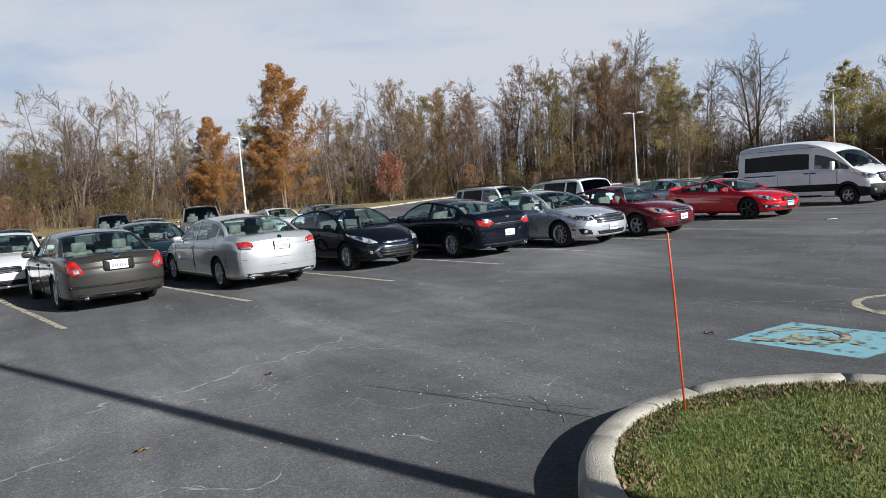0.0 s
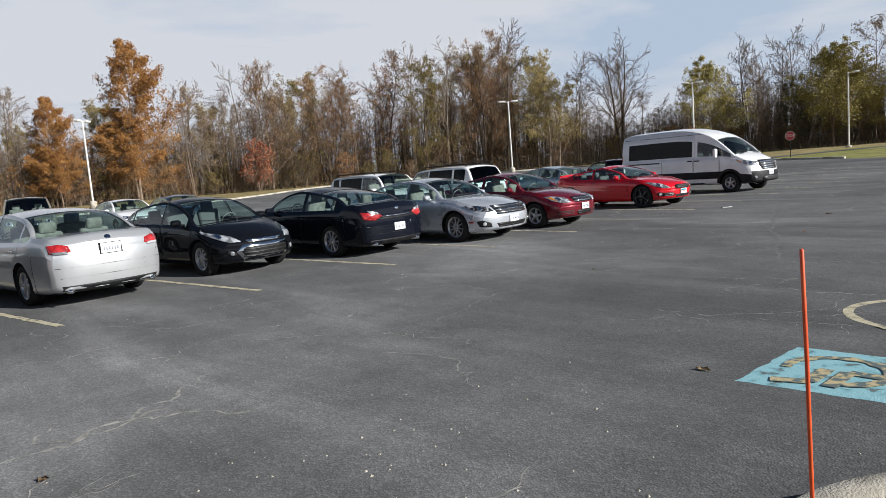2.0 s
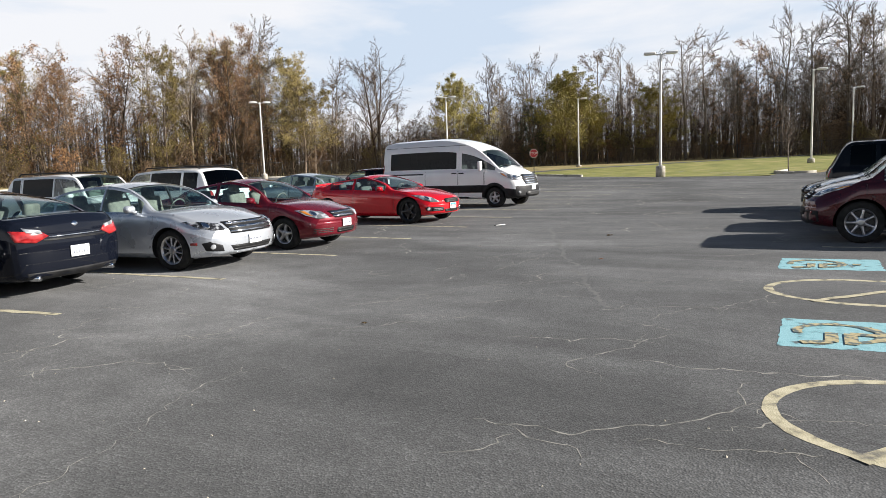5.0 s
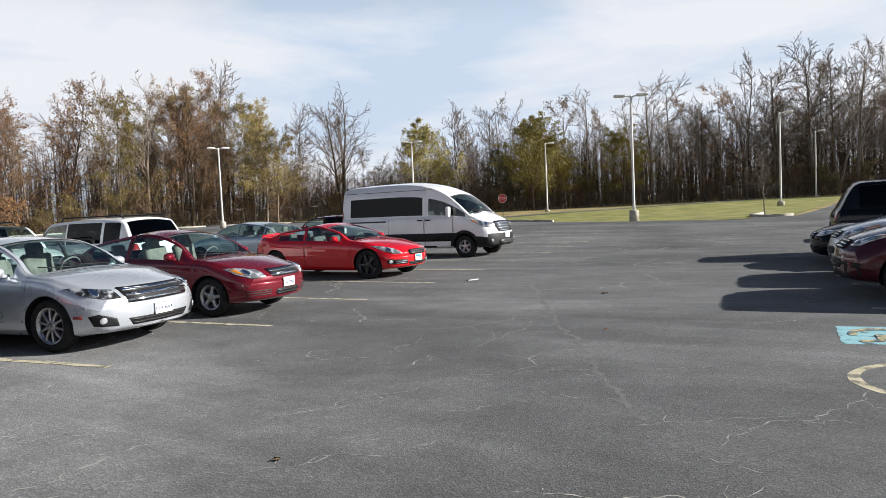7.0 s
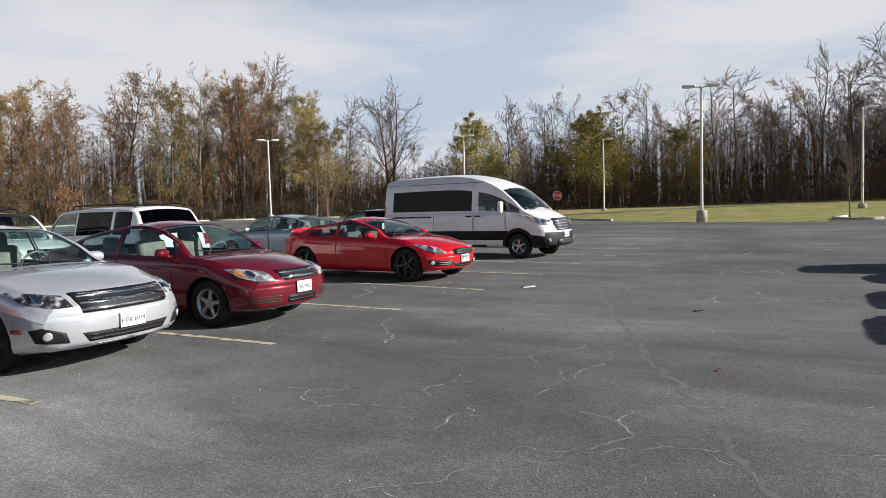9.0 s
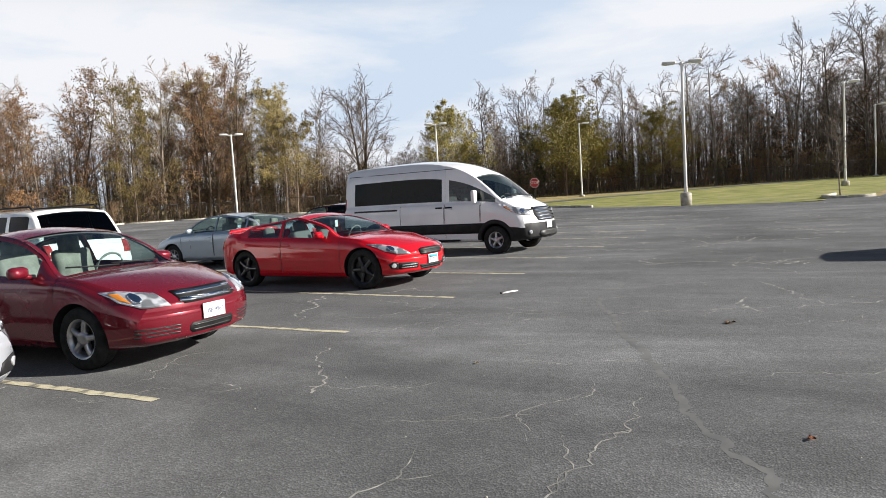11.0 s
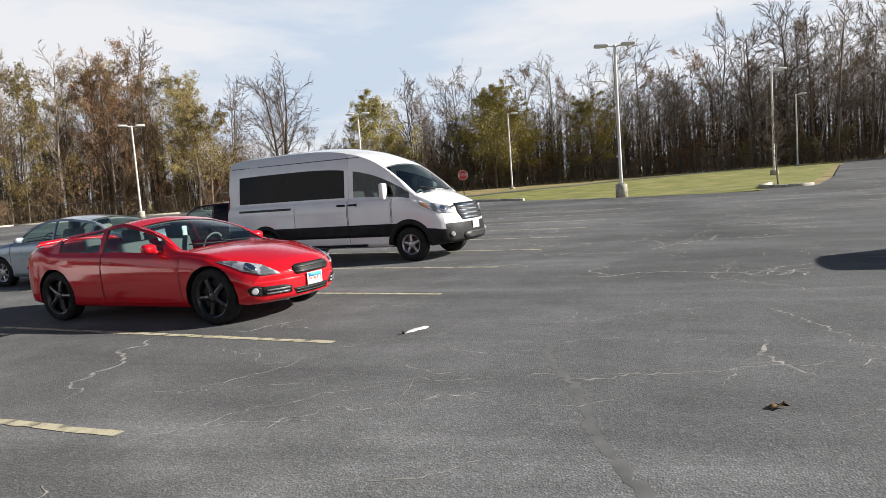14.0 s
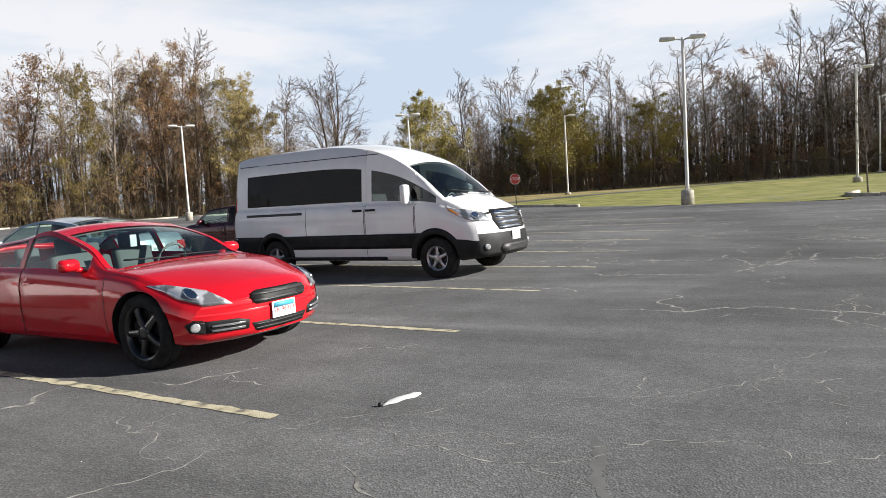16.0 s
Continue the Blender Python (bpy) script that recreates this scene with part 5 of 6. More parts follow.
HL_PLAIN = [(0.44, 0.63), (0.75, 0.64), (0.84, 0.7), (0.8, 0.76), (0.48, 0.72)]
PLAIN_FRONT = face_front(HL_PLAIN, rect(-0.36, 0.36, 0.58, 0.7, 0.03), rect(-0.5, 0.5, 0.3, 0.42, 0.04), plate_z=0.48)
PLAIN_REAR = face_rear([(0.52, 0.72), (0.84, 0.72), (0.86, 0.88), (0.5, 0.88)], 0.78)


# --- the row beside the walk ---
def maxima_rest(s, tree, root, paint):
    bm = bmesh.new()
    box(bm, s["xf"] - s["L"] + 0.1, 0, 1.045, 0.14, 1.2, 0.03, 0.012)
    both("bumper_strip", tree, rect(-0.02, 0.84, 0.44, 0.475), 180, 0.016, TRIM, root)


car("car", "dark pewter four-door sedan parked nose in, rear to the lane",
    sedan(4.84, 1.785, 1.43, 2.75, 0.95, 0.315, 0.2, 1.3, 2.08, 3.35, 4.15, 0.74, 0.97, 1.0, 0.92, spokes=7, handle=GREY_BROWN,
          details=two_faces(PLAIN_FRONT, face_rear([(0.56, 0.7), (0.68, 0.64), (0.84, 0.68), (0.87, 0.84), (0.8, 0.95), (0.66, 0.88)], 0.79, "", rect(-0.26, 0.26, 0.69, 0.9, 0.03), 0.95, [(0.63, 0.69), (0.72, 0.69), (0.74, 0.76), (0.64, 0.76)], rect(-0.82, 0.82, 0.44, 0.465), (0.55,), maxima_rest))),
    pose(0.59, 4.12, 0, 0, 0, 99), GREY_BROWN)

car("car", "silver four-door sedan parked nose in, rear to the lane",
    sedan(4.93, 1.847, 1.476, 2.8, 0.98, 0.325, 0.215, 1.32, 2.1, 3.42, 4.25, 0.76, 0.99, 1.08, 0.95, spokes=8, handle=CHROME,
          details=two_faces(PLAIN_FRONT, face_rear([(0.56, 0.84), (0.66, 0.8), (0.86, 0.82), (0.88, 0.94), (0.72, 0.95), (0.58, 0.92)], 0.83, "", rect(-0.175, 0.175, 0.745, 0.915), 0.99, [(0.6, 0.8), (0.8, 0.81), (0.82, 0.845), (0.61, 0.84)], None, (-0.62, 0.62)))),
    pose(3.52, 4.07, 0, 0, 0, 99), SILVER)

car("car", "black compact sedan with chrome grille, parked nose out",
    sedan(4.53, 1.775, 1.445, 2.7, 0.87, 0.325, 0.21, 1.05, 1.95, 3.2, 4.1, 0.72, 0.96, 1.06, 0.94, spokes=10, handle=BLACK, bow_f=0.36, cloth=material("dark_seat_cloth", (0.12, 0.12, 0.12), 0.9),
          details=two_faces(face_front([(0.48, 0.61), (0.68, 0.6), (0.94, 0.7), (1.14, 0.85), (0.94, 0.81), (0.58, 0.7)], [(-0.5, 0.42), (-0.4, 0.31), (0.4, 0.31), (0.5, 0.42), (0.42, 0.5), (-0.42, 0.5)], None, [(0.58, 0.34), (0.76, 0.42), (0.72, 0.48), (0.58, 0.4)], 0.4, None, 3, DARK_METAL,
                                      [(-0.585, 0.42), (-0.445, 0.262), (0.445, 0.262), (0.585, 0.42), (0.47, 0.555), (-0.47, 0.555)], 0.61,
                                      rest=lambda s, tree, root, paint: patch("upper_grille", tree, [(-0.34, 0.58), (0.34, 0.58), (0.4, 0.63), (-0.4, 0.63)], 0, 0.012, CHROME, root)), PLAIN_REAR)),
    pose(6.38, 4.22, 0, 0, 0, -81.5), BLACK)

car("car", "dark navy coupe parked nose in, rear to the lane",
    sedan(4.85, 1.85, 1.43, 2.74, 0.98, 0.33, 0.225, 1.38, 2.2, 3.2, 4.35, 0.75, 0.98, 1.07, 0.93, two_door=True, spokes=10, handle=NAVY,
          details=two_faces(PLAIN_FRONT, face_rear([(0.42, 0.8), (0.6, 0.72), (0.85, 0.75), (0.9, 0.9), (0.72, 0.88), (0.5, 0.86)], 0.56, "", rect(-0.5, 0.5, 0.735, 0.765), 0.93, [(0.5, 0.83), (0.7, 0.86), (0.74, 0.92), (0.52, 0.88)], rect(-0.42, 0.42, 0.78, 0.795), (-0.6, 0.6)))),
    pose(9.04, 3.94, 0, 0, 0, 98), NAVY)

car("car", "silver mid-size sedan with three-bar chrome grille, parked nose out",
    sedan(4.84, 1.834, 1.445, 2.73, 0.97, 0.335, 0.23, 1.28, 2.08, 3.35, 4.2, 0.78, 0.99, 1.06, 0.94, spokes=10, handle=CHROME,
          details=two_faces(face_front([(0.57, 0.645), (0.75, 0.645), (1.0, 0.7), (1.1, 0.79), (0.93, 0.795), (0.6, 0.745)], [(-0.5, 0.58), (0.5, 0.58), (0.55, 0.76), (-0.55, 0.76)], [(-0.45, 0.3), (0.45, 0.3), (0.52, 0.39), (-0.52, 0.39)], [(0.62, 0.31), (0.92, 0.33), (1.0, 0.45), (0.86, 0.475), (0.66, 0.41)], 0.46, "HGK 6074", 3, CHROME, badge_z=0.67, hl_mat=HEADLAMP_DARK,
                                      rest=lambda s, tree, root, paint: both("side_marker", tree, rect(1.07, 1.2, 0.42, 0.46), 0, 0.01, TAIL, root)), PLAIN_REAR)),
    pose(11.74, 3.03, 0, 0, 0, -84), SILVER_CLEAN)

car("car", "maroon two-door coupe with clear headlights, parked nose out",
    sedan(4.58, 1.725, 1.41, 2.624, 0.93, 0.315, 0.2, 1.2, 2.0, 3.05, 4.0, 0.74, 0.95, 1.05, 0.92, two_door=True, spokes=5, handle=MAROON,
          details=two_faces(face_front([(0.47, 0.6), (0.74, 0.6), (0.93, 0.67), (0.98, 0.765), (0.8, 0.77), (0.53, 0.72)], [(-0.34, 0.6), (0.34, 0.6), (0.4, 0.72), (-0.4, 0.72)], rect(-0.3, 0.3, 0.3, 0.4, 0.03), None, 0.49, "HSE 9963", 2, CHROME, badge_z=0.66, rest=lambda s, tree, root, paint: [both("bumper_rib", tree, rect(0.4, 0.84, z - 0.008, z + 0.008), 0, 0.004, DARK_METAL, root) for z in (0.33, 0.365, 0.4)], amber=[(0.8, 0.65), (0.9, 0.68), (0.93, 0.745), (0.82, 0.74)]), PLAIN_REAR)),
    pose(14.48, 3.02, 0, 0, 0, -86), MAROON)


def spoiler(s, tree, root, paint):
    bm = bmesh.new()
    x = s["xf"] - s["L"]
    tube(bm, [(x + 0.22, -0.66, 1.02), (x + 0.15, -0.6, 1.06), (x + 0.1, 0, 1.085), (x + 0.15, 0.6, 1.06), (x + 0.22, 0.66, 1.02)], [0.03, 0.035, 0.035, 0.035, 0.03], 8)
    part("spoiler", bm, paint, root)
    both("corner_intake", tree, [(0.38, 0.33), (0.76, 0.335), (0.78, 0.44), (0.5, 0.435), (0.38, 0.41)], 0, 0.012, TRIM, root)
    for z in (0.355, 0.395):
        both("intake_blade", tree, rect(0.42, 0.72, z - 0.008, z + 0.008), 0, 0.024, ALLOY, root)
    both("side_crease", tree, [(0.78, 0.44), (0.88, 0.45), (0.88, 0.46), (0.78, 0.45)], 0, 0.006, TRIM, root)
    bm = bmesh.new()
    box(bm, s["xf"] - s["screen"][0] - 0.82, 0.0, 1.12, 0.01, 0.08, 0.13, 0.003)
    part("hanging_tag", bm, PLATE, root, "white tag hanging from the mirror")


car("car", "bright red sports coupe with black wheels, parked nose out",
    sedan(4.52, 1.865, 1.335, 2.82, 0.86, 0.345, 0.25, 1.3, 2.2, 2.95, 4.1, 0.72, 0.93, 1.05, 0.9, two_door=True, spokes=5, rim_mat=BLACK_ALLOY, handle=RED, arch=0.035, bow_f=0.42, cloth=material("black_seat_cloth", (0.12, 0.12, 0.12), 0.8),
          details=two_faces(face_front([(0.52, 0.57), (0.76, 0.575), (0.97, 0.65), (1.06, 0.765), (0.9, 0.765), (0.66, 0.69)], [(-0.3, 0.535), (0.3, 0.535), (0.36, 0.6), (0.28, 0.645), (-0.28, 0.645), (-0.36, 0.6)], [(-0.3, 0.29), (0.3, 0.29), (0.36, 0.37), (-0.36, 0.37)], [(0.76, 0.33), (0.9, 0.35), (0.95, 0.42), (0.88, 0.45), (0.76, 0.43)], 0.45, "EK 96919", 2, DARK_METAL, badge_z=0.6, band=SKY_INK, ink=INK_RED, rest=spoiler), PLAIN_REAR)),
    pose(20.17, 3.5, 0, 0, 0, -93), RED)


# --- the passenger van ---
def van_details(s, tree, root, paint):
    x0, L = s["xf"], s["L"]
    zw0, zw1 = 1.36, 1.98

    def side(name, d0, d1, z0, z1, mat, lift=0.008, label="", cut=0.0, rings=(1.0, 0.985, 0.5)):
        o = rect(-(x0 - d0), -(x0 - d1), z0, z1, cut)
        patch(name, tree, o, 90, lift, mat, root, rings, label)
        patch(name, tree, flip(o), -90, lift, mat, root, rings, label)

    # black cladding and sill
    ax0, ax1 = x0 - s["over_f"], x0 - s["over_f"] - s["wb"]
    band = [(-(ax0 - 0.46), 0.53), (-(ax1 + 0.46), 0.53), (-(ax1 + 0.4), 0.66), (-(ax1 + 0.27), 0.79), (-(ax0 - 0.27), 0.79), (-(ax0 - 0.4), 0.66)]
    patch("lower_cladding", tree, band, 90, 0.012, TRIM, root, (1.0, 0.985, 0.5), "black lower side cladding")
    patch("lower_cladding", tree, flip(band), -90, 0.012, TRIM, root, (1.0, 0.985, 0.5), "black lower side cladding")
    side("rear_cladding", s["over_f"] + s["wb"] + 0.3, L - 0.06, 0.42, 0.79, TRIM, 0.012, "black lower side cladding")
    R = s["tyre"] + s["arch"]
    for ax in (ax0, ax1):
        for sg in (1, -1):
            bm, rows = bmesh.new(), []
            for a in spread(radians(-5), radians(185), 0.12):
                row = []
                for rr, h in ((R - 0.004, 0.004), (R + 0.004, 0.02), (R + 0.085, 0.02), (R + 0.1, 0.002)):
                    o = Vector((ax + rr * math.cos(a), sg * 4, s["tyre"] + rr * math.sin(a)))
                    hit = tree.ray_cast(o, Vector((0, -sg, 0)))[0]
                    row.append(bm.verts.new((o.x, (hit.y if hit else sg * s["W"] * 0.49) + sg * h, o.z)))
                rows.append(row)
            for r0, r1 in zip(rows, rows[1:]):
                for k in range(3):
                    bm.faces.new((r0[k], r1[k], r1[k + 1], r0[k + 1]))
            bmesh.ops.recalc_face_normals(bm, faces=bm.faces[:])
            part("arch_flare", bm, TRIM, root, "black wheel arch flare")
    for d in (1.42, 2.5, 3.9):
        side("door_seam", d, d + 0.012, 0.8, 1.3 if d > 1.5 else 1.25, DARK_METAL, 0.003)
    side("slide_rail", 4.0, 5.55, 1.19, 1.235, DARK_METAL, 0.01, "dark sliding door rail")
    side("door_handle", 2.55, 2.75, 1.2, 1.235, TRIM, 0.03, "black door handle")
    side("door_handle", 2.25, 2.45, 1.2, 1.235, TRIM, 0.03, "black door handle")
    side("gutter", 2.2, L - 0.2, 2.2, 2.215, DARK_METAL, 0.004)
    both("headlight", tree, [(0.6, 0.93), (0.95, 0.95), (1.16, 1.06), (1.28, 1.24), (1.0, 1.17), (0.66, 1.07)], 0, 0.014, HEADLAMP, root, bulge=0.015, label="clear headlight lens")
    both("headlight_bulb", tree, [(0.86 + 0.06 * math.cos(a), 1.04 + 0.05 * math.sin(a)) for a in spread(0, 5.8, 0.6)], 0, 0.034, CHROME, root)
    both("indicator", tree, [(1.1, 1.06), (1.17, 1.1), (1.22, 1.18), (1.14, 1.15)], 0, 0.028, AMBER, root)
    patch("grille", tree, [(-0.46, 0.78), (0.46, 0.78), (0.56, 0.95), (0.5, 1.12), (-0.5, 1.12), (-0.56, 0.95)], 0, 0.016, TRIM, root, (1.0, 0.98, 0.5), "black grille")
    for z in (0.82, 0.9, 0.98, 1.06):
        patch("grille_bar", tree, rect(-0.46, 0.46, z - 0.02, z + 0.02), 0, 0.03, CHROME, root, (1.0, 0.97, 0.5), "chrome grille bar")
    badge(tree, root, 0, 0.95, 0.13, 0.055)
    patch("intake", tree, rect(-0.5, 0.5, 0.4, 0.54, 0.05), 0, 0.03, DARK_METAL, root, (1.0, 0.97, 0.5))
    both("fog_lamp", tree, [(0.8 + 0.05 * math.cos(a), 0.52 + 0.05 * math.sin(a)) for a in spread(0, 5.8, 0.6)], 0, 0.03, HEADLAMP, root)
    plate(s, tree, root, 0, 0, 0.66, "")
    both("tail_light", tree, rect(0.82, 0.93, 0.95, 1.6, 0.02), 180, 0.015, TAIL, root)
    for sg in (1, -1):
        bm = bmesh.new()
        box(bm, x0 - 3.3, sg * 0.98, 0.36, 2.5, 0.14, 0.05, 0.02)
        box(bm, x0 - 2.5, sg * 0.85, 0.42, 0.06, 0.2, 0.06, 0.01)
        box(bm, x0 - 4.1, sg * 0.85, 0.42, 0.06, 0.2, 0.06, 0.01)
        part("running_board", bm, TRIM, root)
    for yy in (-0.5, 0.5):
        bm = bmesh.new()
        box(bm, x0 - 0.78, yy * 0.9, curve_at(s["top"], 0.78) + 0.01, 0.1, 0.3, 0.02, 0.006)
        part("hood_vent", bm, TRIM, root)
    wipers(s, tree, root)


VL = 5.98
van_spec = dict(L=VL, W=2.06, H=2.5, wb=3.75, over_f=1.02, tyre=0.355, rim=0.21, spokes=5, bumper_top=6, cloth=DASH, side_glass=GLASS_TINT, screen=(0.84, 1.6, VL - 0.14, VL - 0.06), clear=0.3, tumble=0.1, crown=0.09, lid="rear_door",
                bow_f=0.34, lean_f=0.42, bow_r=0.06, lean_r=0.02, tail_w=0.97, arch=0.06,
                top=[(0, 1.12), (0.1, 1.2), (0.45, 1.34), (0.84, 1.44), (1.2, 1.73), (1.6, 2.03), (1.95, 2.22), (2.4, 2.37), (3.0, 2.47), (3.6, 2.5), (VL - 0.4, 2.47), (VL - 0.12, 2.42), (VL, 2.3)],
                belt=[(0, 0.98), (0.25, 1.12), (0.9, 1.26), (1.25, 1.3), (1.6, 1.31), (3, 1.32), (VL - 0.1, 1.32), (VL, 1.3)],
                doors=[(1.4, 2.48)], windows=[(1.0, 2.36), (2.58, VL - 0.38)], dark_rear=2, handle_drop=0.14, two_tone=True, band=(0.06, 0.25, 0.45, 0.64), big_mirror=True, mirror_back=0.68, mirror_up=0.05, seats=(2.35, 3.3, 4.2), details=van_details)
car("passenger_van", "white medium-roof passenger van with black lower cladding and dark windows", van_spec, pose(26.38, 4.12, 0, 0, 0, -94.5), WHITE_CAR, "van")


# --- second row and beyond ---
def jeep_rest(s, tree, root, paint):
    zr = s["H"]
    for sg in (1, -1):
        bm = bmesh.new()
        x1, x2 = s["xf"] - s["screen"][1] - 0.2, s["xf"] - s["L"] + 0.6
        y = sg * (s["W"] / 2 - 0.32)
        tube(bm, [(x1, y, zr - 0.04), (x1 - 0.1, y, zr + 0.03), (x2 + 0.1, y, zr + 0.03), (x2, y, zr - 0.04)], [0.018] * 4, 8)
        part("roof_rail", bm, TRIM, root)


SUV_FRONT = face_front([(0.52, 0.78), (0.78, 0.78), (0.78, 0.92), (0.52, 0.92)], rect(-0.42, 0.42, 0.74, 0.9, 0.03), rect(-0.5, 0.5, 0.42, 0.52, 0.03), plate_z=0.6, bars_n=2)
SUV_REAR = face_rear([(0.66, 0.85), (0.84, 0.85), (0.84, 1.08), (0.68, 1.08)], 0.75)
jeep_spec = suv(4.41, 1.76, 1.67, 2.635, 0.9, 0.35, 0.21, 1.1, 1.62, 0.92, 1.1, 1.05, 0.2, spokes=5, details=two_faces(SUV_FRONT, two_faces(SUV_REAR, jeep_rest)))
big_jeep = suv(4.75, 1.85, 1.72, 2.78, 0.9, 0.37, 0.22, 1.15, 1.75, 0.95, 1.12, 1.06, 0.22, spokes=5, details=two_faces(SUV_FRONT, two_faces(SUV_REAR, jeep_rest)))
car("suv", "white boxy sport utility vehicle with roof rails, parked nose out", jeep_spec, pose(14.95, 9.7, 0, 0, 0, -84), WHITE_CAR, "suv")
car("suv", "white sport utility vehicle with black roof rails, rear to the lane", big_jeep, pose(17.3, 9.0, 0, 0, 0, 90), WHITE_CAR, "suv")
plain = sedan(4.75, 1.8, 1.43, 2.7, 0.95, 0.32, 0.2, 1.28, 2.05, 3.35, 4.15, spokes=7, details=two_faces(PLAIN_FRONT, PLAIN_REAR))
car("car", "pale silver-blue four-door sedan behind the red coupe", plain, pose(23.5, 9.5, 0, 0, 0, 92), SILVER_BLUE)
car("car", "dark maroon hatchback standing behind the white van", suv(4.4, 1.78, 1.52, 2.6, 0.88, 0.33, 0.21, details=two_faces(SUV_FRONT, SUV_REAR)), pose(28.7, 9.75, 0, 0, 0, 90), WINE)
car("car", "dark green sedan with round headlights between two sedans", plain, pose(2.3, 8.3, 0, 0, 0, -82), GREEN_DARK)
car("car", "white four-door sedan in the second row", plain, pose(-0.95, 8.3, 0, 0, 0, -90), WHITE_CAR)
car("suv", "tan sport utility vehicle with silver roof in a far row", suv(4.9, 1.9, 1.82, 2.8, 0.92, 0.37, 0.22, 1.2, 1.85, 0.98, 1.15, 1.1, details=two_faces(SUV_FRONT, two_faces(SUV_REAR, jeep_rest))), pose(6.3, 21.4, 0, 0, 0, -100), TAN_CAR, "suv")
car("car", "white sedan in a far row", plain, pose(9.9, 21.3, 0, 0, 0, -88), WHITE_CAR)
car("suv", "slate blue sport utility vehicle in a far row", suv(4.6, 1.8, 1.74, 2.65, 0.9, details=two_faces(SUV_FRONT, two_faces(SUV_REAR, jeep_rest))), pose(3.0, 27.0, 0, 0, 0, -90), BLUE_CAR, "suv")
car("car", "slate blue sedan in a far row", plain, pose(4.0, 21.5, 0, 0, 0, -90), BLUE_CAR)
car("car", "dark blue sedan in a far row", plain, pose(12.3, 21.5, 0, 0, 0, -90), BLUE_CAR)
car("car", "black sedan in a far row", plain, pose(-1.2, 21.5, 0, 0, 0, -90), BLACK)

# --- the row on the other side of the lane ---
crv = suv(4.52, 1.82, 1.68, 2.62, 0.9, 0.35, 0.235, 0.95, 1.75, 0.86, 1.08, 1.04, 0.26, spokes=7, bow_f=0.36,
          details=two_faces(face_front([(0.5, 0.76), (0.7, 0.77), (0.86, 0.88), (0.88, 0.96), (0.7, 0.92), (0.52, 0.84)], rect(-0.42, 0.42, 0.72, 0.84, 0.03), rect(-0.5, 0.5, 0.45, 0.58, 0.05), plate_z=0.55, amber=[(0.8, 0.87), (0.87, 0.91), (0.88, 0.95), (0.8, 0.93)],
                                       rest=lambda s, tree, root, paint: patch("bumper_lower", tree, [(-0.88, 0.36), (-0.5, 0.3), (0.5, 0.3), (0.88, 0.36), (0.88, 0.54), (-0.88, 0.54)], 0, 0.006, TRIM, root)), SUV_REAR))
car("suv", "dark wine-red crossover with alloy wheels, nose to the lane", crv, pose(17.55, -9.46, 0, 0, 0, 90), WINE, "suv")
car("suv", "white crossover, nose to the lane", dict(crv, rim_mat=ALLOY), pose(20.1, -9.55, 0, 0, 0, 90), WHITE_CAR, "suv")
car("car", "black sedan, nose to the lane", plain, pose(22.6, -9.45, 0, 0, 0, 90), BLACK)
car("suv", "black sport utility vehicle, rear to the lane", suv(4.9, 1.95, 1.8, 2.85, 0.95, 0.37, 0.23, 1.2, 1.85, 0.98, 1.15, 1.08, details=two_faces(SUV_FRONT, SUV_REAR)), pose(24.95, -10.2, 0, 0, 0, -90), BLACK, "suv")
car("suv", "grey crossover, nose to the lane", dict(crv, rim_mat=ALLOY), pose(31.0, -10.9, 0, 0, 0, 90), GREY_BROWN, "suv")
car("car", "dark sedan, nose to the lane", plain, pose(35.9, -12.1, 0, 0, 0, 90), NAVY)


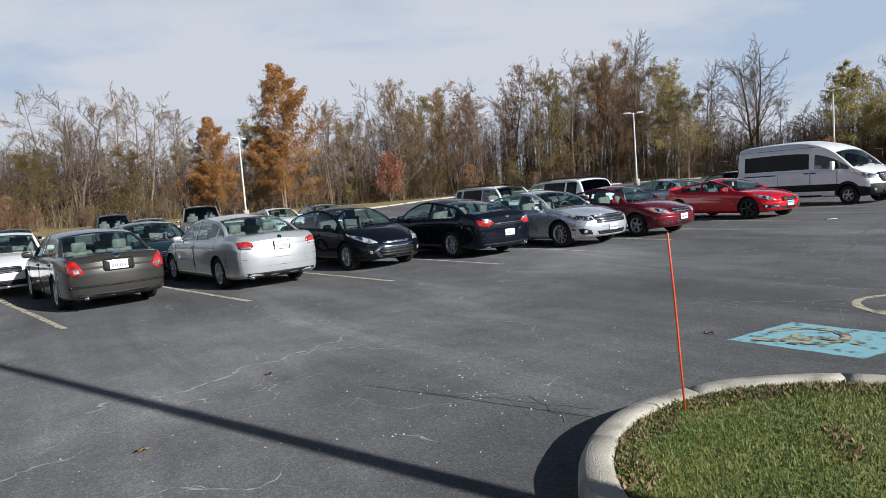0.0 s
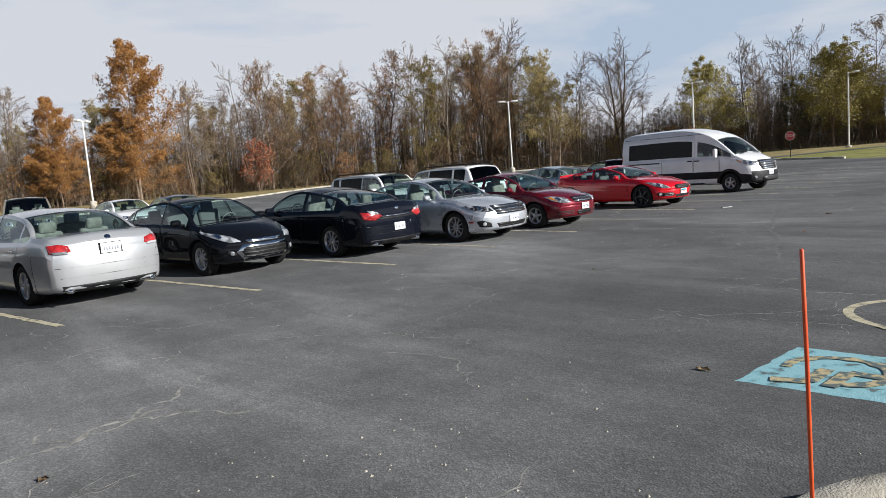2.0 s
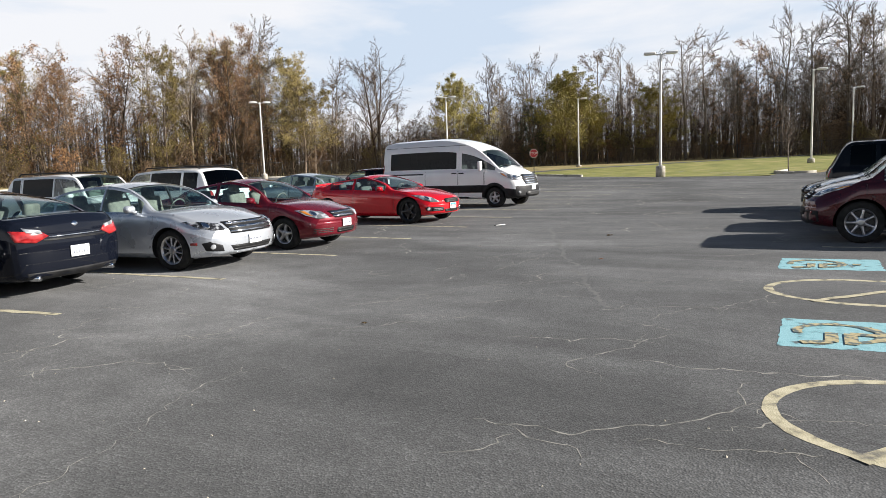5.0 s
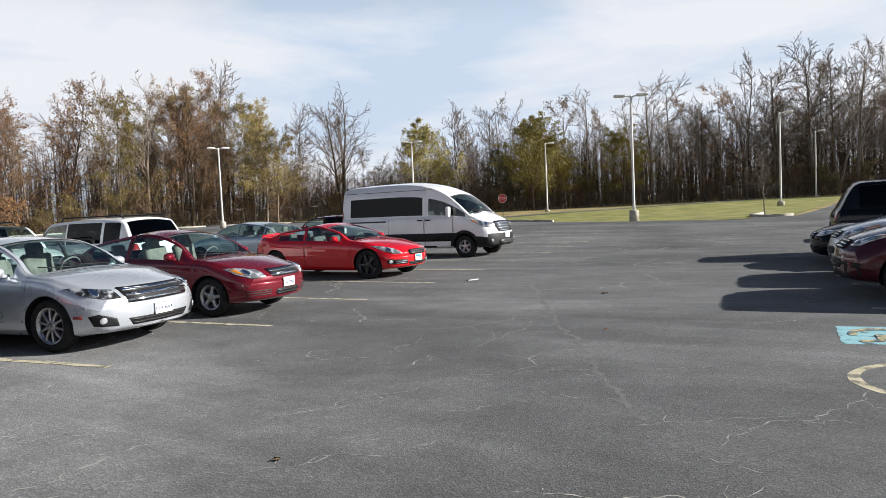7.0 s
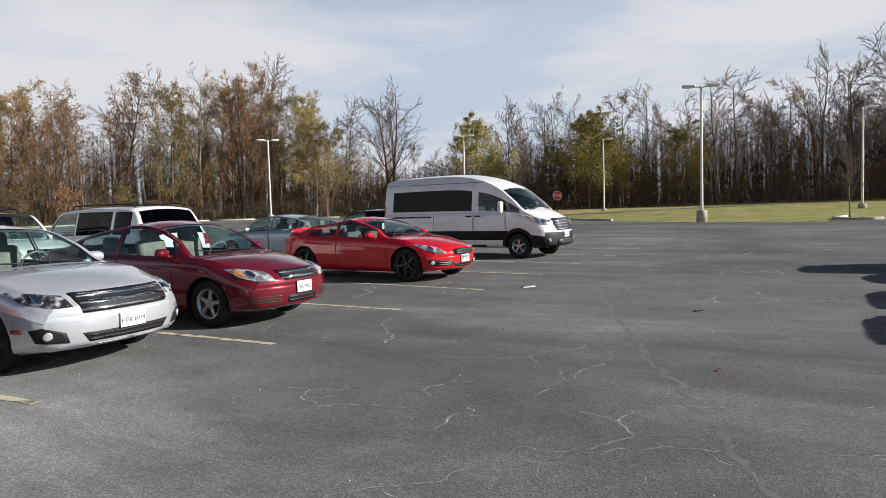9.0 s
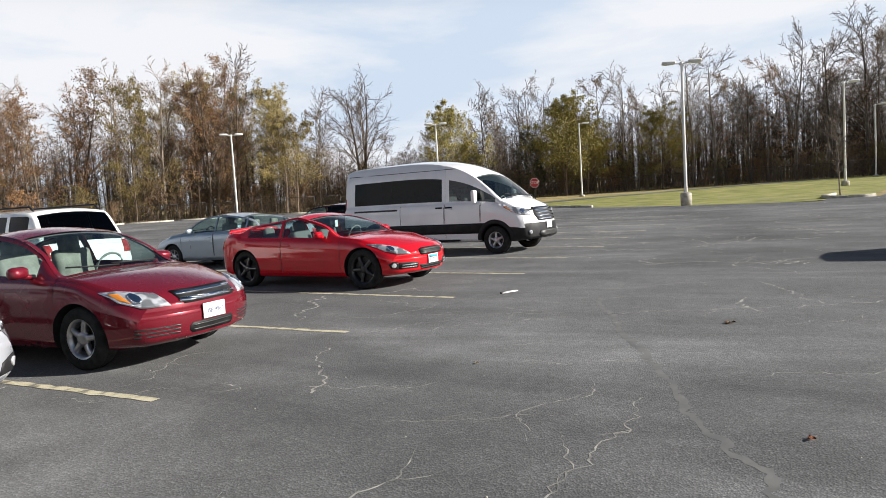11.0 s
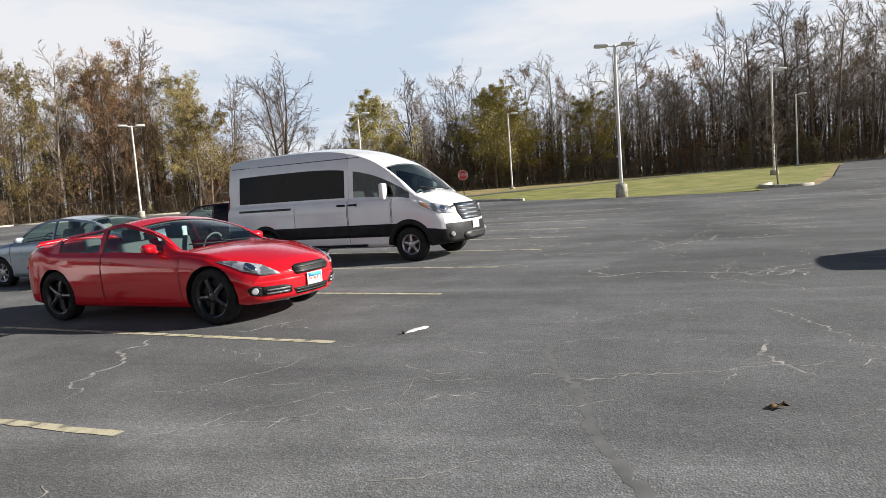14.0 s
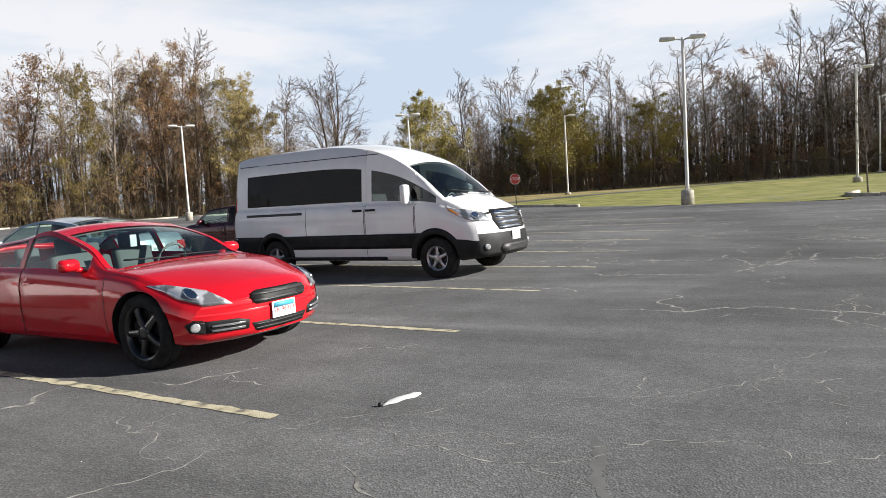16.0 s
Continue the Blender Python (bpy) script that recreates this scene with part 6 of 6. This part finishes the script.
# ---- trees ----
def tree_meshes(seed, spread_, trunk_r, leaf_mat, leaves, bark, low=0.3, leaf=0.07, limbs=16, forks=7, twigs=6, rise=0.07, leaders=1, thin=0.02):
    """A tapered trunk with upswept limbs and twigs and a crown of many small leaves, ten metres high."""
    rnd = random.Random(seed)
    V, F, tips = [], [], []
    height = 10.0

    def sweep(pts, r0, r1, sides):
        base, n = len(V), len(pts) - 1
        d = (pts[-1] - pts[0]).normalized()
        a = d.orthogonal().normalized()
        b = d.cross(a).normalized()
        for k, pt in enumerate(pts):
            rr = r0 + (r1 - r0) * k / n
            for i in range(sides):
                t = 2 * math.pi * i / sides
                V.append(pt + (a * math.cos(t) + b * math.sin(t)) * rr)
        for k in range(n):
            for i in range(sides):
                F.append((base + k * sides + i, base + k * sides + (i + 1) % sides, base + (k + 1) * sides + (i + 1) % sides, base + (k + 1) * sides + i))

    def twig(p, d, length):
        a = d.orthogonal().normalized() * thin * 0.6
        b = d.cross(a).normalized() * thin * 0.6
        k = len(V)
        V.extend((p + a, p - a * 0.5 + b, p - a * 0.5 - b, p + d * length))
        F.extend(((k, k + 1, k + 3), (k + 1, k + 2, k + 3), (k + 2, k, k + 3)))
        tips.append((p + d * length * 0.6, length))

    def limb(p, d, length, r, level):
        n = (7, 4, 2)[level]
        pts, q, dd = [p], p, d.copy()
        for k in range(n):
            bend = (0.04, 0.1, 0.15)[level]
            dd = (dd + Vector((rnd.gauss(0, bend), rnd.gauss(0, bend), (0.05, rise, rise)[level]))).normalized()
            q = q + dd * (length / n)
            pts.append(q)
        sweep(pts, r, r * 0.16, (6, 4, 3)[level])
        if level >= 1:
            tips.append((pts[-1], length * 0.5))
        count = max(2, round((limbs, forks, twigs)[level] * rnd.uniform(0.8, 1.2)))
        for c in range(count):
            f = low + (1 - low) * (c + rnd.random()) / count if level == 0 else 0.12 + 0.88 * (c + rnd.random()) / count
            seg = min(n - 1, int(f * n))
            pt = pts[seg].lerp(pts[seg + 1], f * n - seg)
            way = (pts[seg + 1] - pts[seg]).normalized()
            side = way.orthogonal().normalized()
            side.rotate(Matrix.Rotation(rnd.uniform(0, 2 * math.pi), 3, way))
            ang = radians(rnd.uniform(28, 62) if level == 0 else rnd.uniform(25, 60))
            d2 = (way * math.cos(ang) + side * math.sin(ang)).normalized()
            if level == 0:
                ln = height * spread_ * rnd.uniform(0.6, 1.05) * (1.12 - 0.72 * f)
            else:
                ln = length * rnd.uniform(0.3, 0.6) * (1.15 - 0.5 * f)
            if level < 2:
                limb(pt, d2, ln, max(thin, r * (1 - 0.8 * f) * rnd.uniform(0.32, 0.5)), level + 1)
            else:
                twig(pt, d2, max(0.22, ln))

    for k in range(leaders):
        a = 2 * math.pi * (k + rnd.random() * 0.4) / leaders
        tilt = rnd.uniform(0.12, 0.24) if leaders > 1 else rnd.uniform(0, 0.05)
        limb(Vector((0.1 * math.cos(a) * (leaders > 1), 0.1 * math.sin(a) * (leaders > 1), -0.15)), Vector((math.cos(a) * tilt, math.sin(a) * tilt, 1)).normalized(), height * rnd.uniform(0.86, 1.0), trunk_r, 0)
    top = max(v.z for v in V)
    squeeze = height / top
    trunk = bpy.data.meshes.new("trunk")
    trunk.from_pydata([(v.x, v.y, v.z * squeeze) for v in V], [], F)
    trunk.materials.append(bark)
    crown = None
    if leaves:
        LV, LF = [], []
        for _ in range(leaves):
            p, ln = rnd.choice(tips)
            p = p + Vector((rnd.gauss(0, 1), rnd.gauss(0, 1), rnd.gauss(0, 0.8))) * 0.3 * max(0.4, ln)
            u = Vector((rnd.gauss(0, 1), rnd.gauss(0, 1), rnd.gauss(0, 1))).normalized()
            v = u.orthogonal().normalized()
            sz = leaf * rnd.uniform(0.6, 1.5)
            k = len(LV)
            z = max(0.05, p.z * squeeze)
            p = Vector((p.x, p.y, z))
            LV += [p - u * sz, p + v * sz * 0.8, p + u * sz]
            LF.append((k, k + 1, k + 2))
        crown = bpy.data.meshes.new("crown")
        crown.from_pydata([tuple(v) for v in LV], [], LF)
        crown.materials.append(leaf_mat)
    return trunk, crown


KINDS = {
    "bare": ([tree_meshes(s, 0.42, 0.11, None, 0, BARK_PALE, 0.26, twigs=9) for s in (1, 2, 3)] + [tree_meshes(s, 0.46, 0.085, None, 0, BARK, 0.26, limbs=12, twigs=9, leaders=2) for s in (21, 22)], "tall bare grey-brown tree at the wood's edge"),
    "bare_dark": ([tree_meshes(s, 0.44, 0.11, None, 0, BARK_DARK, 0.26, rise=0.06, twigs=8) for s in (31, 32)] + [tree_meshes(s, 0.5, 0.1, None, 0, BARK_DARK, 0.28, limbs=12, rise=0.05, twigs=8, leaders=2) for s in (33, 34)], "tall bare dark-barked tree beside the fence"),
    "brown": ([tree_meshes(s, 0.42, 0.09, LEAF_BROWN, 2400, BARK, 0.14, 0.055, twigs=7) for s in (4, 5, 6)], "thin tree with sparse dry brown leaves"),
    "russet": ([tree_meshes(s, 0.38, 0.09, LEAF_RUSSET, 3600, BARK, 0.14, 0.055, twigs=7) for s in (7, 8)], "tree with russet autumn leaves"),
    "orange": ([tree_meshes(9, 0.5, 0.11, LEAF_ORANGE, 24000, BARK, 0.06, 0.07, limbs=26, rise=0.03)], "oak with dense orange-brown leaves"),
    "olive": ([tree_meshes(s, 0.6, 0.13, LEAF_OLIVE, 22000, BARK, 0.08, 0.08, limbs=24, rise=0.03) for s in (10, 11)], "broad tree with olive-green leaves"),
    "fading": ([tree_meshes(s, 0.5, 0.1, LEAF_FADING, 8500, BARK, 0.1, 0.075) for s in (41, 42)], "tree with thinning yellow-brown leaves"),
    "forked": ([tree_meshes(43, 0.5, 0.14, None, 0, BARK, 0.3, limbs=12, forks=7, twigs=7, rise=0.05, leaders=2)], "bare forking tree with wide crown at the wood's edge"),
    "tan": ([tree_meshes(s, 0.38, 0.08, LEAF_TAN, 1300, BARK_PALE, 0.16, 0.055, twigs=7) for s in (12, 13)], "slender pale tree with thin tan leaves"),
    "shrub": ([tree_meshes(s, 0.5, 0.12, mt, 3000, BARK, 0.03, 0.15, limbs=14, forks=6, twigs=5, leaders=3, thin=0.045) for s, mt in ((14, LEAF_BROWN), (15, LEAF_FADING), (44, LEAF_RUSSET))], "brown thinly leaved shrub at the wood's edge"),
    "red_shrub": ([tree_meshes(16, 0.45, 0.12, LEAF_RED, 3200, BARK, 0.03, 0.16, leaders=3, forks=6, twigs=5, thin=0.045)], "shrub with red autumn leaves"),
    "green_shrub": ([tree_meshes(45, 0.45, 0.12, LEAF_DARK, 5200, BARK, 0.03, 0.12, leaders=2, forks=6, twigs=5, thin=0.04)], "dark evergreen shrub at the wood's edge"),
    "sapling": ([tree_meshes(17, 0.42, 0.1, LEAF_BROWN, 90, BARK_DARK, 0.3, 0.09, thin=0.03)], "bare young tree in a kerbed islet"),
}


def tree(kind, x, y, high, turn=0.0, wide=1.0, rnd=random.Random(3)):
    meshes, label = KINDS[kind]
    trunk, crown = rnd.choice(meshes)
    ob = new("shrub" if "shrub" in kind else "tree")
    tagged(ob, label, "shrub" if "shrub" in kind else "tree", "trees round the lot")
    t = new("trunk", trunk)
    t.parent = ob
    if crown:
        c = new("crown", crown)
        c.parent = ob
    ob.matrix_world = Matrix.Translation((x, y, ground_z(x, y) - 0.06)) @ pose(0, 0, 0, 0, 0, turn) @ Matrix.Diagonal((high / 10 * wide, high / 10 * wide, high / 10 * 1.04, 1))
    return ob


# the western run, x below -70, is unseen, added to darken car reflections
WOOD_EDGE = smooth_line([(-74, -38), (-76, -5), (-78, 30), (-72, 58), (-50, 70), (-30, 71), (0, 73), (20, 75), (42, 72), (62, 62), (78, 47), (92, 27), (103, 6), (107, -14), (108, -34), (100, -56)], 8)


def along(line, f):
    lens = [math.dist(a, b) for a, b in zip(line, line[1:])]
    t = f * sum(lens)
    for k, l in enumerate(lens):
        if t <= l or k == len(lens) - 1:
            a, b = Vector(line[k]), Vector(line[k + 1])
            d = (b - a).normalized()
            return a + d * t, Vector((-d.y, d.x))
        t -= l


def compass(x, y):
    """Bearing from the middle of the walk."""
    return math.degrees(math.atan2(y + 6, x - 8))


# how high the wood stands, by bearing
WOOD_TOP = [(-60, 18), (-12, 19.5), (-3, 20), (-0.4, 18), (1.8, 19), (4, 15.5), (8.2, 17.2), (11, 15), (14, 16), (18.5, 13), (21, 14), (24.6, 14), (27.3, 12), (30, 10.5), (33, 9), (37, 9), (38.5, 14), (40.5, 13.5), (42, 16.5), (44.7, 19.3), (50, 18.3), (53, 17.8), (57, 16.3), (62, 16), (66, 16), (70, 13.5), (78, 12), (84, 12), (88, 15), (93, 15.5), (97, 12.5), (110, 12), (180, 13)]


def wood_top(x, y):
    b = compass(x, y)
    b = b + 360 if b < -100 else b
    for (a0, h0), (a1, h1) in zip(WOOD_TOP, WOOD_TOP[1:]):
        if a0 <= b <= a1:
            return h0 + (h1 - h0) * (b - a0) / (a1 - a0)
    return 13.0


# trees that stand out, by place and height
LANDMARKS = (("forked", 82.2, 45.4, 17.8, 1.05), ("forked", 84.2, 46.4, 16.4, 0.8), ("bare", 78.8, 50.3, 15.2, 0.8), ("fading", 75.8, 53.2, 13.6, 1.1), ("fading", 77.0, 52.4, 11.5, 1.1), ("russet", 69.9, 58.7, 19.3, 0.9), ("russet", 68.3, 60.2, 18.0, 0.9), ("bare", 71.7, 57.2, 20.3, 0.8), ("fading", 63.0, 64.8, 16.0, 0.8), ("bare", 65.5, 62.9, 18.8, 0.9), ("bare", 61.5, 65.4, 18.3, 0.9),
                               ("olive", 89.2, 35.8, 12.4, 0.85), ("bare", 92.0, 32.4, 15, 0.9), ("bare_dark", 95.0, 27.6, 15.4, 1.0), ("olive", 96.0, 23.6, 12.6, 1.05), ("olive", 98.2, 21.4, 10.0, 1.0), ("green_shrub", 94.0, 27.0, 8.5, 1.0), ("bare_dark", 100.7, 16.9, 16.6, 1.1), ("olive", 102.3, 12.6, 10.6, 0.95),
                               ("bare_dark", 105.0, 9.0, 17.6, 1.3), ("bare_dark", 105.6, 6.4, 17.2, 1.2), ("russet", 106.6, 0.4, 15.6, 1.1), ("bare_dark", 107.6, -2.9, 20, 0.9), ("bare_dark", 108.6, -6.8, 17.8, 1.2), ("bare_dark", 109.2, -11.0, 21, 1.2), ("bare_dark", 109.8, -16.0, 20, 1.2), ("bare_dark", 109.0, -22.0, 20, 1.1),
                               ("orange", 27.6, 76.5, 18.4, 0.85), ("orange", 18.5, 76.5, 12.0, 0.85), ("orange", 27.0, 75.6, 9.5, 1.3), ("orange", 18.9, 75.8, 6.5, 1.25), ("bare", 3.6, 76.2, 16, 1.2), ("bare", 10.8, 77.0, 15.6, 1.2), ("bare", 15.5, 77.2, 13, 1.0), ("fading", 8.8, 73.4, 8.5, 1.2), ("fading", -0.8, 73.2, 8.5, 1.3), ("bare", 34.1, 76.0, 14, 0.9), ("russet", 43.6, 74.4, 16.4, 0.9), ("red_shrub", 40.6, 71.0, 6.4, 1.1), ("red_shrub", 62.5, 24.5, 3.4, 0.9))


rt = random.Random(21)
for row, (back, count, part_high) in enumerate(((0.6, 92, 0.8), (3.5, 96, 1.0), (7.5, 80, 0.98), (13.0, 60, 0.9), (20.0, 40, 0.82))):
    for k in range(count):
        p, nrm = along(WOOD_EDGE, (k + rt.uniform(0.1, 0.9)) / count)
        q = p + nrm * (back + rt.uniform(-1.5, 1.5))
        # fewer trees in the unseen west, planted only for reflections
        if q.x < -45 and (row > 1 or k % 2):
            continue
        bearing = compass(q.x, q.y)
        if row < 2 and any(kind in ("olive", "orange", "fading", "forked") and math.dist(q, (x, y)) < 5.5 for kind, x, y, _, _ in LANDMARKS):
            continue
        if -30 < bearing < 14 and row < 4 and k % 5 in (1, 3):
            continue
        if bearing > 70:
            kind = rt.choices(("bare", "tan", "brown", "fading", "russet"), (4, 3, 3, 1.2, 0.8))[0]
        elif bearing > 38:
            kind = rt.choices(("bare", "brown", "russet", "tan", "fading"), (3.4, 3.4, 2.0, 2.0, 1.0))[0]
        elif bearing > 14:
            kind = rt.choices(("bare", "bare_dark", "brown", "fading", "tan"), (3, 1.5, 1.6, 0.6, 1))[0]
        else:
            kind = rt.choices(("bare_dark", "bare", "brown", "russet"), (4, 2.4, 0.7, 0.4))[0]
        high = wood_top(q.x, q.y) * 1.07 * part_high * (rt.uniform(0.72, 1.04) if row < 2 else rt.uniform(0.8, 1.02))
        tree(kind, q.x, q.y, high, rt.uniform(0, 360), rt.uniform(0.85, 1.15))
for k in range(190):
    p, nrm = along(WOOD_EDGE, (k + rt.random()) / 190)
    q = p + nrm * rt.uniform(-1.5, 2.5)
    tree("shrub", q.x, q.y, rt.uniform(2.0, 4.8), rt.uniform(0, 360), rt.uniform(0.9, 1.3))
for kind, x, y, high, wide in LANDMARKS:
    near = 0.955 if kind in ("olive", "orange", "fading") else 0.98
    tree(kind, 8 + (x - 8) * near, -6 + (y + 6) * near, high * near, rt.uniform(0, 360), wide)
tree("sapling", 50.4, -5.9, 4.4, 30)


def undergrowth(name, mat, seed, leaves, stems, lo, label):
    """Dense brush, hanging leaves and thin stems inside the wood's edge, in uneven clumps."""
    rnd = random.Random(seed)
    V, F = [], []
    while len(F) < leaves:
        p, nrm = along(WOOD_EDGE, rnd.random())
        q = p + nrm * (rnd.random() ** 1.4 * 22 - 1.2)
        clump = noise.noise(Vector((q.x * 0.16, q.y * 0.16, seed * 3.1)))
        if clump < lo:
            continue
        z = ground_z(q.x, q.y) + rnd.random() ** 1.5 * (3.2 + 6.0 * max(0, clump - lo))
        u = Vector((rnd.gauss(0, 1), rnd.gauss(0, 1), rnd.gauss(0, 1))).normalized() * rnd.uniform(0.05, 0.16)
        v = u.orthogonal().normalized() * rnd.uniform(0.04, 0.1)
        c, k = Vector((q.x, q.y, z)), len(V)
        V.extend((c - u, c + v, c + u))
        F.append((k, k + 1, k + 2))
    for _ in range(stems):
        p, nrm = along(WOOD_EDGE, rnd.random())
        q = p + nrm * (rnd.random() ** 1.3 * 20 - 1.2)
        c = Vector((q.x, q.y, ground_z(q.x, q.y) - 0.1))
        d = Vector((rnd.gauss(0, 0.25), rnd.gauss(0, 0.25), 1)) * rnd.uniform(1.5, 5.5)
        w, k = rnd.uniform(0.012, 0.035), len(V)
        V.extend((c + Vector((w, 0, 0)), c + Vector((-w * 0.5, w, 0)), c + Vector((-w * 0.5, -w, 0)), c + d))
        F.extend(((k, k + 1, k + 3), (k + 1, k + 2, k + 3), (k + 2, k, k + 3)))
    return tagged(mesh_part(name, V, F, mat, smooth=False), label, "brush", kind="stuff")


undergrowth("undergrowth", LEAF_BROWN, 8, 62000, 3500, -0.5, "dense dry brown brush and stems under the trees")
undergrowth("green_undergrowth", LEAF_FADING, 9, 26000, 1500, 0.0, "clumps of fading olive brush under the trees")
undergrowth("bare_brush", BARK_PALE, 10, 9000, 7000, -0.6, "pale bare stems of brush under the trees")


def far_wood():
    """Stems and twigs deep in the wood, beyond the trees of its edge."""
    rnd = random.Random(9)
    V, F = [], []
    for _ in range(7600):
        p, nrm = along(WOOD_EDGE, rnd.random())
        q = p + nrm * rnd.uniform(10, 46)
        z, r = ground_z(q.x, q.y) - 0.1, rnd.uniform(0.05, 0.13)
        h = wood_top(q.x, q.y) * rnd.uniform(0.5, 0.85)
        tx, ty = rnd.gauss(0, 0.5), rnd.gauss(0, 0.5)
        k = len(V)
        V.extend([(q.x + r * math.cos(t), q.y + r * math.sin(t), z) for t in (0, 2.1, 4.2)] + [(q.x + tx, q.y + ty, z + h)])
        F.extend(((k, k + 1, k + 3), (k + 1, k + 2, k + 3), (k + 2, k, k + 3)))
        for _ in range(26):
            f = rnd.uniform(0.06, 0.97)
            c = Vector((q.x + tx * f, q.y + ty * f, z + h * f))
            d = Vector((rnd.gauss(0, 1), rnd.gauss(0, 1), rnd.uniform(0.3, 1.8))).normalized() * rnd.uniform(0.8, 3.0) * (1.25 - 0.8 * f)
            k2 = len(V)
            sd = d.orthogonal().normalized() * 0.05
            V.extend([tuple(c - sd), tuple(c + sd), tuple(c + d)])
            F.append((k2, k2 + 1, k2 + 2))
    return tagged(mesh_part("far_wood", V, F, BARK, smooth=False), "bare grey-brown stems deep in the wood", "wood", kind="stuff")


far_wood()


# ---- fence along the wood ----
def fence():
    root = thing("fence", "dull dark chain-link fence along the wood's edge", "fence", Matrix())
    line = [(59, 62.5), (76, 45), (89, 26), (99.5, 5), (103, -14), (104, -34)]
    wires = bmesh.new()
    for a, b in zip(line, line[1:]):
        n = max(1, int(math.dist(a, b) / 3))
        for k in range(n):
            x, y = a[0] + (b[0] - a[0]) * k / n, a[1] + (b[1] - a[1]) * k / n
            z = ground_z(x, y) - 0.06
            bm = bmesh.new()
            tube(bm, [(x, y, z), (x, y, z + 1.85)], [0.035, 0.035], 6)
            part("fence_post", bm, DARK_METAL, root)
            x2, y2 = a[0] + (b[0] - a[0]) * (k + 1) / n, a[1] + (b[1] - a[1]) * (k + 1) / n
            z2 = ground_z(x2, y2) - 0.06
            tube(wires, [(x, y, z + 1.82), (x2, y2, z2 + 1.82)], [0.025, 0.025], 5)
            for i in range(14):
                for s in (0, 1):
                    f0, f1 = i / 14, (i + 1) / 14
                    za, zb = (0.05, 1.8) if s == 0 else (1.8, 0.05)
                    tube(wires, [(x + (x2 - x) * f0, y + (y2 - y) * f0, z + za), (x + (x2 - x) * f1, y + (y2 - y) * f1, z + zb)], [0.006, 0.006], 3, False)
    part("rail_and_mesh", wires, DARK_METAL, root)


fence()


# ---- litter ----
def crushed_bottle(x, y, turn):
    root = thing("crushed_bottle", "flattened clear plastic bottle lying on the asphalt", "litter", pose(x, y, 0.0, 0, 0, turn))
    bm = bmesh.new()
    pts = [(-0.16, 0, 0.02), (-0.13, 0, 0.03), (-0.09, 0.006, 0.032), (0.0, -0.005, 0.034), (0.09, 0.004, 0.03), (0.13, 0, 0.02), (0.18, 0, 0.018)]
    tube(bm, pts, [0.018, 0.03, 0.036, 0.033, 0.036, 0.018, 0.016], 12)
    for v in bm.verts:
        v.co.z = 0.002 + v.co.z * 0.3 + 0.005 * noise.noise(v.co * 40)
        v.co.y *= 1.25
        v.co.z = max(0.003, v.co.z)
    part("bottle", bm, WHITE, root)
    bm = bmesh.new()
    tube(bm, [(0.18, 0, 0.016), (0.2, 0, 0.016)], [0.015, 0.015], 12)
    part("cap", bm, DARK_METAL, root)


crushed_bottle(19.1, -0.6, 160)


def leaf_on_ground(x, y, size, turn, mat):
    root = thing("fallen_leaf", "curled dry brown leaf on the asphalt", "leaf", pose(x, y, 0.004, 0, 0, turn), "fallen leaves")
    bm = bmesh.new()
    n = 11
    c = bm.verts.new((0, 0, 0.006))
    ring = []
    for k in range(n):
        a = 2 * math.pi * k / n
        r = size * (1.0 if k % 2 == 0 else 0.55)
        ring.append(bm.verts.new((r * math.cos(a), 0.7 * r * math.sin(a), 0.002 + 0.35 * size * abs(math.sin(a * 1.5)))))
    for k in range(n):
        bm.faces.new((c, ring[k], ring[(k + 1) % n]))
    bmesh.ops.solidify(bm, geom=bm.faces[:], thickness=0.0015)
    part("leaf_blade", bm, mat, root)


for x, y, sz, mat in ((5.53, -7.15, 0.06, LEAF_TAN), (17.2, -3.86, 0.07, LEAF_BROWN), (13.9, -4.6, 0.04, LEAF_RED), (0.3, -6.6, 0.06, LEAF_TAN), (1.6, -5.2, 0.05, LEAF_BROWN), (-1.0, -7.6, 0.06, LEAF_BROWN), (9.0, -3.6, 0.04, LEAF_TAN), (15.0, -2.0, 0.035, LEAF_TAN), (3.6, -9.6, 0.06, LEAF_BROWN), (4.2, -9.3, 0.06, LEAF_TAN), (2.6, -9.9, 0.06, LEAF_BROWN)):
    leaf_on_ground(x, y, sz, 50 * x, mat)


def gravel():
    rnd = random.Random(31)
    bm_v, bm_f = [], []
    for _ in range(700):
        x, y = rnd.uniform(-5, 30), rnd.uniform(-8.5, 2)
        if rnd.random() < 0.35:
            x, y = rnd.gauss(2.5, 1.2), rnd.gauss(-7.0, 0.9)
        if math.hypot(x - ISLAND[0], y - ISLAND[1]) < 1.7:
            continue
        r = rnd.uniform(0.003, 0.011) if y > -6 else rnd.uniform(0.004, 0.016)
        k = len(bm_v)
        a = rnd.uniform(0, 6.3)
        bm_v += [(x + r * math.cos(a + t), y + r * math.sin(a + t) * 0.8, 0.001) for t in (0, 1.57, 3.14, 4.71)] + [(x, y, r * 0.9)]
        bm_f += [(k, k + 1, k + 4), (k + 1, k + 2, k + 4), (k + 2, k + 3, k + 4), (k + 3, k, k + 4)]
    return tagged(mesh_part("loose_gravel", bm_v, bm_f, CONCRETE, smooth=False), "pale grit scattered over the asphalt", "gravel", kind="stuff")


gravel()
